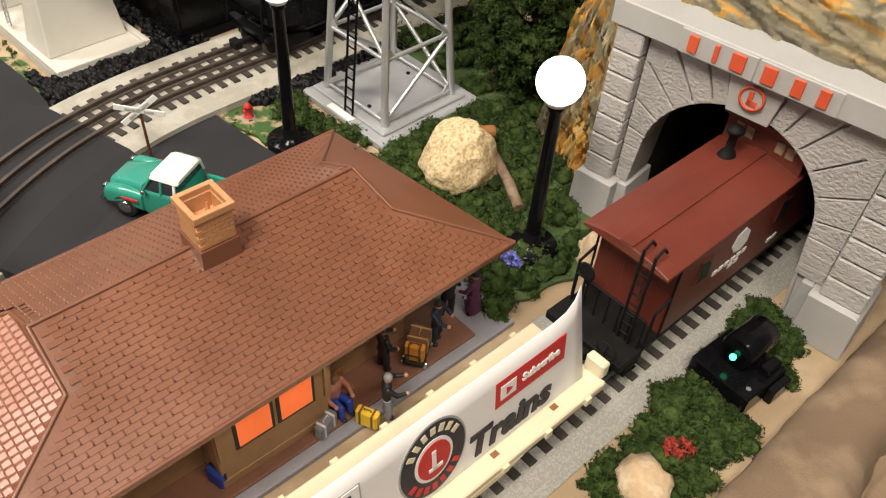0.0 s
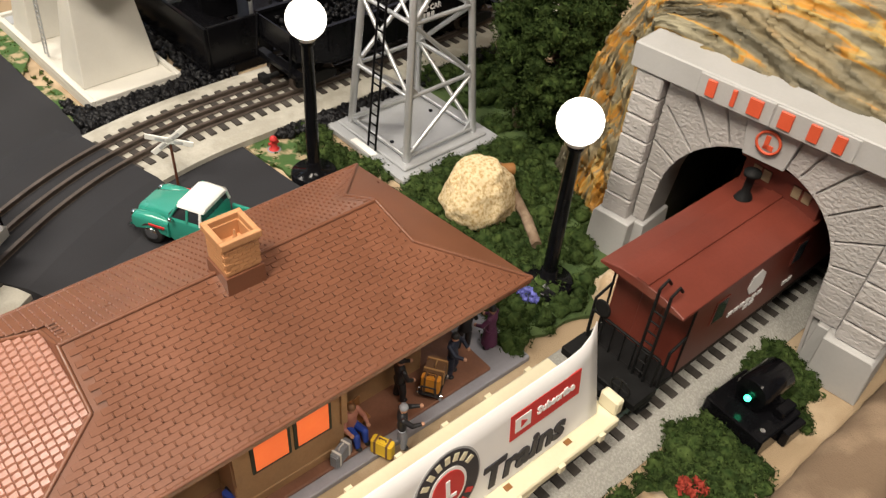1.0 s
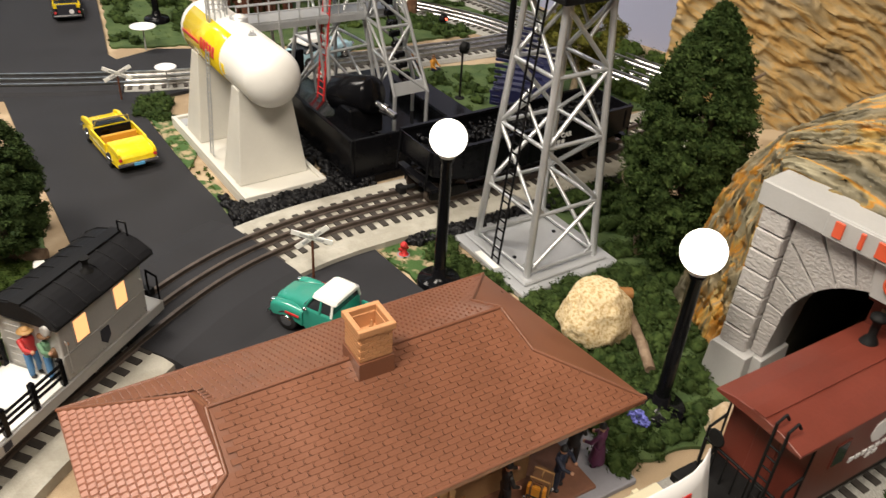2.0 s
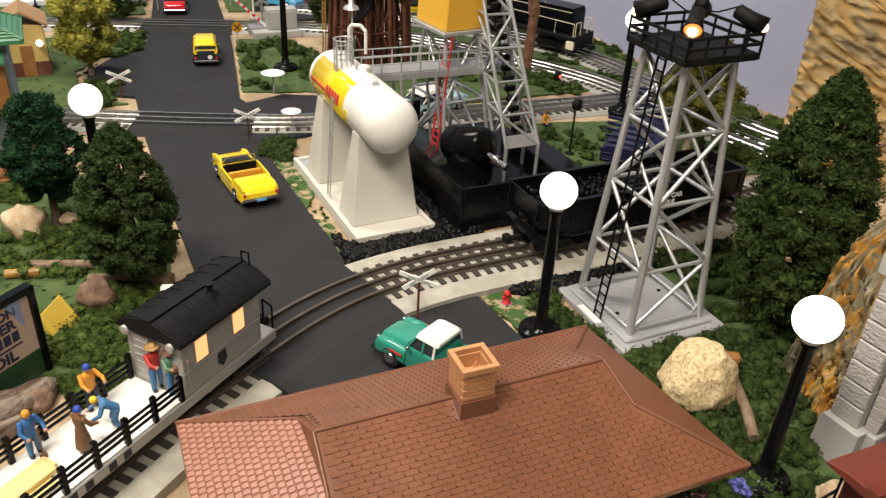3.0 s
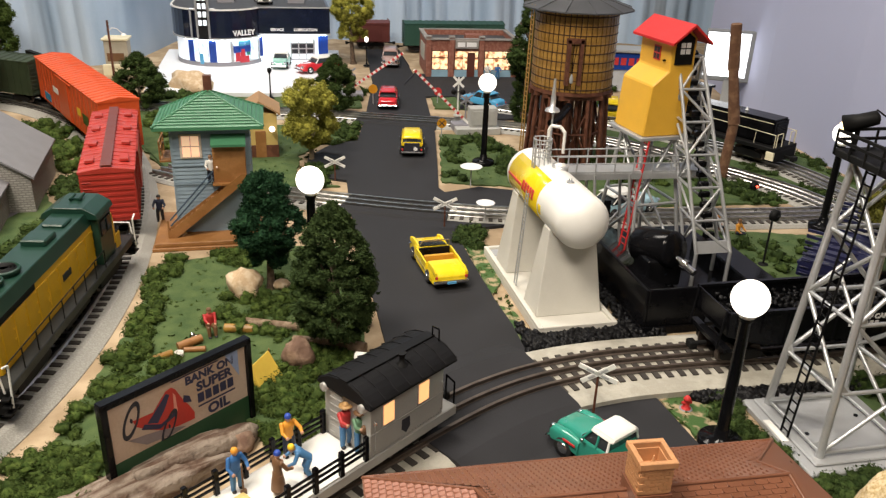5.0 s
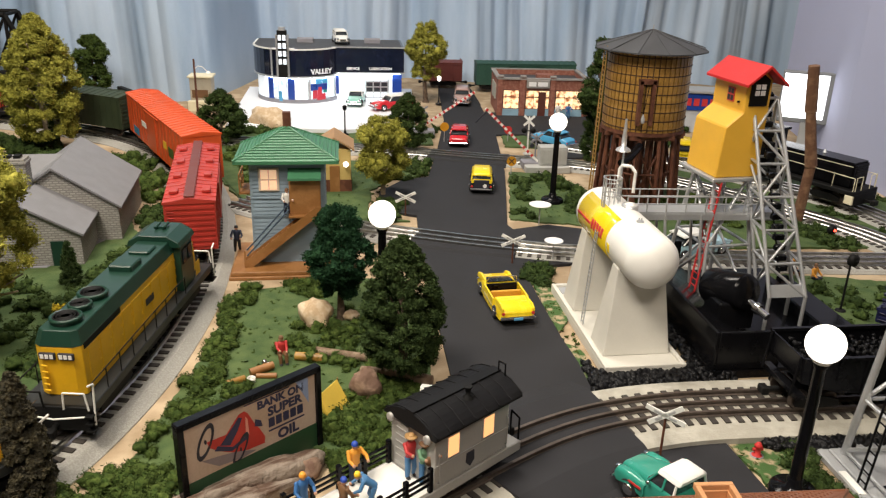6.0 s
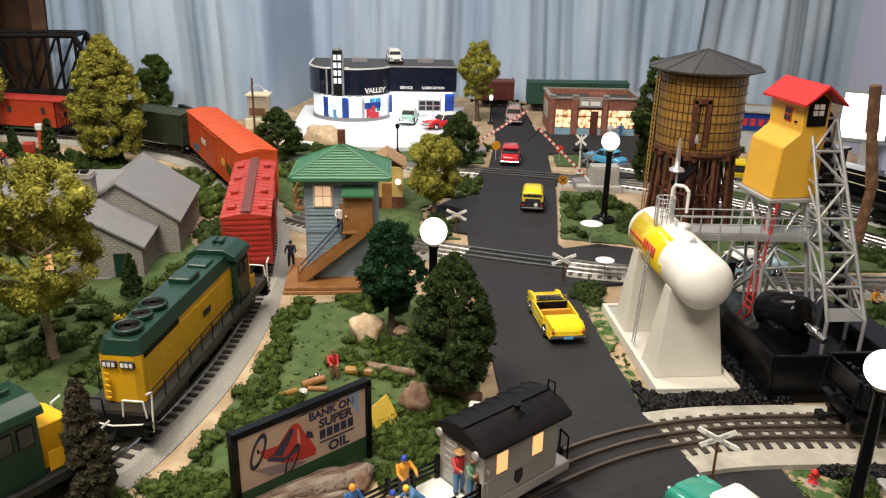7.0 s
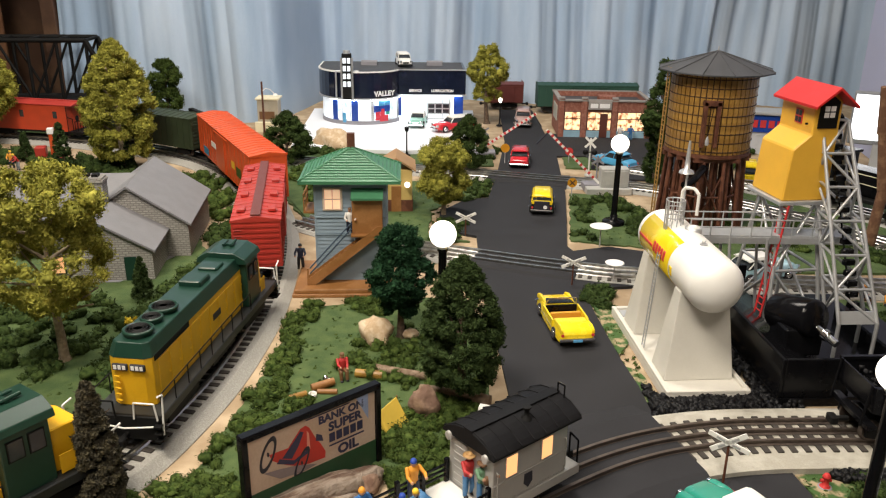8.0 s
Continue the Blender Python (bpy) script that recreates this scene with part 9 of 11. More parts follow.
def tree(x, y, h, w, kind, leaf, bark, label, seed, n=70, base=0.28, lump=0.16, flakes=90, size=0.0018, limbs=6, trunk=0.035, name="tree"):
    t = thing(name, pose(x, y, 0.0, 0, 0, seed * 47 % 360), label, "tree")
    rng = random.Random(seed)
    g = Geo()
    pts, r0 = [], h * trunk
    px = py = 0.0
    for i in range(7):
        pts.append(Vector((px, py, h * 0.8 * i / 6)))
        px += rng.uniform(-1, 1) * h * 0.012
        py += rng.uniform(-1, 1) * h * 0.012
    g.cyl((0, 0, -0.001), (0, 0, h * 0.03), r0 * 1.5, r0 * 1.05, 9)
    for i in range(6):
        g.cyl(pts[i], pts[i + 1], r0 * (1 - i / 7), r0 * (1 - (i + 1) / 7), 9)
    for k in range(limbs):
        i = 2 + k % 4
        a = rng.uniform(0, 6.28)
        p = pts[i]
        q = p + Vector((math.cos(a) * w * 0.32, math.sin(a) * w * 0.32, h * rng.uniform(0.06, 0.16)))
        g.cyl(p, q, r0 * 0.4, r0 * 0.15, 6)
    part("trunk", g, bark, t, "rough bark trunk")
    part("crown", leafy("crown", crown(kind, h, w, int(n * 3.0), seed, base, lump * 0.72), leaf, int(flakes * 1.45), size * 0.6, seed, core=0.66), leaf, t)
    return t


tree(-0.0455, 0.79, 0.13, 0.074, "loose", LEAFBLUE, BARK, "deep green bushy toy tree on the lawn", 3, n=75, base=0.24, lump=0.14, flakes=130)
tree(0.018, 0.655, 0.15, 0.072, "egg", LEAFDARK, BARK, "dense dark green toy tree beside the road", 4, n=110, base=0.17, lump=0.12, flakes=150, size=0.0015)
tree(0.0, 1.235, 0.128, 0.094, "loose", LEAFOLIVE, BARKPALE, "olive yellow toy tree by the road", 5, n=70, base=0.22, lump=0.14, flakes=110)
tree(0.047, 1.527, 0.114, 0.072, "egg", LEAF, BARK, "dark green toy tree by the crossing", 6, n=60, base=0.12, lump=0.15, flakes=100)
tree(-0.3154, 1.575, 0.106, 0.088, "egg", LEAF, BARK, "dark green toy tree before the filling station", 7, n=60, base=0.08, lump=0.15, flakes=100)
tree(0.107, 2.02, 0.197, 0.108, "loose", LEAFOLIVE, BARK, "olive green tree behind the filling station", 8, n=70, base=0.3, lump=0.14, flakes=100)
tree(-0.615, 1.50, 0.25, 0.125, "egg", LEAFOLIVE, BARKPALE, "tall yellow-green toy tree behind the cottage", 9, n=120, base=0.12, lump=0.12, flakes=150, size=0.0026)
tree(-0.99, 1.68, 0.235, 0.15, "egg", LEAFOLIVE, BARKPALE, "tall yellow-green toy tree at the layout's side", 10, n=100, base=0.3, lump=0.13, flakes=130, size=0.0026)
tree(-0.386, 0.728, 0.208, 0.142, "loose", LEAFOLIVE, BARKPALE, "open-crowned yellow-green toy tree with a pale trunk", 11, n=62, base=0.30, lump=0.115, flakes=190, size=0.0019, limbs=11, trunk=0.026)
tree(-0.665, 1.91, 0.165, 0.085, "loose", LEAFMID, BARK, "green toy tree before the curtain", 12, n=60, base=0.2, lump=0.15, flakes=80, size=0.0026)
tree(0.40, 1.46, 0.23, 0.075, "loose", LEAF, BARK, "dark green tree behind the water tower", 14, n=70, base=0.02, lump=0.18, flakes=90, size=0.0022)
tree(0.508, 0.432, 0.226, 0.092, "egg", LEAF, BARK, "tall dense green tree beside the mountain", 15, n=190, base=0.06, lump=0.13, flakes=150, size=0.0018, trunk=0.03)
# darker copy of the olive leaf: the shade on this tree is in its colour
tree(0.645, 0.735, 0.155, 0.1, "loose", leafmat("leaf_olive_shaded", (0.05, 0.055, 0.01), (0.17, 0.16, 0.035)), BARKPALE, "olive toy tree with a pale trunk", 16, n=70, base=0.34, lump=0.13, flakes=110)
tree(-0.2543, 0.5005, 0.108, 0.04, "cone", mat("leaf_dry", (0.04, 0.035, 0.02), 0.95, col2=(0.1, 0.085, 0.045), scale=200, bump=0.5, bscale=900), BARK, "dry brown-green toy pine beside the rails", 17, n=110, base=0.05, lump=0.13, flakes=140, size=0.0014, trunk=0.02, name="pine_tree")
for k, (x, y, h, w) in enumerate(((-0.61, 1.50, 0.068, 0.03), (-0.84, 1.567, 0.06, 0.03), (-0.3623, 0.888, 0.055, 0.026), (-0.72, 1.47, 0.1, 0.042), (-0.305, 0.98, 0.03, 0.02))):
    tree(x, y, h, w, "cone", LEAFDARK, BARK, "small dark green toy pine", 20 + k, n=60, base=0.08, lump=0.15, flakes=60, size=0.0014, trunk=0.03, name="pine_tree")

# ---- shrubs: foam clumps scattered over beds ----


def shrubs(name, beds, leaf, label, seed, size=0.00075, flakes=120):
    rng = random.Random(seed)
    lumps = []
    for poly, count, r in beds:
        for x, y in scatter(poly, count, seed + count, r * 0.55):
            k = rng.randint(3, 6)
            for _ in range(k):
                s = r * rng.uniform(0.38, 0.8)
                lumps.append((x + rng.uniform(-r, r) * 0.7, y + rng.uniform(-r, r) * 0.7, s * rng.uniform(0.25, 1.0), s, rng.uniform(0.65, 1.0)))
    return solo(name, leafy(name, lumps, leaf, flakes, size, seed), leaf, Matrix(), label, "shrubs", kind="stuff")


shrubs("shrubbery", [
    ([(0.411, 0.135), (0.413, 0.166), (0.448, 0.166), (0.446, 0.132)], 22, 0.0085),
    ([(0.295, 0.146), (0.34, 0.165), (0.362, 0.162), (0.364, 0.118), (0.335, 0.116)], 34, 0.009)], LEAF, "dark green foam shrubs round the dwarf signal", 58)
shrubs("shrubbery", [
    ([(0.312, 0.268), (0.325, 0.33), (0.315, 0.42), (0.35, 0.435), (0.365, 0.432), (0.475, 0.432), (0.475, 0.385), (0.43, 0.315), (0.415, 0.272), (0.34, 0.262)], 150, 0.0105),
    ([(0.472, 0.44), (0.475, 0.56), (0.62, 0.57), (0.65, 0.46), (0.56, 0.4), (0.49, 0.38)], 90, 0.012),
    ([(0.33, 0.49), (0.357, 0.452), (0.352, 0.548), (0.335, 0.556), (0.325, 0.52)], 22, 0.0085)], LEAF, "dense green foam shrubs round the tower and rock", 31)
shrubs("shrubbery", [
    ([(0.262, 0.150), (0.30, 0.158), (0.345, 0.158), (0.362, 0.15), (0.362, 0.135), (0.33, 0.118), (0.29, 0.112), (0.265, 0.125)], 42, 0.0085),
    ([(0.36, 0.158), (0.43, 0.168), (0.432, 0.158), (0.37, 0.15)], 13, 0.0075), ([(0.41, 0.125), (0.44, 0.125), (0.44, 0.145), (0.41, 0.15)], 7, 0.0085)], LEAF, "dark green foam shrubs round the signal", 32)
shrubs("shrubbery", [
    ([(-0.188, 0.60), (-0.172, 0.72), (-0.17, 0.88), (-0.148, 0.88), (-0.148, 0.72), (-0.155, 0.6)], 40, 0.0105),
    ([(-0.10, 0.72), (-0.09, 0.80), (-0.03, 0.83), (0.045, 0.72), (0.045, 0.60), (0.0, 0.62), (-0.03, 0.68)], 55, 0.0105),
    ([(-0.20, 0.53), (-0.14, 0.55), (-0.10, 0.60), (-0.12, 0.66), (-0.185, 0.61)], 26, 0.0095),
    ([(-0.07, 0.57), (0.02, 0.54), (0.05, 0.58), (0.02, 0.64), (-0.05, 0.63)], 55, 0.0105),
    ([(-0.26, 0.465), (-0.165, 0.48), (-0.16, 0.53), (-0.205, 0.535)], 40, 0.0105),
    ([(-0.2, 0.40), (-0.13, 0.43), (-0.15, 0.485), (-0.26, 0.46)], 36, 0.0105),
    ([(-0.11, 0.84), (-0.06, 0.86), (-0.06, 0.9), (-0.12, 0.895)], 14, 0.01)], LEAFMID, "green foam shrubs on the lawn and along the rails", 33)
shrubs("shrubbery", [
    ([(0.172, 0.885), (0.2, 0.875), (0.212, 0.925), (0.18, 0.935)], 16, 0.0095),
    ([(0.2, 1.11), (0.23, 1.33), (0.31, 1.34), (0.35, 1.22), (0.31, 1.10), (0.29, 1.16), (0.3, 1.26), (0.25, 1.30), (0.22, 1.13)], 40, 0.012),
    ([(-0.03, 1.09), (0.03, 1.11), (0.04, 1.19), (0.0, 1.2)], 16, 0.0115), ([(0.02, 1.29), (0.075, 1.35), (0.09, 1.43), (0.03, 1.43)], 16, 0.012),
    ([(-0.3, 0.66), (-0.285, 0.85), (-0.29, 1.0), (-0.31, 1.16), (-0.345, 1.16), (-0.335, 1.0), (-0.36, 0.85), (-0.34, 0.68)], 80, 0.0125),
    ([(-0.36, 0.84), (-0.40, 0.88), (-0.52, 0.84), (-0.62, 0.78), (-0.6, 0.66), (-0.45, 0.66), (-0.38, 0.7)], 60, 0.013),
    ([(-0.45, 1.36), (-0.9, 1.55), (-0.95, 1.66), (-0.6, 1.53)], 60, 0.017),
    ([(0.45, 0.76), (0.5, 0.87), (0.75, 0.86), (0.72, 0.78)], 26, 0.011), ([(0.58, 1.06), (0.54, 1.22), (0.6, 1.15), (0.67, 1.02), (0.64, 0.98)], 30, 0.012), ([(0.735, 1.08), (0.685, 1.16), (0.7, 1.19), (0.755, 1.04), (0.745, 0.95)], 14, 0.008),
    ([(0.815, 1.1), (0.8, 1.25), (0.83, 1.25), (0.84, 1.02)], 16, 0.01), ([(-0.31, 1.63), (-0.34, 1.72), (-0.25, 1.72), (-0.2, 1.64)], 16, 0.016),
    ([(0.11, 1.63), (0.12, 1.72), (0.09, 1.72), (0.07, 1.62)], 12, 0.012), ([(0.56, 1.55), (0.6, 1.85), (0.7, 1.8), (0.65, 1.55)], 26, 0.018)], LEAF, "dark green foam shrubs by the roads and far tracks", 34, size=0.001, flakes=75)
shrubs("shrubbery", [
    ([(0.72, 0.72), (0.727, 0.78), (0.74, 0.7), (0.735, 0.66)], 16, 0.014), ([(0.775, 0.76), (0.77, 0.84), (0.785, 0.84), (0.795, 0.74)], 14, 0.012), ([(0.82, 0.8), (0.815, 0.9), (0.85, 0.9), (0.86, 0.78)], 16, 0.016),
    ([(-0.045, 0.545), (-0.02, 0.54), (0.0, 0.53), (-0.03, 0.508)], 14, 0.0085), ([(0.4, 1.12), (0.4, 1.28), (0.5, 1.22), (0.57, 1.1), (0.5, 1.06)], 26, 0.012), ([(-0.185, 1.2), (-0.17, 1.46), (-0.3, 1.54), (-0.25, 1.32)], 30, 0.014),
    ([(-0.44, 1.66), (-0.42, 1.77), (-0.85, 1.84), (-0.85, 1.79), (-0.6, 1.74)], 34, 0.016), ([(-0.3, 1.17), (-0.33, 1.3), (-0.44, 1.45), (-0.5, 1.42), (-0.4, 1.28), (-0.36, 1.18)], 34, 0.015)],
    LEAFMID, "green foam shrubs behind the cottage and the coal loader", 61, size=0.001, flakes=75)
for k, (x, y, c, lab) in enumerate(((0.3468, 0.2866, (0.12, 0.13, 0.42), "small clump of violet flowers"), (0.318, 0.135, (0.28, 0.03, 0.015), "small clump of red flowers"), (-0.345, 0.80, (0.6, 0.45, 0.02), "small clump of yellow flowers"), (-0.31, 0.72, (0.5, 0.2, 0.2), "small clump of pink flowers"))):
    fm = mat("flower", c, 0.8, var=0.25, scale=200)
    rng = random.Random(k)
    solo("flower_clump", leafy("flower", [(rng.uniform(-0.006, 0.006), rng.uniform(-0.005, 0.005), 0.006 + rng.uniform(0, 0.005), 0.0022, 0.9) for _ in range(14)], fm, 14, 0.001, k), fm, pose(x, y, 0.004), lab, "flowers")

# fine turf tufts and crumbs that break up the lawns
rng = random.Random(77)
lumps = []
for poly, n in (([(-0.17, 0.62), (-0.165, 0.88), (0.03, 0.89), (0.04, 0.62), (-0.06, 0.57), (-0.15, 0.55)], 260), ([(0.2, 1.12), (0.23, 1.34), (0.33, 1.3), (0.3, 1.1)], 90), ([(-0.33, 0.5), (-0.3, 0.8), (-0.6, 0.85), (-0.6, 0.5)], 200), ([(-0.15, 1.0), (-0.14, 1.4), (0.04, 1.4), (0.02, 1.1)], 120), ([(0.287, 0.556), (0.298, 0.495), (0.345, 0.50), (0.35, 0.55)], 40), ([(0.181, 0.68), (0.181, 0.9), (0.2, 0.92), (0.205, 0.68)], 60), ([(0.44, 0.74), (0.44, 0.92), (0.75, 0.86), (0.75, 0.7)], 90)):
    for x, y in scatter(poly, n, n):
        lumps.append((x, y, 0.0018, rng.uniform(0.001, 0.0026), 0.6))
solo("turf_tufts", leafy("turf_tufts", lumps, LEAFMID, 10, 0.0011, 5), LEAFMID, Matrix(), "loose green turf crumbs on the lawns", "turf", kind="stuff")

# ---- stones and logs ----
TANROCK = stone(0.0275, 3.9, (1.0, 0.9, 1.05), 0.085, 5, 1.7)
PITS = [(Vector((math.cos(k * 2.4) * math.sin(0.3 + k * 0.083), math.sin(k * 2.4) * math.sin(0.3 + k * 0.083), math.cos(0.3 + k * 0.083))), 0.05 + 0.05 * ((k * 7) % 5) / 5) for k in range(34)]
for k, (x, y, z) in enumerate(TANROCK.v):
    d = Vector((x, y, z)).normalized()
    taper = 1.06 - 9.5 * max(-0.012, z) - (1.5 * max(0, z - 0.017))
    sink = 1 - 0.07 * sum(max(0.0, 1 - (d - c).length / r) for c, r in PITS)
    TANROCK.v[k] = (x * taper * sink, y * taper * sink, min(z, 0.0225 + 0.15 * (z - 0.0225)) * sink)
solo("boulder", TANROCK, ROCKTAN, pose(0.387, 0.381, 0.021, 0, 0, 20), "pitted tan boulder among the shrubs", "rock")
for k, (x, y, z, r, fl, mm, lab) in enumerate((
        (0.403, 0.262, 0.006, 0.0155, (1, 0.8, 0.75), ROCKPALE, "smooth pale striped stone"), (0.289, 0.135, 0.006, 0.0155, (1, 0.9, 0.9), ROCKPALE, "pale tan stone beside the signal"),
        (-0.072, 0.785, 0.011, 0.0205, (1.1, 0.8, 0.78), ROCKPALE, "rounded pale stone under the tree"), (-0.0155, 0.632, 0.013, 0.0165, (0.85, 0.6, 1.1), ROCKBROWN, "upright brown stone on the lawn"),
        (-0.034, 0.79, 0.006, 0.009, (1, 0.8, 0.7), ROCKPALE, "small white stone under a tree"), (-0.058, 0.527, 0.004, 0.014, (1.0, 0.9, 0.85), ROCKBROWN, "round red-brown stone by the billboard"),
        (-0.245, 1.71, 0.012, 0.045, (1.2, 0.7, 0.75), ROCKPALE, "pale boulder by the filling station"), (0.09, 1.68, 0.006, 0.018, (1, 0.8, 0.9), ROCKPALE, "pale stone by the crossing"), (0.335, 0.40, 0.003, 0.006, (1, 0.8, 0.7), ROCKPALE, "small pale stone chip by the platform"),
        (-0.155, 0.93, 0.004, 0.01, (1, 0.8, 0.9), ROCKPALE, "pale stone by the cabin"), (0.06, 0.355, 0.004, 0.02, (1.2, 0.8, 0.7), ROCKPALE, "pale stone beside the station"))):
    solo("rock", stone(r, k * 2.7 + 1, fl, 0.17), mm, pose(x, y, z, 0, 0, k * 53), lab, "rock")


def log(pts, r, material, label, seed):
    rng = random.Random(seed)
    g = Geo()
    P = [Vector(p) for p in pts]
    for i, (a, b) in enumerate(zip(P, P[1:])):
        g.cyl(a, b, r * rng.uniform(0.85, 1.1), r * rng.uniform(0.8, 1.05), 9)
    return solo("log", g, material, Matrix(), label, "log", bevel=0.0)


log([(0.419, 0.395, 0.022), (0.412, 0.375, 0.018), (0.402, 0.345, 0.012), (0.39, 0.322, 0.009)], 0.0042, WOODGREY, "grey-brown driftwood stick by the boulder", 1)
log([(0.425, 0.385, 0.022), (0.408, 0.392, 0.024)], 0.0045, WOODBROWN, "short reddish wood chip", 2)
log([(0.545, 0.53, 0.03), (0.53, 0.50, 0.022), (0.505, 0.462, 0.018), (0.485, 0.44, 0.01)], 0.0055, WOODGREY, "bent grey driftwood branch", 3)
log([(-0.066, 0.712, 0.006), (-0.012, 0.694, 0.007)], 0.005, WOODGREY, "short brown log on the lawn", 4)
log([(-0.02, 0.668, 0.007), (0.02, 0.657, 0.009), (0.045, 0.645, 0.009)], 0.006, WOODGREY, "grey-brown log under the dark tree", 5)
log([(0.036, 0.628, 0.012), (0.046, 0.622, 0.014)], 0.0045, WHITE, "short white wooden peg", 6)
log([(0.626, 1.108, 0), (0.63, 1.106, 0.09), (0.616, 1.11, 0.17), (0.607, 1.108, 0.236)], 0.0088, mat("bark_post", (0.12, 0.055, 0.028), 0.9, col2=(0.2, 0.11, 0.06), scale=80, bump=0.9, bscale=400), "tall bare tree trunk post", 7)

# ---- signs ----


def crossbuck(x, y, rz, h=0.03, s=1.0, tilt=0, label="white crossed railway warning boards on a thin post"):
    t = thing("crossbuck", pose(x, y, 0.003, 0, 0, rz), label, "railway sign", "crossed warning signs")
    part("post", Geo().cyl((0, 0, 0), (0, 0, h), 0.0011, 0.001, 8), WOODRED if s > 0.9 else SILVER, t)
    for a in (27 + tilt, -27 + tilt):
        b = part("board", Geo().box(-0.0165 * s, -0.0009, -0.0021 * s, 0.0165 * s, 0.0003, 0.0021 * s, pose(0, -0.0012, h, 0, a, 0)), WHITE, t, "white painted board", bevel=0.0002)
        for k in (-0.0095, 0.003):
            part("lettering_bar", Geo().box(k * s, -0.00125, -0.0009 * s, (k + 0.0065) * s, -0.0008, 0.0009 * s, pose(0, -0.0012, h, 0, a, 0)), PRINTGREY, b)
    return t


crossbuck(0.224, 0.531, -33, 0.0415, tilt=-13)
crossbuck(0.1653, 0.943, -8, 0.032)
crossbuck(0.0335, 1.135, -3, 0.028)


def round_sign(x, y, h, r, rz, face, label, cross=False):
    t = thing("round_sign", pose(x, y, 0.003, 0, 0, rz), label, "sign")
    part("post", Geo().cyl((0, 0, 0), (0, 0, h), 0.0009, 0.0009, 6), PRINTGREY, t)
    d = part("disc", Geo().cyl((0, -0.0016, h), (0, -0.0006, h), r, r, 22), face, t)
    if cross:
        for a in (45, -45):
            part("cross_bar", Geo().box(-r * 0.8, -0.0021, -0.0008, r * 0.8, -0.0015, 0.0008, pose(0, 0, h, 0, a, 0)), PRINTBLACK, d)
    return t


def dish(x, y, h, r, label):
    q = thing("dish_sign", pose(x, y, 0.003), label, "sign")
    part("stem", Geo().cyl((0, 0, 0), (0, 0, h), 0.0009, 0.0009, 6), PRINTGREY, q)
    part("dish", Geo().lathe([(0.001, h - 0.001), (r * 0.8, h), (r, h + 0.0012), (r * 0.9, h + 0.0018), (0.002, h + 0.001)], 24), PAPER, q)


dish(0.2275, 1.0924, 0.03, 0.0165, "pale oval disc on a thin post")
dish(0.2203, 0.955, 0.026, 0.0125, "pale oval disc on a short post")
SIGNYEL = mat("sign_yellow", (0.6, 0.27, 0.01), 0.5)
round_sign(0.2255, 1.357, 0.024, 0.0085, 0, SIGNYEL, "round yellow crossing warning sign", True)
round_sign(0.1233, 1.588, 0.032, 0.009, 0, SIGNYEL, "round yellow warning sign on a post")
round_sign(0.255, 1.60, 0.024, 0.008, 0, PRINTRED, "small round red sign")


def crossing_gate(x, y, rz, L, tilt, label):
    t = thing("crossing_gate", pose(x, y, 0.003, 0, 0, rz), label, "crossing gate", "railway crossing gates")
    part("base", Geo().box(-0.02, -0.014, 0, 0.055, 0.014, 0.012), PLATGREY, t, bevel=0.001)
    m = pose(0, -0.01, 0.02, 0, tilt, 0)
    n = 12
    arm = part("arm", Geo().box(-L, -0.0012, -0.0022, 0.012, 0.0012, 0.0022, m), WHITE, t, "white arm with red bands")
    for k in range(n):
        x0 = -L + (k + 0.15) * L / n
        part("band", Geo().box(x0, -0.0016, -0.0024, x0 + L / n * 0.42, 0.0016, 0.0024, m), PRINTRED, arm)
    part("arm_lamp_post", Geo().box(-L + 0.004, -0.0015, -0.03, -L + 0.0065, 0.0015, 0.0, m), PRINTBLACK, arm)
    part("signal_post", Geo().cyl((0.006, 0.006, 0.012), (0.006, 0.006, 0.06), 0.0016, 0.0016, 8), PLATGREY, t)
    for s in (-1, 1):
        part("lamp", Geo().cyl((0.006 + s * 0.0085, -0.0005, 0.04), (0.006 + s * 0.0085, 0.0035, 0.04), 0.0042, 0.0042, 14), PRINTBLACK, t)
    for a in (35, -35):
        part("cross_board", Geo().box(-0.0135, 0.0005, -0.0019, 0.0135, 0.0015, 0.0019, pose(0.006, 0.002, 0.053, 0, a, 0)), PLATGREY, t)
    return t


crossing_gate(0.272, 1.405, 4, 0.13, 44, "red and white striped crossing gate by the road")
crossing_gate(0.087, 1.65, 180, 0.125, 34, "red and white striped crossing gate on the far side")
cab = thing("relay_cabinet", pose(0.302, 1.395, 0, 0, 0, 2), "grey relay cabinet on a concrete block", "cabinet")
CABGREY = mat("cabinet_grey", (0.4, 0.4, 0.38), 0.6, var=0.08, scale=60, bump=0.1)
part("block", Geo().box(-0.048, -0.024, 0, 0.033, 0.018, 0.012), CABGREY, cab, bevel=0.001)
part("cabinet_body", Geo().box(-0.022, -0.014, 0.012, 0.028, 0.012, 0.046), CABGREY, cab, bevel=0.001)
part("cabinet_door", Geo().box(-0.018, -0.0155, 0.016, 0.001, -0.0138, 0.042), CABGREY, cab, bevel=0.0005)
part("cabinet_door", Geo().box(0.004, -0.0155, 0.016, 0.024, -0.0138, 0.042), CABGREY, cab, bevel=0.0005)

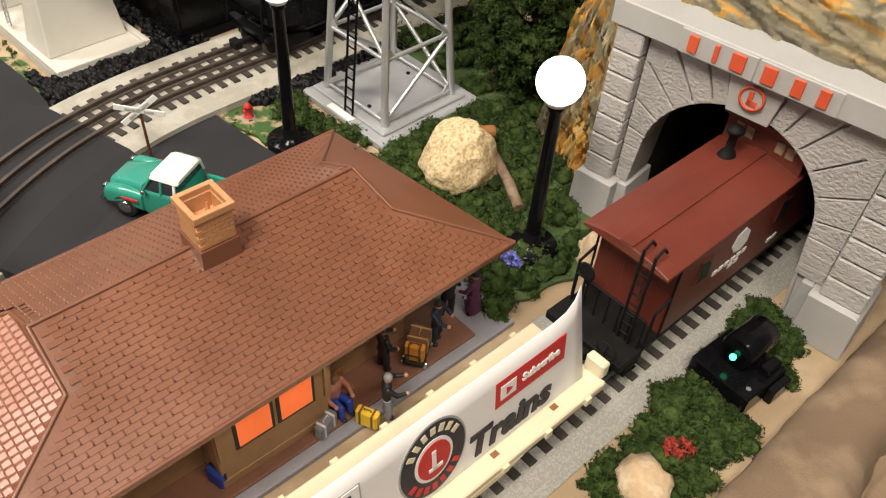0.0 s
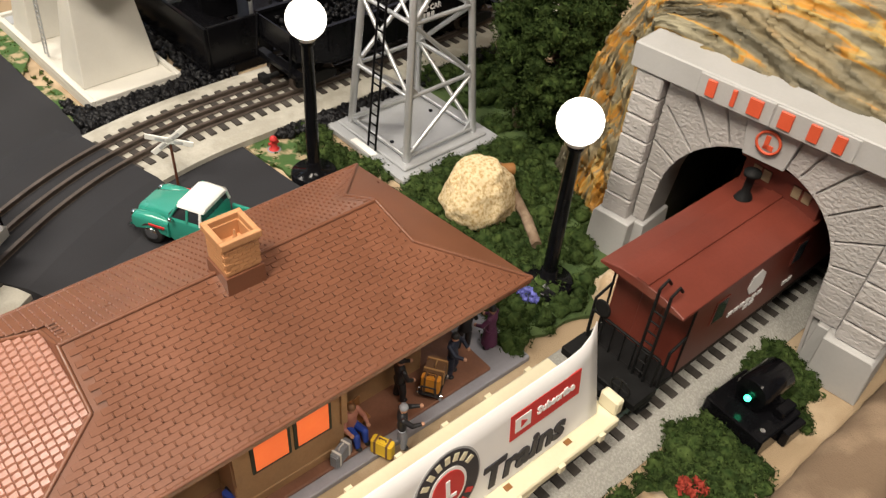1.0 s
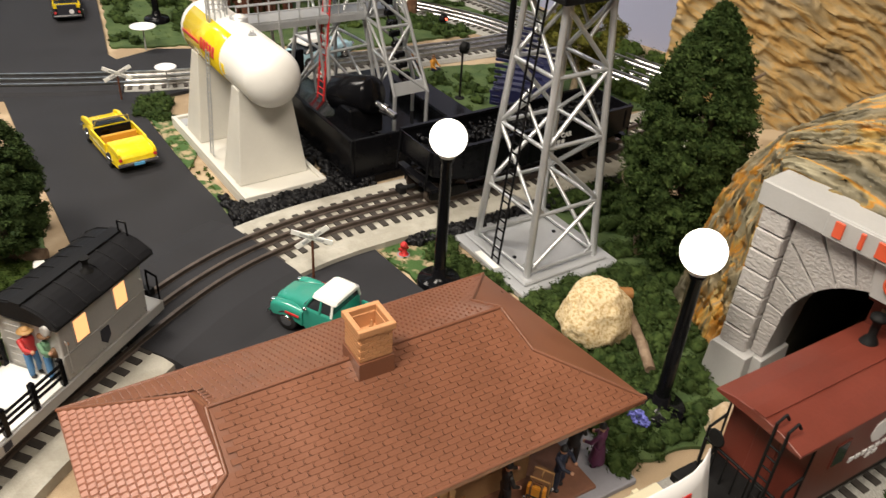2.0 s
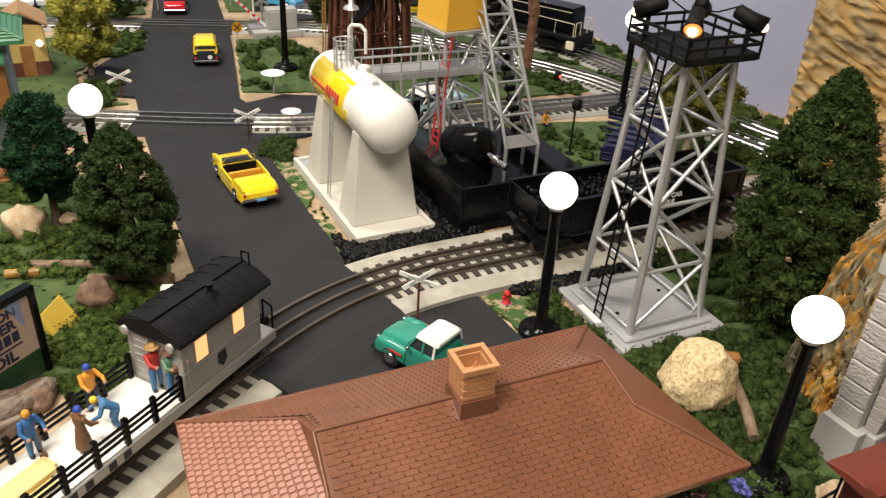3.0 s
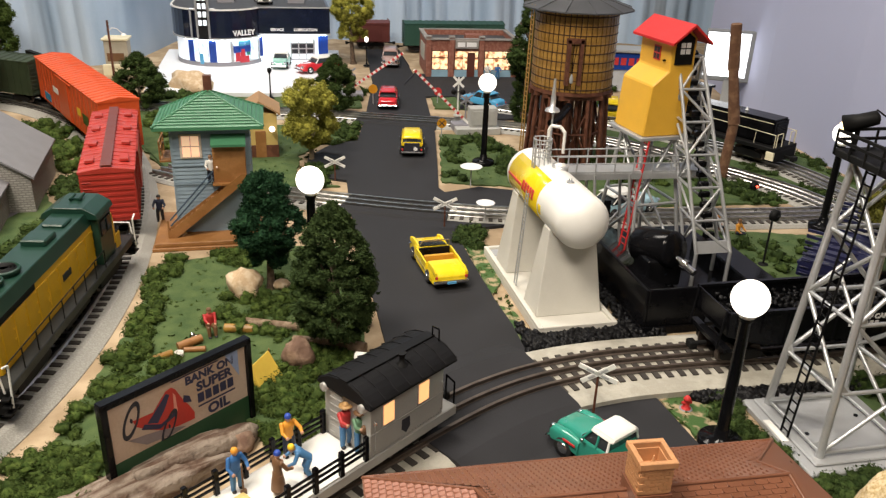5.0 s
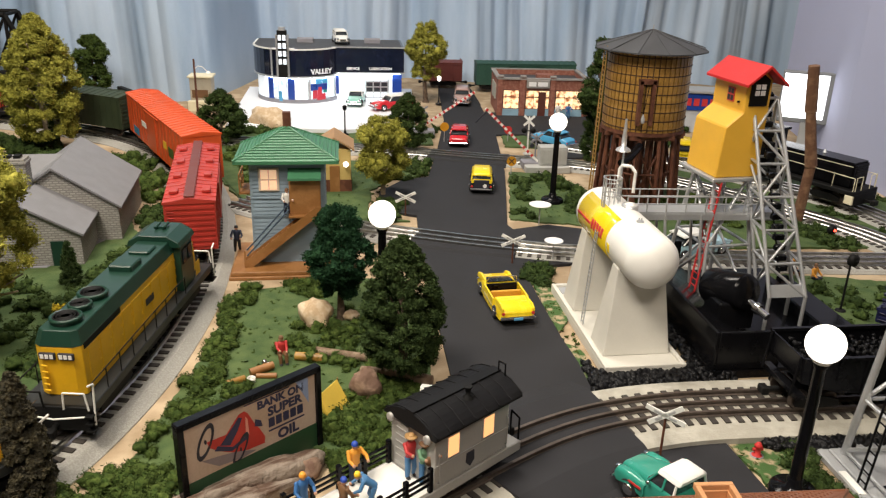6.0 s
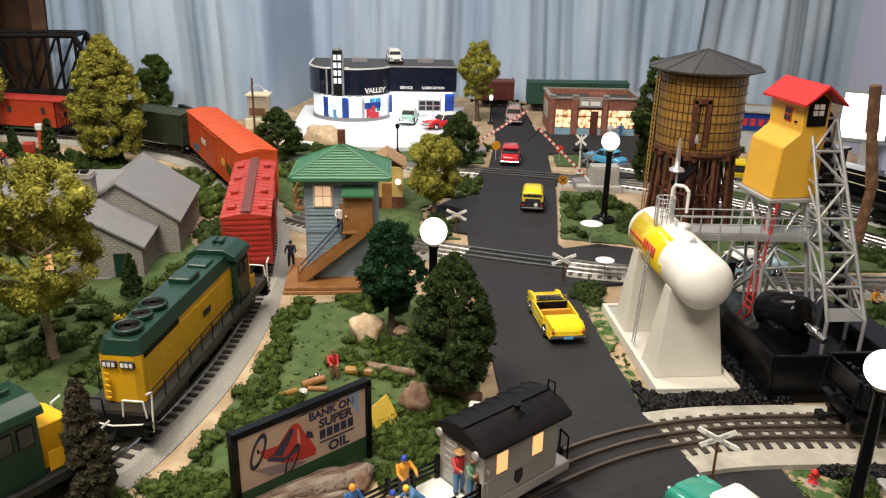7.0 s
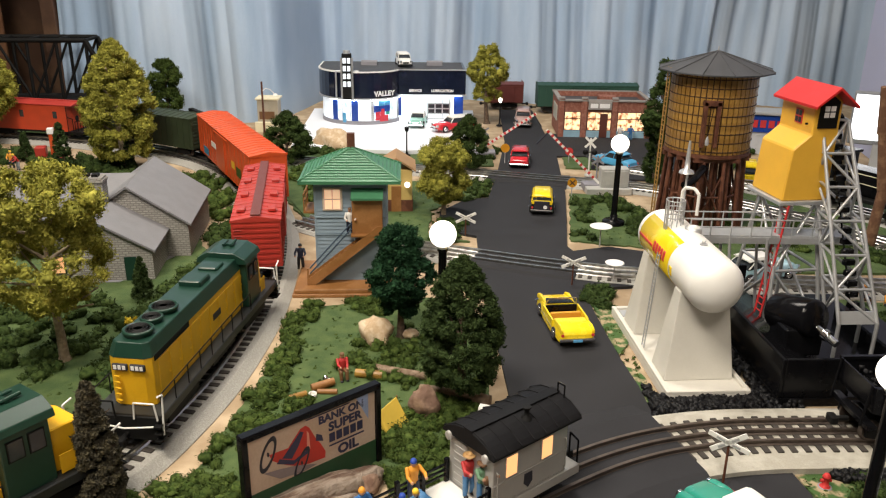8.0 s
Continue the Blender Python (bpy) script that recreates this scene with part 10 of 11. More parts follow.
cs = thing("crossing_signal", pose(0.279, 1.5, 0.0022, 0, 0, -10), "white crossing signal with crossed boards and two dark lamps", "railway signal")
part("base", Geo().lathe([(0.0075, 0), (0.0075, 0.003), (0.003, 0.005)], 14), CABGREY, cs)
part("post", Geo().cyl((0, 0, 0.003), (0, 0, 0.074), 0.0017, 0.0015, 8), WHITE, cs)
for a in (45, -45):
    part("board", Geo().box(-0.014, -0.0024, -0.0022, 0.014, -0.0014, 0.0022, pose(0, 0, 0.066, 0, a, 0)), WHITE, cs, bevel=0.0002)
part("lamp_bar", Geo().cyl((-0.0105, -0.002, 0.047), (0.0105, -0.002, 0.047), 0.001, 0.001, 6), BLACKMATT, cs)
for s in (-1, 1):
    part("lamp_disc", Geo().lathe([(0.0002, -0.002), (0.0052, -0.002), (0.0052, 0.001), (0.0002, 0.002)], 14, pose(s * 0.0085, -0.003, 0.047, 90)), BLACKMATT, cs)

# hydrant
hy = thing("fire_hydrant", pose(0.3061, 0.5329, 0.0022), "small red fire hydrant on the grass", "hydrant")
part("body", Geo().lathe([(0.0042, 0), (0.0042, 0.001), (0.0026, 0.0012), (0.0026, 0.0088), (0.0032, 0.0092), (0.0032, 0.0102), (0.0022, 0.012), (0.0008, 0.0132)], 16), PRINTRED, hy)
for s in (-1, 1):
    part("outlet", Geo().cyl((s * 0.002, 0, 0.0065), (s * 0.0042, 0, 0.0065), 0.0014, 0.0014, 10), PRINTRED, hy)
part("foot", Geo().lathe([(0.0055, -0.001), (0.0055, 0.0006), (0.004, 0.0009)], 16), PLATGREY, hy)

# dwarf signal beside the tunnel
GREENLED = mat("signal_green", (0.05, 1.0, 0.45), 0.3, var=0, bump=0, emit=6.0)
sg = thing("dwarf_signal", pose(0.386, 0.1455, 0.0, 0, 0, -3), "black dwarf signal on a block, showing green", "railway signal")
part("block", Geo().box(-0.0165, -0.0195, 0, 0.021, 0.0195, 0.0155), BLACK, sg, "black plastic block", bevel=0.0009)
part("side_step", Geo().box(0.004, -0.0245, 0, 0.021, -0.0195, 0.012), BLACK, sg, bevel=0.0008)
hd = part("head", Geo().lathe([(0.0095, -0.012), (0.0105, -0.01), (0.0105, 0.014), (0.0085, 0.0155)], 22, pose(0.008, 0.002, 0.027, 0, 90, 0)), BLACK, sg)
part("hood", Geo().box(-0.004, -0.006, 0.0155, 0.014, 0.0105, 0.03), BLACK, hd, bevel=0.002)
part("lens", Geo().ball((-0.0058, 0.002, 0.0245), 0.002, 12), GREENLED, hd, "glowing green lens")
part("screw", Geo().cyl((-0.0095, -0.0145, 0.0152), (-0.0095, -0.0145, 0.0162), 0.0018, 0.0015, 10), CHROME, sg)
part("terminal", Geo().box(0.005, -0.0165, 0.0155, 0.018, -0.01, 0.0215), BLACK, sg, bevel=0.0008)

# ---- toy figures: one mesh each ----
FIG = {name: mat("figure_" + name, c, 0.55, var=0.06, scale=120, bump=0.03) for name, c in {
    "navy": (0.012, 0.018, 0.04), "blue": (0.03, 0.13, 0.35), "denim": (0.06, 0.18, 0.36), "red": (0.45, 0.03, 0.03), "orange": (0.7, 0.3, 0.03), "green": (0.12, 0.24, 0.14),
    "purple": (0.09, 0.02, 0.06), "grey": (0.22, 0.23, 0.25), "brown": (0.16, 0.08, 0.035), "tan": (0.45, 0.26, 0.1), "white": (0.7, 0.68, 0.64), "rose": (0.4, 0.17, 0.12), "black": (0.012, 0.012, 0.014), "yellow": (0.75, 0.5, 0.03), "royal": (0.02, 0.06, 0.35)}.items()}


def figurine(x, y, z, rz, top, legs, hat, label, h=0.036, bend=0.0, sit=False, arms=((0.5, -0.2), (0.5, 0.2)), skirt=False, extra=None, brim=False):
    """A small painted figure facing -y. arms: for each, how far it is raised and swung out."""
    g = Geo()
    k = h / 0.036
    SK, TP, LG, SH, HT, EX = range(6)
    hip = Vector((0, 0, 0.0165 * k if not sit else 0.0085 * k))
    for s in (-1, 1):
        a = hip + Vector((s * 0.0021 * k, 0, 0))
        if sit:
            knee = a + Vector((s * 0.0008 * k, -0.0078 * k, 0.0004 * k))
            foot = knee + Vector((0, -0.0012 * k, -0.0082 * k))
        else:
            knee = a + Vector((s * 0.0007 * k, -0.0009 * k - bend * 0.002, -0.0082 * k))
            foot = Vector((s * 0.003 * k, 0.0006 * s * k, 0.0012 * k))
        g.cyl(a, knee, 0.0024 * k, 0.002 * k, 10, slot=LG).cyl(knee, foot, 0.0021 * k, 0.0015 * k, 10, slot=LG).ball(knee, 0.0021 * k, 8, slot=LG)
        g.ball(foot + Vector((0, -0.0014 * k, -0.0003 * k)), 0.0017 * k, 10, slot=SH, rz=0.0011 * k)
    if skirt:
        g.lathe([(0.0052 * k, 0.004 * k), (0.0043 * k, 0.012 * k), (0.003 * k, 0.019 * k)], 14, slot=LG)
    # trunk, leaning forward by bend
    m = Matrix.Translation(hip) @ Matrix.Rotation(bend, 4, "X")
    sq = m @ Matrix.Diagonal((1.25, 0.82, 1, 1))
    g.lathe([(0.0029 * k, -0.0012 * k), (0.0031 * k, 0.001 * k), (0.0029 * k, 0.004 * k), (0.0036 * k, 0.0085 * k), (0.0034 * k, 0.0108 * k), (0.0015 * k, 0.0126 * k)], 14, sq, TP)
    for s, (up, out) in zip((-1, 1), arms):
        sh = m @ Vector((s * 0.0046 * k, 0, 0.0108 * k))
        el = sh + Vector((s * 0.0016 * k + out * 0.003 * k, -0.0058 * k * math.sin(up), -0.0058 * k * math.cos(up)))
        ha = el + Vector((-s * 0.0012 * k, -0.0056 * k * math.sin(up + 0.6), -0.0056 * k * math.cos(up + 0.6)))
        g.ball(sh, 0.0017 * k, 8, slot=TP).cyl(sh, el, 0.0016 * k, 0.0014 * k, 8, slot=TP).ball(el, 0.0014 * k, 8, slot=TP).cyl(el, ha, 0.0013 * k, 0.001 * k, 8, slot=TP).ball(ha, 0.0013 * k, 8, slot=SK)
    hd = m @ Vector((0, -0.0006 * k, 0.0152 * k))
    g.cyl(m @ Vector((0, 0, 0.012 * k)), hd, 0.0012 * k, 0.0012 * k, 8, slot=SK).ball(hd, 0.0023 * k, 12, slot=SK, rz=0.0028 * k)
    t = Matrix.Translation(hd)
    g.lathe([(0.0025 * k, 0.0006 * k), (0.0025 * k, 0.0016 * k), (0.0018 * k, 0.0031 * k), (0.0004 * k, 0.0034 * k)], 12, t, HT)
    if brim:
        g.lathe([(0.0046 * k, 0.0009 * k), (0.0048 * k, 0.0012 * k), (0.0024 * k, 0.0017 * k)], 16, t, HT)
    if extra:
        extra(g, k, EX)
    return solo("figurine", g, [FLESH, FIG[top], FIG[legs], FIG["black"], FIG[hat], FIG["brown"]], pose(x, y, z, 0, 0, rz), label, "figurine")


def guitar(g, k, slot):
    g.lathe([(0.0005, -0.0009), (0.0036, -0.0008), (0.0036, 0.0008), (0.0005, 0.0009)], 14, pose(0.001 * k, -0.0058 * k, 0.021 * k, 80, 0, 0), slot)
    g.cyl((0.003 * k, -0.006 * k, 0.022 * k), (0.0135 * k, -0.006 * k, 0.026 * k), 0.0008, 0.0007, 6, slot=slot).box(0.0132 * k, -0.007 * k, 0.025 * k, 0.016 * k, -0.0055 * k, 0.028 * k, slot=slot)


def shovel(g, k, slot):
    g.cyl((0.001 * k, -0.007 * k, 0.001), (0.002 * k, -0.005 * k, 0.022 * k), 0.0006, 0.0006, 6, slot=slot).box(-0.0012 * k, -0.0082 * k, 0.0, 0.003 * k, -0.0066 * k, 0.004 * k, slot=slot)


Z = 0.0066
figurine(0.198, 0.272, Z, 5, "rose", "royal", "brown", "seated toy traveller in a rose shirt and blue trousers", sit=True)
solo("bench", Geo().box(-0.012, -0.004, 0.0065, 0.012, 0.006, 0.0082).box(-0.011, -0.003, 0, -0.0095, 0.005, 0.0066).box(0.0095, -0.003, 0, 0.011, 0.005, 0.0066).box(-0.012, 0.005, 0.0082, 0.012, 0.0062, 0.017), WOODBROWN, pose(0.198, 0.2735, Z, 0, 0, 5), "small brown wooden platform bench", "bench", bevel=0.0004)
figurine(0.2165, 0.2515, 0.0046, 60, "black", "grey", "grey", "toy traveller in a black coat and grey trousers", arms=((0.9, 0.1), (1.2, -0.1)))
figurine(0.2336, 0.276, Z, 80, "black", "black", "black", "toy gentleman in a black suit", arms=((0.3, 0), (0.8, 0)))
figurine(0.269, 0.272, Z, 20, "navy", "navy", "black", "toy porter in a navy uniform beside the luggage cart", arms=((0.9, 0.1), (0.3, 0.8)))
figurine(0.288, 0.283, Z, 150, "black", "black", "black", "toy traveller in dark clothes under the eave")
figurine(0.3025, 0.2755, 0.0046, 200, "purple", "purple", "black", "toy lady in a long purple dress", skirt=True)
figurine(0.142, 0.281, Z, 0, "blue", "navy", "brown", "toy traveller in blue beside a crate")


def suitcase(m, sx, sy, sz, paint, strap, label):
    t = thing("suitcase", m, label, "suitcase")
    part("body", Geo().box(-sx / 2, -sy / 2, 0, sx / 2, sy / 2, sz), paint, t, bevel=0.0006, seg=2)
    for s in (-0.28, 0.28):
        part("strap", Geo().box(sx * s - 0.0006, -sy / 2 - 0.0003, -0.0, sx * s + 0.0006, sy / 2 + 0.0003, sz + 0.0003), strap, t)
    part("handle", Geo().rod([(-0.002, 0, sz), (-0.002, 0, sz + 0.0014), (0.002, 0, sz + 0.0014), (0.002, 0, sz)], 0.0004, 6), strap, t)
    return t


suitcase(pose(0.1855, 0.263, Z, 0, 0, 20), 0.014, 0.005, 0.0095, FIG["grey"], FIG["white"], "grey suitcase with pale straps on the platform")
suitcase(pose(0.2055, 0.2535, 0.0046, 0, 0, -65), 0.0125, 0.0052, 0.011, FIG["yellow"], FIG["brown"], "yellow suitcase with brown edges on the platform")
suitcase(pose(0.1325, 0.2735, Z, 0, 0, 15), 0.015, 0.01, 0.011, FIG["royal"], FIG["black"], "blue travelling crate with dark bands")
ct = thing("luggage_cart", pose(0.2545, 0.2705, Z, 0, 0, 35), "black luggage cart with four silver wheels", "luggage cart")
part("cart_deck", Geo().box(-0.011, -0.0062, 0.0042, 0.011, 0.0062, 0.0056), FIG["black"], ct, bevel=0.0003)
for sx in (-0.0075, 0.0075):
    for sy in (-1, 1):
        part("wheel", Geo().cyl((sx, sy * 0.0058, 0.0026), (sx, sy * 0.0072, 0.0026), 0.0026, 0.0026, 14), CHROME, ct)
part("cart_handle", Geo().rod([(-0.011, -0.004, 0.005), (-0.0125, -0.004, 0.014), (-0.0125, 0.004, 0.014), (-0.011, 0.004, 0.005)], 0.0005, 6), FIG["black"], ct)
cm = pose(0.2545, 0.2705, Z, 0, 0, 35)
suitcase(cm @ pose(0.003, 0, 0.0057), 0.014, 0.0115, 0.0105, FIG["brown"], FIG["tan"], "brown trunk on the luggage cart")
suitcase(cm @ pose(-0.0073, 0, 0.0057, 0, 0, 90), 0.011, 0.0045, 0.012, FIG["orange"], FIG["brown"], "amber upright suitcase on the luggage cart")

# the crew on the work caboose
ZD = 0.0372
figurine(-0.051, 0.4335, ZD, 35, "blue", "denim", "orange", "toy worker in blue with an orange cap and shovel", h=0.034, extra=shovel)
figurine(-0.0185, 0.4645, ZD, 25, "orange", "navy", "royal", "toy worker in an orange shirt and blue cap", h=0.035, arms=((0.7, 0.2), (0.9, 0.3)))
figurine(-0.005, 0.4415, ZD, -80, "denim", "denim", "yellow", "toy worker in blue overalls bending down", h=0.034, bend=0.85)
figurine(0.020, 0.4705, ZD, 30, "red", "denim", "tan", "toy worker in a red shirt, overalls and straw hat", h=0.037, arms=((1.0, 0.1), (1.0, -0.1)), brim=True)
figurine(0.0295, 0.464, ZD, 25, "green", "denim", "brown", "toy guitar player in a green shirt and brown hat", h=0.035, sit=False, arms=((1.2, 0.1), (1.2, 0.5)), extra=guitar, brim=True)
figurine(-0.0245, 0.427, ZD, 130, "brown", "brown", "royal", "toy worker in brown seen with a blue cap", h=0.034, skirt=True)
# the signal cabin and the lawn camp
figurine(-0.1865, 0.978, 0.0075, 0, "navy", "black", "black", "toy signalman in dark clothes beside the cabin", h=0.036)
figurine(-0.115, 0.9315, 0.0735, 20, "white", "navy", "brown", "toy signalman in a white shirt on the stair", h=0.034)
figurine(-0.098, 0.700, 0.0025, 20, "red", "brown", "brown", "toy camper in a red shirt seated by logs", sit=True, h=0.036, arms=((0.9, 0.5), (0.6, -0.6)))
for k, (a, b, r) in enumerate((((-0.085, 0.702, 0.006), (-0.058, 0.697, 0.006), 0.0045), ((-0.124, 0.672, 0.005), (-0.104, 0.683, 0.007), 0.0045), ((-0.142, 0.653, 0.004), (-0.128, 0.664, 0.004), 0.004), ((-0.118, 0.668, 0.004), (-0.099, 0.668, 0.004), 0.003))):
    log([a, b], r, WOODBROWN if k % 2 else WOODYEL, "cut orange-brown log at the lawn camp", 40 + k)
solo("kettle", Geo().lathe([(0.002, 0), (0.0032, 0.001), (0.0032, 0.004), (0.0018, 0.0062), (0.0006, 0.0072)], 14).cyl((0.0028, 0, 0.003), (0.0055, 0, 0.0052), 0.0008, 0.0005, 6), CHROME, pose(-0.113, 0.689, 0.0025), "small shiny camp kettle on the lawn", "kettle")
solo("cook_pot", Geo().lathe([(0.003, 0), (0.0038, 0.001), (0.004, 0.005), (0.0036, 0.005), (0.0034, 0.0015)], 16), FIG["white"], pose(-0.121, 0.659, 0.0025), "small white enamel pot on the lawn", "pot")
tn = thing("tent", pose(-0.047, 0.612, 0.002, 0, 0, 62), "yellow cloth toy tent on the grass", "tent")
part("canvas", Geo().add([(-0.016, -0.013, 0), (0.016, -0.013, 0), (0.016, 0.013, 0), (-0.016, 0.013, 0), (-0.015, 0, 0.023), (0.015, 0, 0.023)], [(0, 1, 5, 4), (2, 3, 4, 5), (1, 2, 5), (3, 0, 4), (3, 2, 1, 0)]), mat("tent_yellow", (0.72, 0.5, 0.07), 0.7, var=0.08, scale=60, bump=0.2, bscale=300), tn, bevel=0.0006)
part("tent_pole", Geo().cyl((0.0155, 0, 0), (0.0155, 0, 0.024), 0.0006, 0.0006, 6), WOODBROWN, tn)


def bark_slab(m, sx, sy, sz, seed, label):
    bm = bmesh.new()
    bmesh.ops.create_icosphere(bm, subdivisions=4, radius=1)
    vs = []
    for v in bm.verts:
        p = v.co / max(abs(v.co.x), abs(v.co.y), abs(v.co.z)) * 0.55 + v.co * 0.45
        q = Vector((p.x * sx, p.y * sy, p.z * sz)) * 40 + Vector((seed, seed, 0))
        k = 1 + 0.16 * noise.noise(q * 0.5) + 0.14 * noise.noise(q * 1.3)
        vs.append((p.x * sx * k, p.y * sy * k, p.z * sz * (k + 0.55 * noise.noise(Vector((q.x * 0.5, q.y * 3.0, 0))) + 0.25 * noise.noise(Vector((q.x * 2.5, q.y * 5.0, 3))))))
    g = Geo().add(vs, [tuple(v.index for v in f.verts) for f in bm.faces], True)
    bm.free()
    return solo("bark_slab", g, BARKSLAB, m, label, "bark slab")


BARKSLAB = mat("bark_slab", (0.1, 0.058, 0.038), 0.9, col2=(0.27, 0.22, 0.175), scale=1.0, bump=1.0, bscale=240, lim=(0.4, 0.58))
_bs = BARKSLAB.node_tree
_bm2 = _bs.nodes.new("ShaderNodeMapping")
_bm2.inputs["Scale"].default_value = (35, 170, 170)
_bs.links.new(next(n for n in _bs.nodes if n.bl_idname == "ShaderNodeTexCoord").outputs["Object"], _bm2.inputs[0])
_bs.links.new(_bm2.outputs[0], next(n for n in _bs.nodes if n.bl_idname == "ShaderNodeTexNoise").inputs["Vector"])
next(n for n in _bs.nodes if n.bl_idname == "ShaderNodeBump").inputs["Distance"].default_value = 0.003
bark_slab(pose(-0.088, 0.511, 0.008, -18, 0, 33), 0.055, 0.0135, 0.009, 1.0, "long cracked grey-brown bark slab below the billboard")
bark_slab(pose(-0.112, 0.483, 0.006, 8, 0, 36), 0.06, 0.014, 0.009, 6.0, "reddish brown bark slab below the billboard")
bark_slab(pose(-0.155, 0.462, 0.005, 0, 0, 38), 0.035, 0.016, 0.008, 9.0, "short flat brown bark slab below the billboard")

# ---- far right: switcher, coach, screen, sign ----


def switcher():
    t = thing("switcher_locomotive", on_track(FARSIDE, (0.709, 1.277), 0.16, 0.0108) @ Matrix.Rotation(math.radians(-6), 4, "Z") @ Matrix.Scale(1.14, 4), "black switcher locomotive with pale handrails on the siding", "locomotive")
    L = 0.115
    part("underframe", Geo().box(-L, -0.029, 0.02, L, 0.029, 0.026), BLACKMATT, t, bevel=0.0008)
    hood = part("hood", Geo().box(-0.035, -0.019, 0.026, L - 0.012, 0.019, 0.062), BLACK, t, "black engine hood", bevel=0.0025, seg=2)
    cab = part("cab", Geo().box(-0.085, -0.0275, 0.026, -0.035, 0.0275, 0.078), BLACK, t, "black driver's cab", bevel=0.0012)
    part("cab_roof", Geo().box(-0.09, -0.0295, 0.077, -0.031, 0.0295, 0.081), BLACK, cab, bevel=0.001)
    for s in (-1, 1):
        for x in (-0.078, -0.06):
            part("window", Geo().box(x, s * 0.0276 - 0.0005, 0.054, x + 0.014, s * 0.0276 + 0.0005, 0.071), GLASSDARK, cab)
        part("handrail", Geo().rod([(L - 0.004, s * 0.026, 0.026), (L - 0.004, s * 0.026, 0.044), (-0.03, s * 0.024, 0.046)], 0.0006, 5), CREAM, t)
        for x in (0.0, 0.04, 0.08):
            part("stanchion", Geo().cyl((x, s * 0.0262, 0.026), (x, s * 0.025, 0.0455), 0.0005, 0.0005, 5), CREAM, t)
        part("stripe", Geo().box(-0.03, s * 0.0192 - 0.0004, 0.0565, L - 0.014, s * 0.0192 + 0.0004, 0.0574), CREAM, hood)
        for i in range(7):
            part("hood_door", Geo().box(-0.03 + i * 0.019, s * 0.0191 - 0.0004, 0.03, -0.013 + i * 0.019, s * 0.0191 + 0.0004, 0.054), BLACK, hood, bevel=0.0003)
        part("step", Geo().box(L - 0.012, s * 0.027 - 0.003, 0.008, L, s * 0.027 + 0.003, 0.02), CREAM, t, bevel=0.0004)
    part("smoke_stack", Geo().lathe([(0.0045, 0.061), (0.0035, 0.064), (0.0038, 0.072), (0.0028, 0.072)], 14, Matrix.Translation((0.02, 0, 0))), BLACK, hood)
    part("bell", Geo().lathe([(0.003, 0.0), (0.0015, 0.004), (0.0005, 0.005)], 12, Matrix.Translation((0.045, 0, 0.0625))), SILVER, hood)
    part("radiator", Geo().box(L - 0.0125, -0.013, 0.036, L - 0.0115, 0.013, 0.058), BLACKMATT, hood)
    for i in range(8):
        part("shutter", Geo().box(L - 0.0118, -0.0125, 0.038 + i * 0.0024, L - 0.0108, 0.0125, 0.0394 + i * 0.0024), BLACK, hood)
    for s in (-1, 1):
        part("end_rail", Geo().rod([(L - 0.002, s * 0.024, 0.026), (L - 0.002, s * 0.024, 0.045), (L - 0.002, s * 0.01, 0.045), (L - 0.002, s * 0.01, 0.026)], 0.0006, 5), CREAM, t)
    part("pilot", Geo().box(L - 0.003, -0.027, 0.006, L + 0.001, 0.027, 0.021), BLACKMATT, t, "black end beam", bevel=0.0006)
    for x in (-0.07, 0.07):
        bogie(t, x, (-0.015, 0.015))
    coupler(t, L, 1)
    return t


switcher()
boxcar(pose(0.588, 0.752, 0.004, 0, 0, 41), 0.12, mat("paint_violet_blue", (0.01, 0.012, 0.05), 0.4, var=0.12, scale=50), "violet-blue model coach with a ribbed roof", H=0.038)
sc = thing("monitor", pose(0.852, 1.542, 0.0, 0, 0, -25.6), "flat grey computer monitor with a glowing white screen", "monitor")
part("foot", Geo().box(-0.03, -0.03, 0, 0.03, 0.03, 0.004), GREYPLATE, sc, bevel=0.001)
part("neck", Geo().box(-0.012, -0.006, 0.003, 0.012, 0.006, 0.075), GREYPLATE, sc, bevel=0.001)
part("case", Geo().box(-0.0585, -0.006, 0.06, 0.0495, 0.012, 0.162), mat("monitor_grey", (0.2, 0.21, 0.22), 0.5), sc, bevel=0.002)
part("screen", Geo().box(-0.055, -0.0066, 0.07, 0.027, -0.0058, 0.157), mat("screen_glow", (0.95, 0.97, 1.0), 0.3, var=0.0, bump=0, emit=2.6), sc, "glowing white screen")
kb = thing("roadside_stand", pose(0.69, 1.73, 0, 0, 0, -12), "blue roadside stand with a pale flat roof", "stand")
part("wall", Geo().box(-0.05, -0.02, 0, 0.05, 0.03, 0.088), mat("stand_white", (0.5, 0.52, 0.55), 0.6), kb, bevel=0.001)
part("roof", Geo().box(-0.056, -0.03, 0.088, 0.056, 0.034, 0.094), GREYPLATE, kb, bevel=0.001)
fascia = part("fascia", Geo().box(-0.05, -0.0235, 0.05, 0.05, -0.02, 0.086), SHOPBLUE, kb, "blue sign board with red bars")
for i in range(5):
    part("sign_bar", Geo().box(-0.04 + i * 0.017, -0.0242, 0.06, -0.028 + i * 0.017, -0.0234, 0.076), PRINTRED, fascia)
saloon("toy_bus", pose(0.585, 1.50, 0.002, 0, 0, 70), "small yellow toy bus behind the water tower", YELLOW, YELLOW, 1.0, wagon=True)


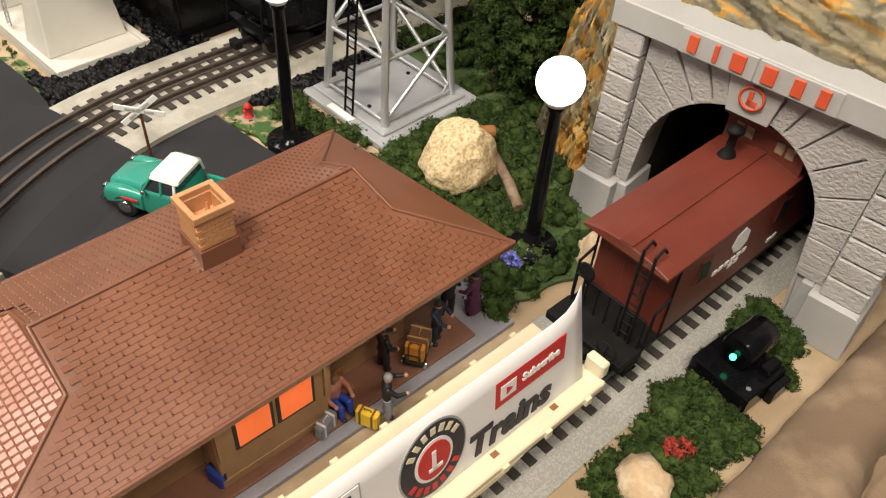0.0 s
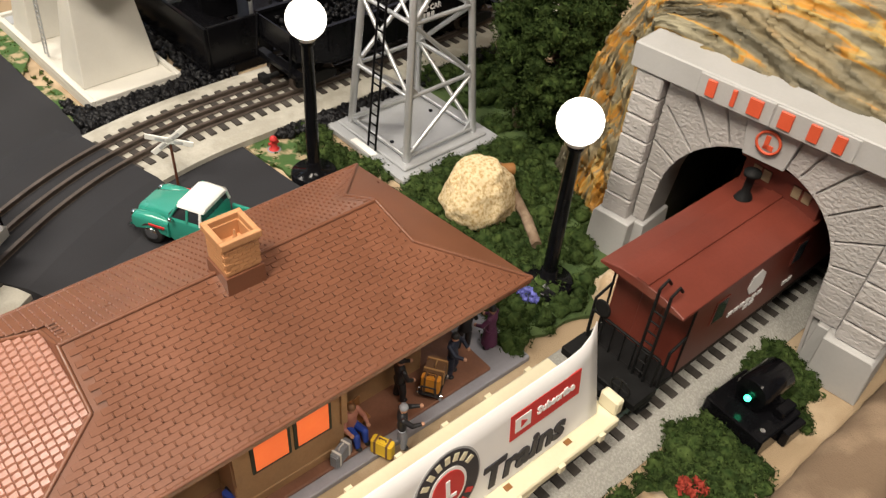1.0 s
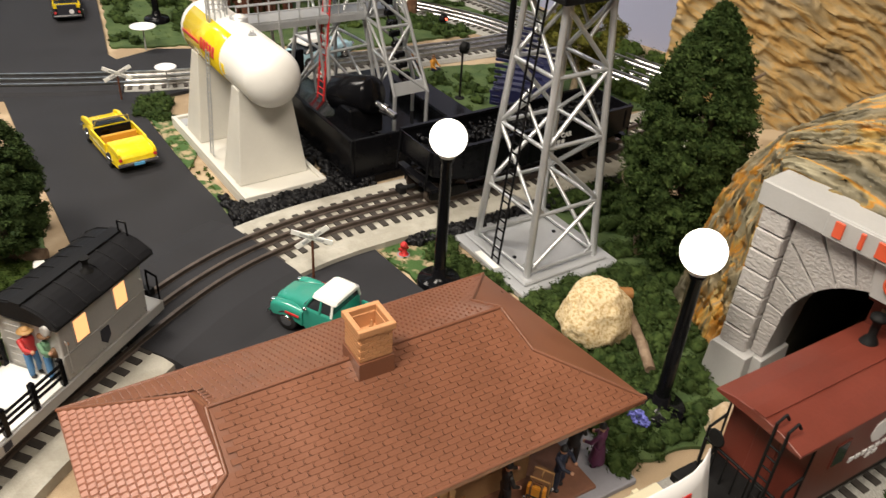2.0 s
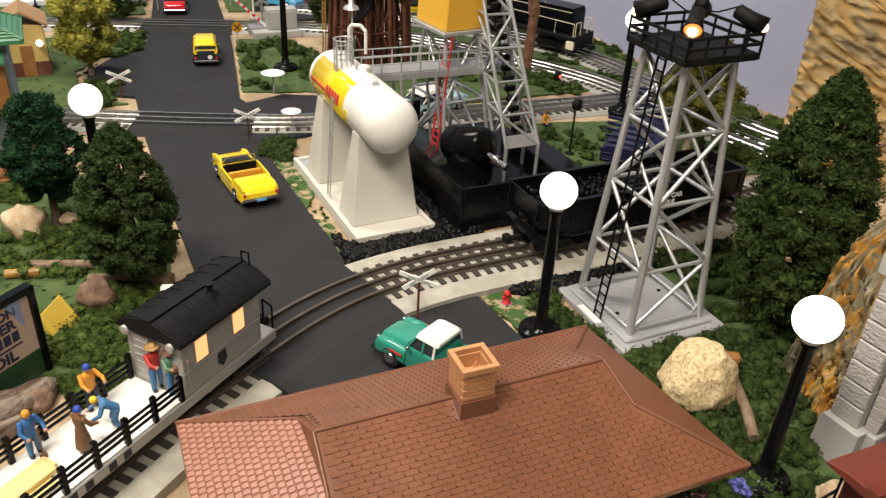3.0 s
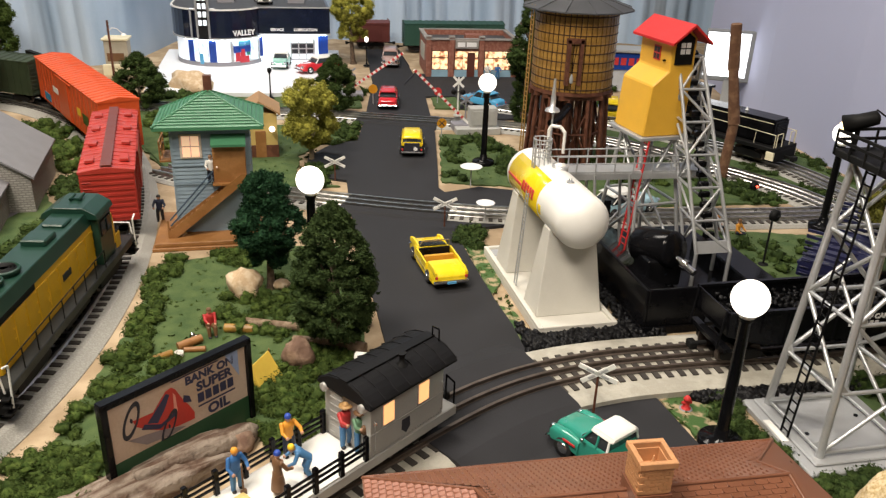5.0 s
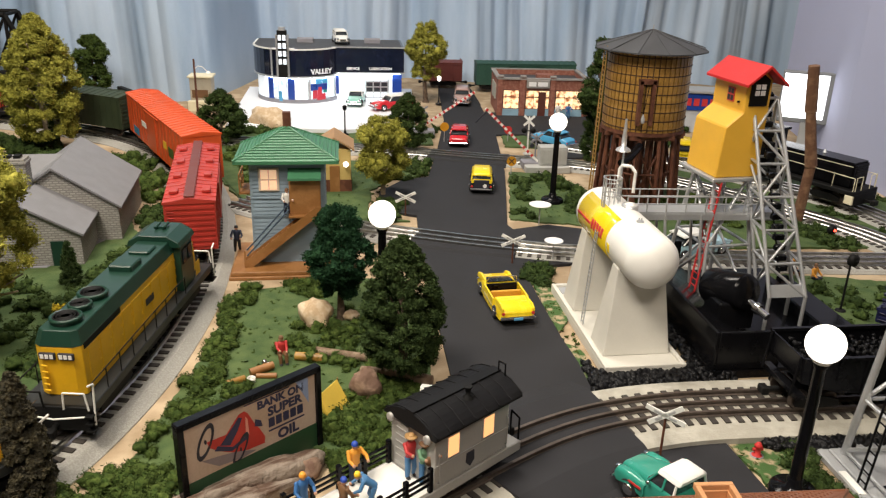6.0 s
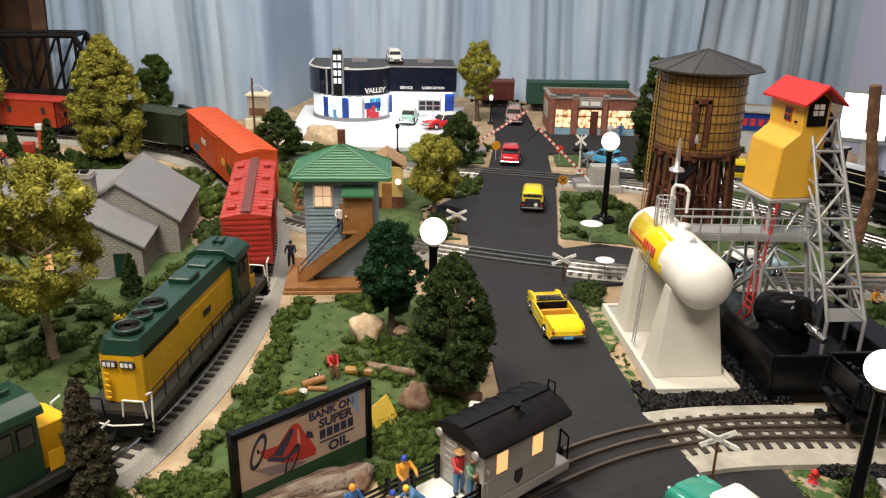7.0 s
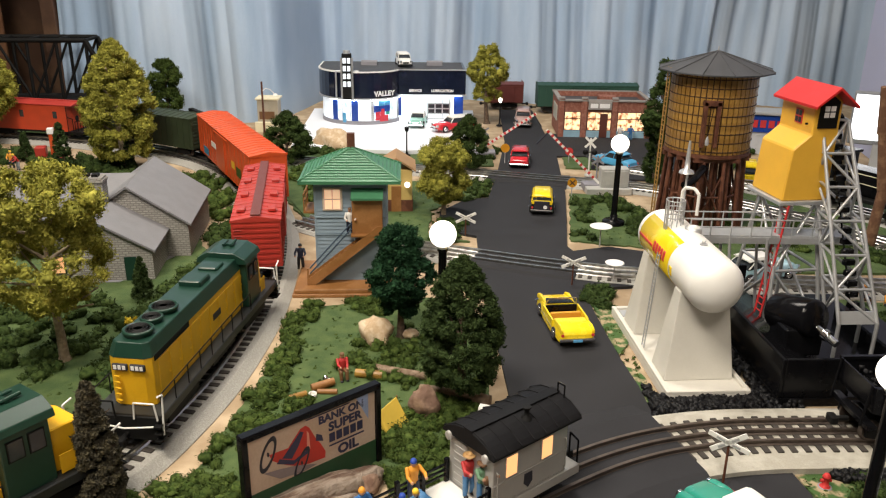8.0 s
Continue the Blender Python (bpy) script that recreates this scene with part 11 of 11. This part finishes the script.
def post_signal(x, y, h, lit, label):
    t = thing("post_signal", pose(x, y, 0.002, 0, 0, 25), label, "railway signal")
    part("base", Geo().lathe([(0.006, 0), (0.006, 0.002), (0.002, 0.003)], 14), BLACKMATT, t)
    part("post", Geo().cyl((0, 0, 0.002), (0, 0, h), 0.0014, 0.0012, 8), BLACKMATT, t)
    hd = part("head", Geo().lathe([(0.0035, -0.004), (0.007, -0.003), (0.007, 0.003), (0.0035, 0.004)], 18, pose(0, -0.002, h, 90, 0, 0)), BLACKMATT, t)
    part("lens", Geo().ball((0, -0.007, h), 0.0018, 10), lit, hd)
    return t


REDLED = mat("signal_red", (1.0, 0.08, 0.04), 0.3, var=0, bump=0, emit=5.0)
post_signal(0.525, 0.80, 0.064, BLACKMATT, "black post signal with a round head")
post_signal(0.643, 1.043, 0.012, REDLED, "low black signal showing a red light")
figurine(0.5325, 0.879, 0.0022, 30, "orange", "navy", "brown", "toy camper in orange seated on the grass", sit=True)
figurine(0.512, 0.895, 0.0022, 80, "navy", "brown", "orange", "toy camper in navy seated on the grass", sit=True)
saloon("toy_car", pose(0.415, 0.975, 0.0042, 0, 0, 20), "pale blue toy car beyond the coal loader", mat("paint_ice_blue", (0.4, 0.6, 0.68), 0.25, var=0.04, coat=0.4), WHITE, 0.95)

# ---- far side: bridge, shelf, shed, pole ----
br = thing("truss_bridge", pose(-0.97, 1.93, 0, 0, 0, 6), "black steel truss railway bridge at the back", "bridge")
for sy in (-0.045, 0.045):
    pts = [(-0.26, 0.07), (-0.2, 0.205), (0.13, 0.205), (0.19, 0.07)]
    tr = part("truss", Geo().cyl((-0.27, sy, 0.065), (0.2, sy, 0.065), 0.006, 0.006, 6), BLACKMATT, br)
    for (xa, za), (xb, zb) in zip(pts, pts[1:]):
        part("chord", Geo().cyl((xa, sy, za), (xb, sy, zb), 0.006, 0.006, 6), BLACKMATT, tr)
    for i in range(6):
        x = -0.2 + i * 0.066
        part("vertical", Geo().cyl((x, sy, 0.065), (x, sy, 0.205), 0.004, 0.004, 6), BLACKMATT, tr)
        if i < 5:
            part("diagonal", Geo().cyl((x, sy, 0.205 if i < 3 else 0.065), (x + 0.066, sy, 0.065 if i < 3 else 0.205), 0.0032, 0.0032, 6), BLACKMATT, tr)
for i in range(6):
    part("cross_beam", Geo().cyl((-0.2 + i * 0.066, -0.045, 0.205), (-0.2 + i * 0.066, 0.045, 0.205), 0.004, 0.004, 6), BLACKMATT, br)
part("bridge_deck", Geo().box(-0.27, -0.045, 0.055, 0.2, 0.045, 0.066), BLACKMATT, br)
for x in (-0.25, 0.18):
    part("pier", Geo().box(x - 0.015, -0.05, 0, x + 0.015, 0.05, 0.056), BLACKMATT, br, bevel=0.001)
DARKWOOD = mat("shelf_wood", (0.06, 0.03, 0.018), 0.5, col2=(0.1, 0.055, 0.03), scale=14, bump=0.2, bscale=120)
sh = thing("bookshelf", pose(-1.2, 2.06, -0.9), "tall dark brown wooden shelf beside the curtain", "shelf", kind="structure")
part("side_panel", Geo().box(0.2, -0.02, 0, 0.235, 0.18, 2.3), DARKWOOD, sh, bevel=0.002)
part("side_panel", Geo().box(-0.6, -0.02, 0, -0.565, 0.18, 2.3), DARKWOOD, sh, bevel=0.002)
part("back_panel", Geo().box(-0.565, 0.15, 0, 0.2, 0.17, 2.3), DARKWOOD, sh)
for z in (0.4, 0.85, 1.28, 1.7, 2.1):
    part("shelf_board", Geo().box(-0.565, -0.01, z, 0.2, 0.15, z + 0.03), DARKWOOD, sh, bevel=0.001)
part("face_panel", Geo().box(-0.12, -0.016, 0.86, 0.1, -0.01, 1.28), mat("panel_redbrown", (0.1, 0.045, 0.022), 0.45, col2=(0.14, 0.07, 0.035), scale=16, bump=0.15), sh)
pl = thing("telegraph_pole", pose(-0.416, 1.823, 0), "brown wooden pole with a white curved lamp arm", "lamp pole")
part("pole", Geo().cyl((0, 0, 0), (0, 0, 0.127), 0.0028, 0.0022, 8), WOODRED, pl)
part("lamp_arm", Geo().rod([(0, 0, 0.105), (0.008, 0, 0.112), (0.018, 0, 0.11), (0.028, 0, 0.1)], 0.0009, 6).lathe([(0.006, 0.0), (0.004, 0.003), (0.001, 0.004)], 12, Matrix.Translation((0.03, 0, 0.097))), WHITE, pl)
sd = thing("shed", pose(-0.42, 1.905, 0, 0, 0, 1), "small beige box-shaped shed with a dark opening", "shed")
part("wall", Geo().box(-0.0245, -0.02, 0, 0.0245, 0.02, 0.075), mat("shed_beige", (0.42, 0.38, 0.3), 0.6), sd, bevel=0.001)
part("roof", Geo().box(-0.028, -0.024, 0.075, 0.028, 0.024, 0.08), CREAM, sd, bevel=0.001)
part("opening", Geo().box(-0.02, -0.021, 0.03, 0.016, -0.0198, 0.048), FIG["brown"], sd)
part("sill", Geo().box(-0.03, -0.03, 0, 0.03, -0.02, 0.024), CREAM, sd, bevel=0.001)
solo("parapet", Geo().plate([(-0.075, 0), (0.075, 0), (0.075, 0.04), (0.06, 0.052), (-0.075, 0.052)], -0.006, 0.006), BLACKMATT, pose(-0.56, 1.84, 0, 0, 0, -52), "black girder parapet behind the freight cars", "parapet", bevel=0.001)
hc = thing("handcar", pose(-0.782, 1.545, 0.0, 0, 0, 15), "red toy crane tractor on a small base", "tractor")
part("base", Geo().box(-0.026, -0.014, 0.004, 0.026, 0.014, 0.014), PRINTRED, hc, bevel=0.002)
part("cabin", Geo().box(-0.024, -0.011, 0.014, -0.004, 0.011, 0.036), BOXRED, hc, bevel=0.0015)
part("mast", Geo().box(0.004, -0.004, 0.014, 0.012, 0.004, 0.066), BOXORANGE, hc, bevel=0.001)
part("mast_head", Geo().box(0.002, -0.006, 0.06, 0.014, 0.006, 0.072), PAPER, hc, bevel=0.001)
for sx in (-0.017, 0.017):
    for s in (-1, 1):
        part("wheel", Geo().cyl((sx, s * 0.012, 0.0055), (sx, s * 0.017, 0.0055), 0.0055, 0.0055, 14), TYRE, hc)
figurine(-0.835, 1.50, 0.0023, 20, "orange", "navy", "yellow", "toy track worker in an orange vest and yellow helmet")
figurine(-0.815, 1.487, 0.0023, -40, "red", "grey", "yellow", "toy track worker in red with a yellow helmet", bend=0.5)


def small_lamp(x, y, h, glow, label):
    t = thing("lamp_post", pose(x, y, 0.003), label, "lamp post")
    part("base", Geo().lathe([(0.008, 0), (0.008, 0.002), (0.003, 0.004), (0.002, 0.009)], 16), BLACK, t)
    part("pole", Geo().cyl((0, 0, 0.008), (0, 0, h * 0.82), 0.0016, 0.0014, 8), BLACK, t)
    part("lantern", Geo().lathe([(0.0022, h * 0.82), (0.0042, h * 0.86), (0.0048, h * 0.96), (0.001, h)], 12), GLOBE if glow else BLACK, t)
    return t


small_lamp(-0.079, 1.645, 0.062, False, "small black lamp post on the forecourt")
small_lamp(0.137, 1.979, 0.07, True, "black lamp post with a white lantern by the road")
boxcar(pose(0.165, 2.24, 0.004, 0, 0, 1), 0.1, mat("paint_maroon", (0.13, 0.03, 0.025), 0.5, var=0.12, scale=50), "dark maroon freight car behind the shop", H=0.072)
boxcar(pose(0.385, 2.19, 0.004, 0, 0, 1), 0.27, mat("paint_far_green", (0.02, 0.07, 0.05), 0.5, var=0.12, scale=50), "long dark green freight car behind the brick shop", H=0.079)
figurine(0.405, 1.825, 0.0045, 0, "white", "white", "orange", "toy shopper in white before the brick shop")
figurine(0.428, 1.82, 0.0045, 0, "blue", "denim", "black", "toy shopper in blue before the brick shop")
sl = thing("work_lamp", pose(0.2685, 0.86, 0.0), "thin silver work lamp with a cone shade", "work lamp")
part("pole", Geo().cyl((0, 0, 0.0), (0.001, 0, 0.182), 0.0014, 0.0012, 8), SILVER, sl)
part("shade", Geo().lathe([(0.0085, 0.174), (0.0075, 0.1765), (0.003, 0.179), (0.0024, 0.192), (0.0012, 0.21)], 16), SILVER, sl, "silver cone shade")
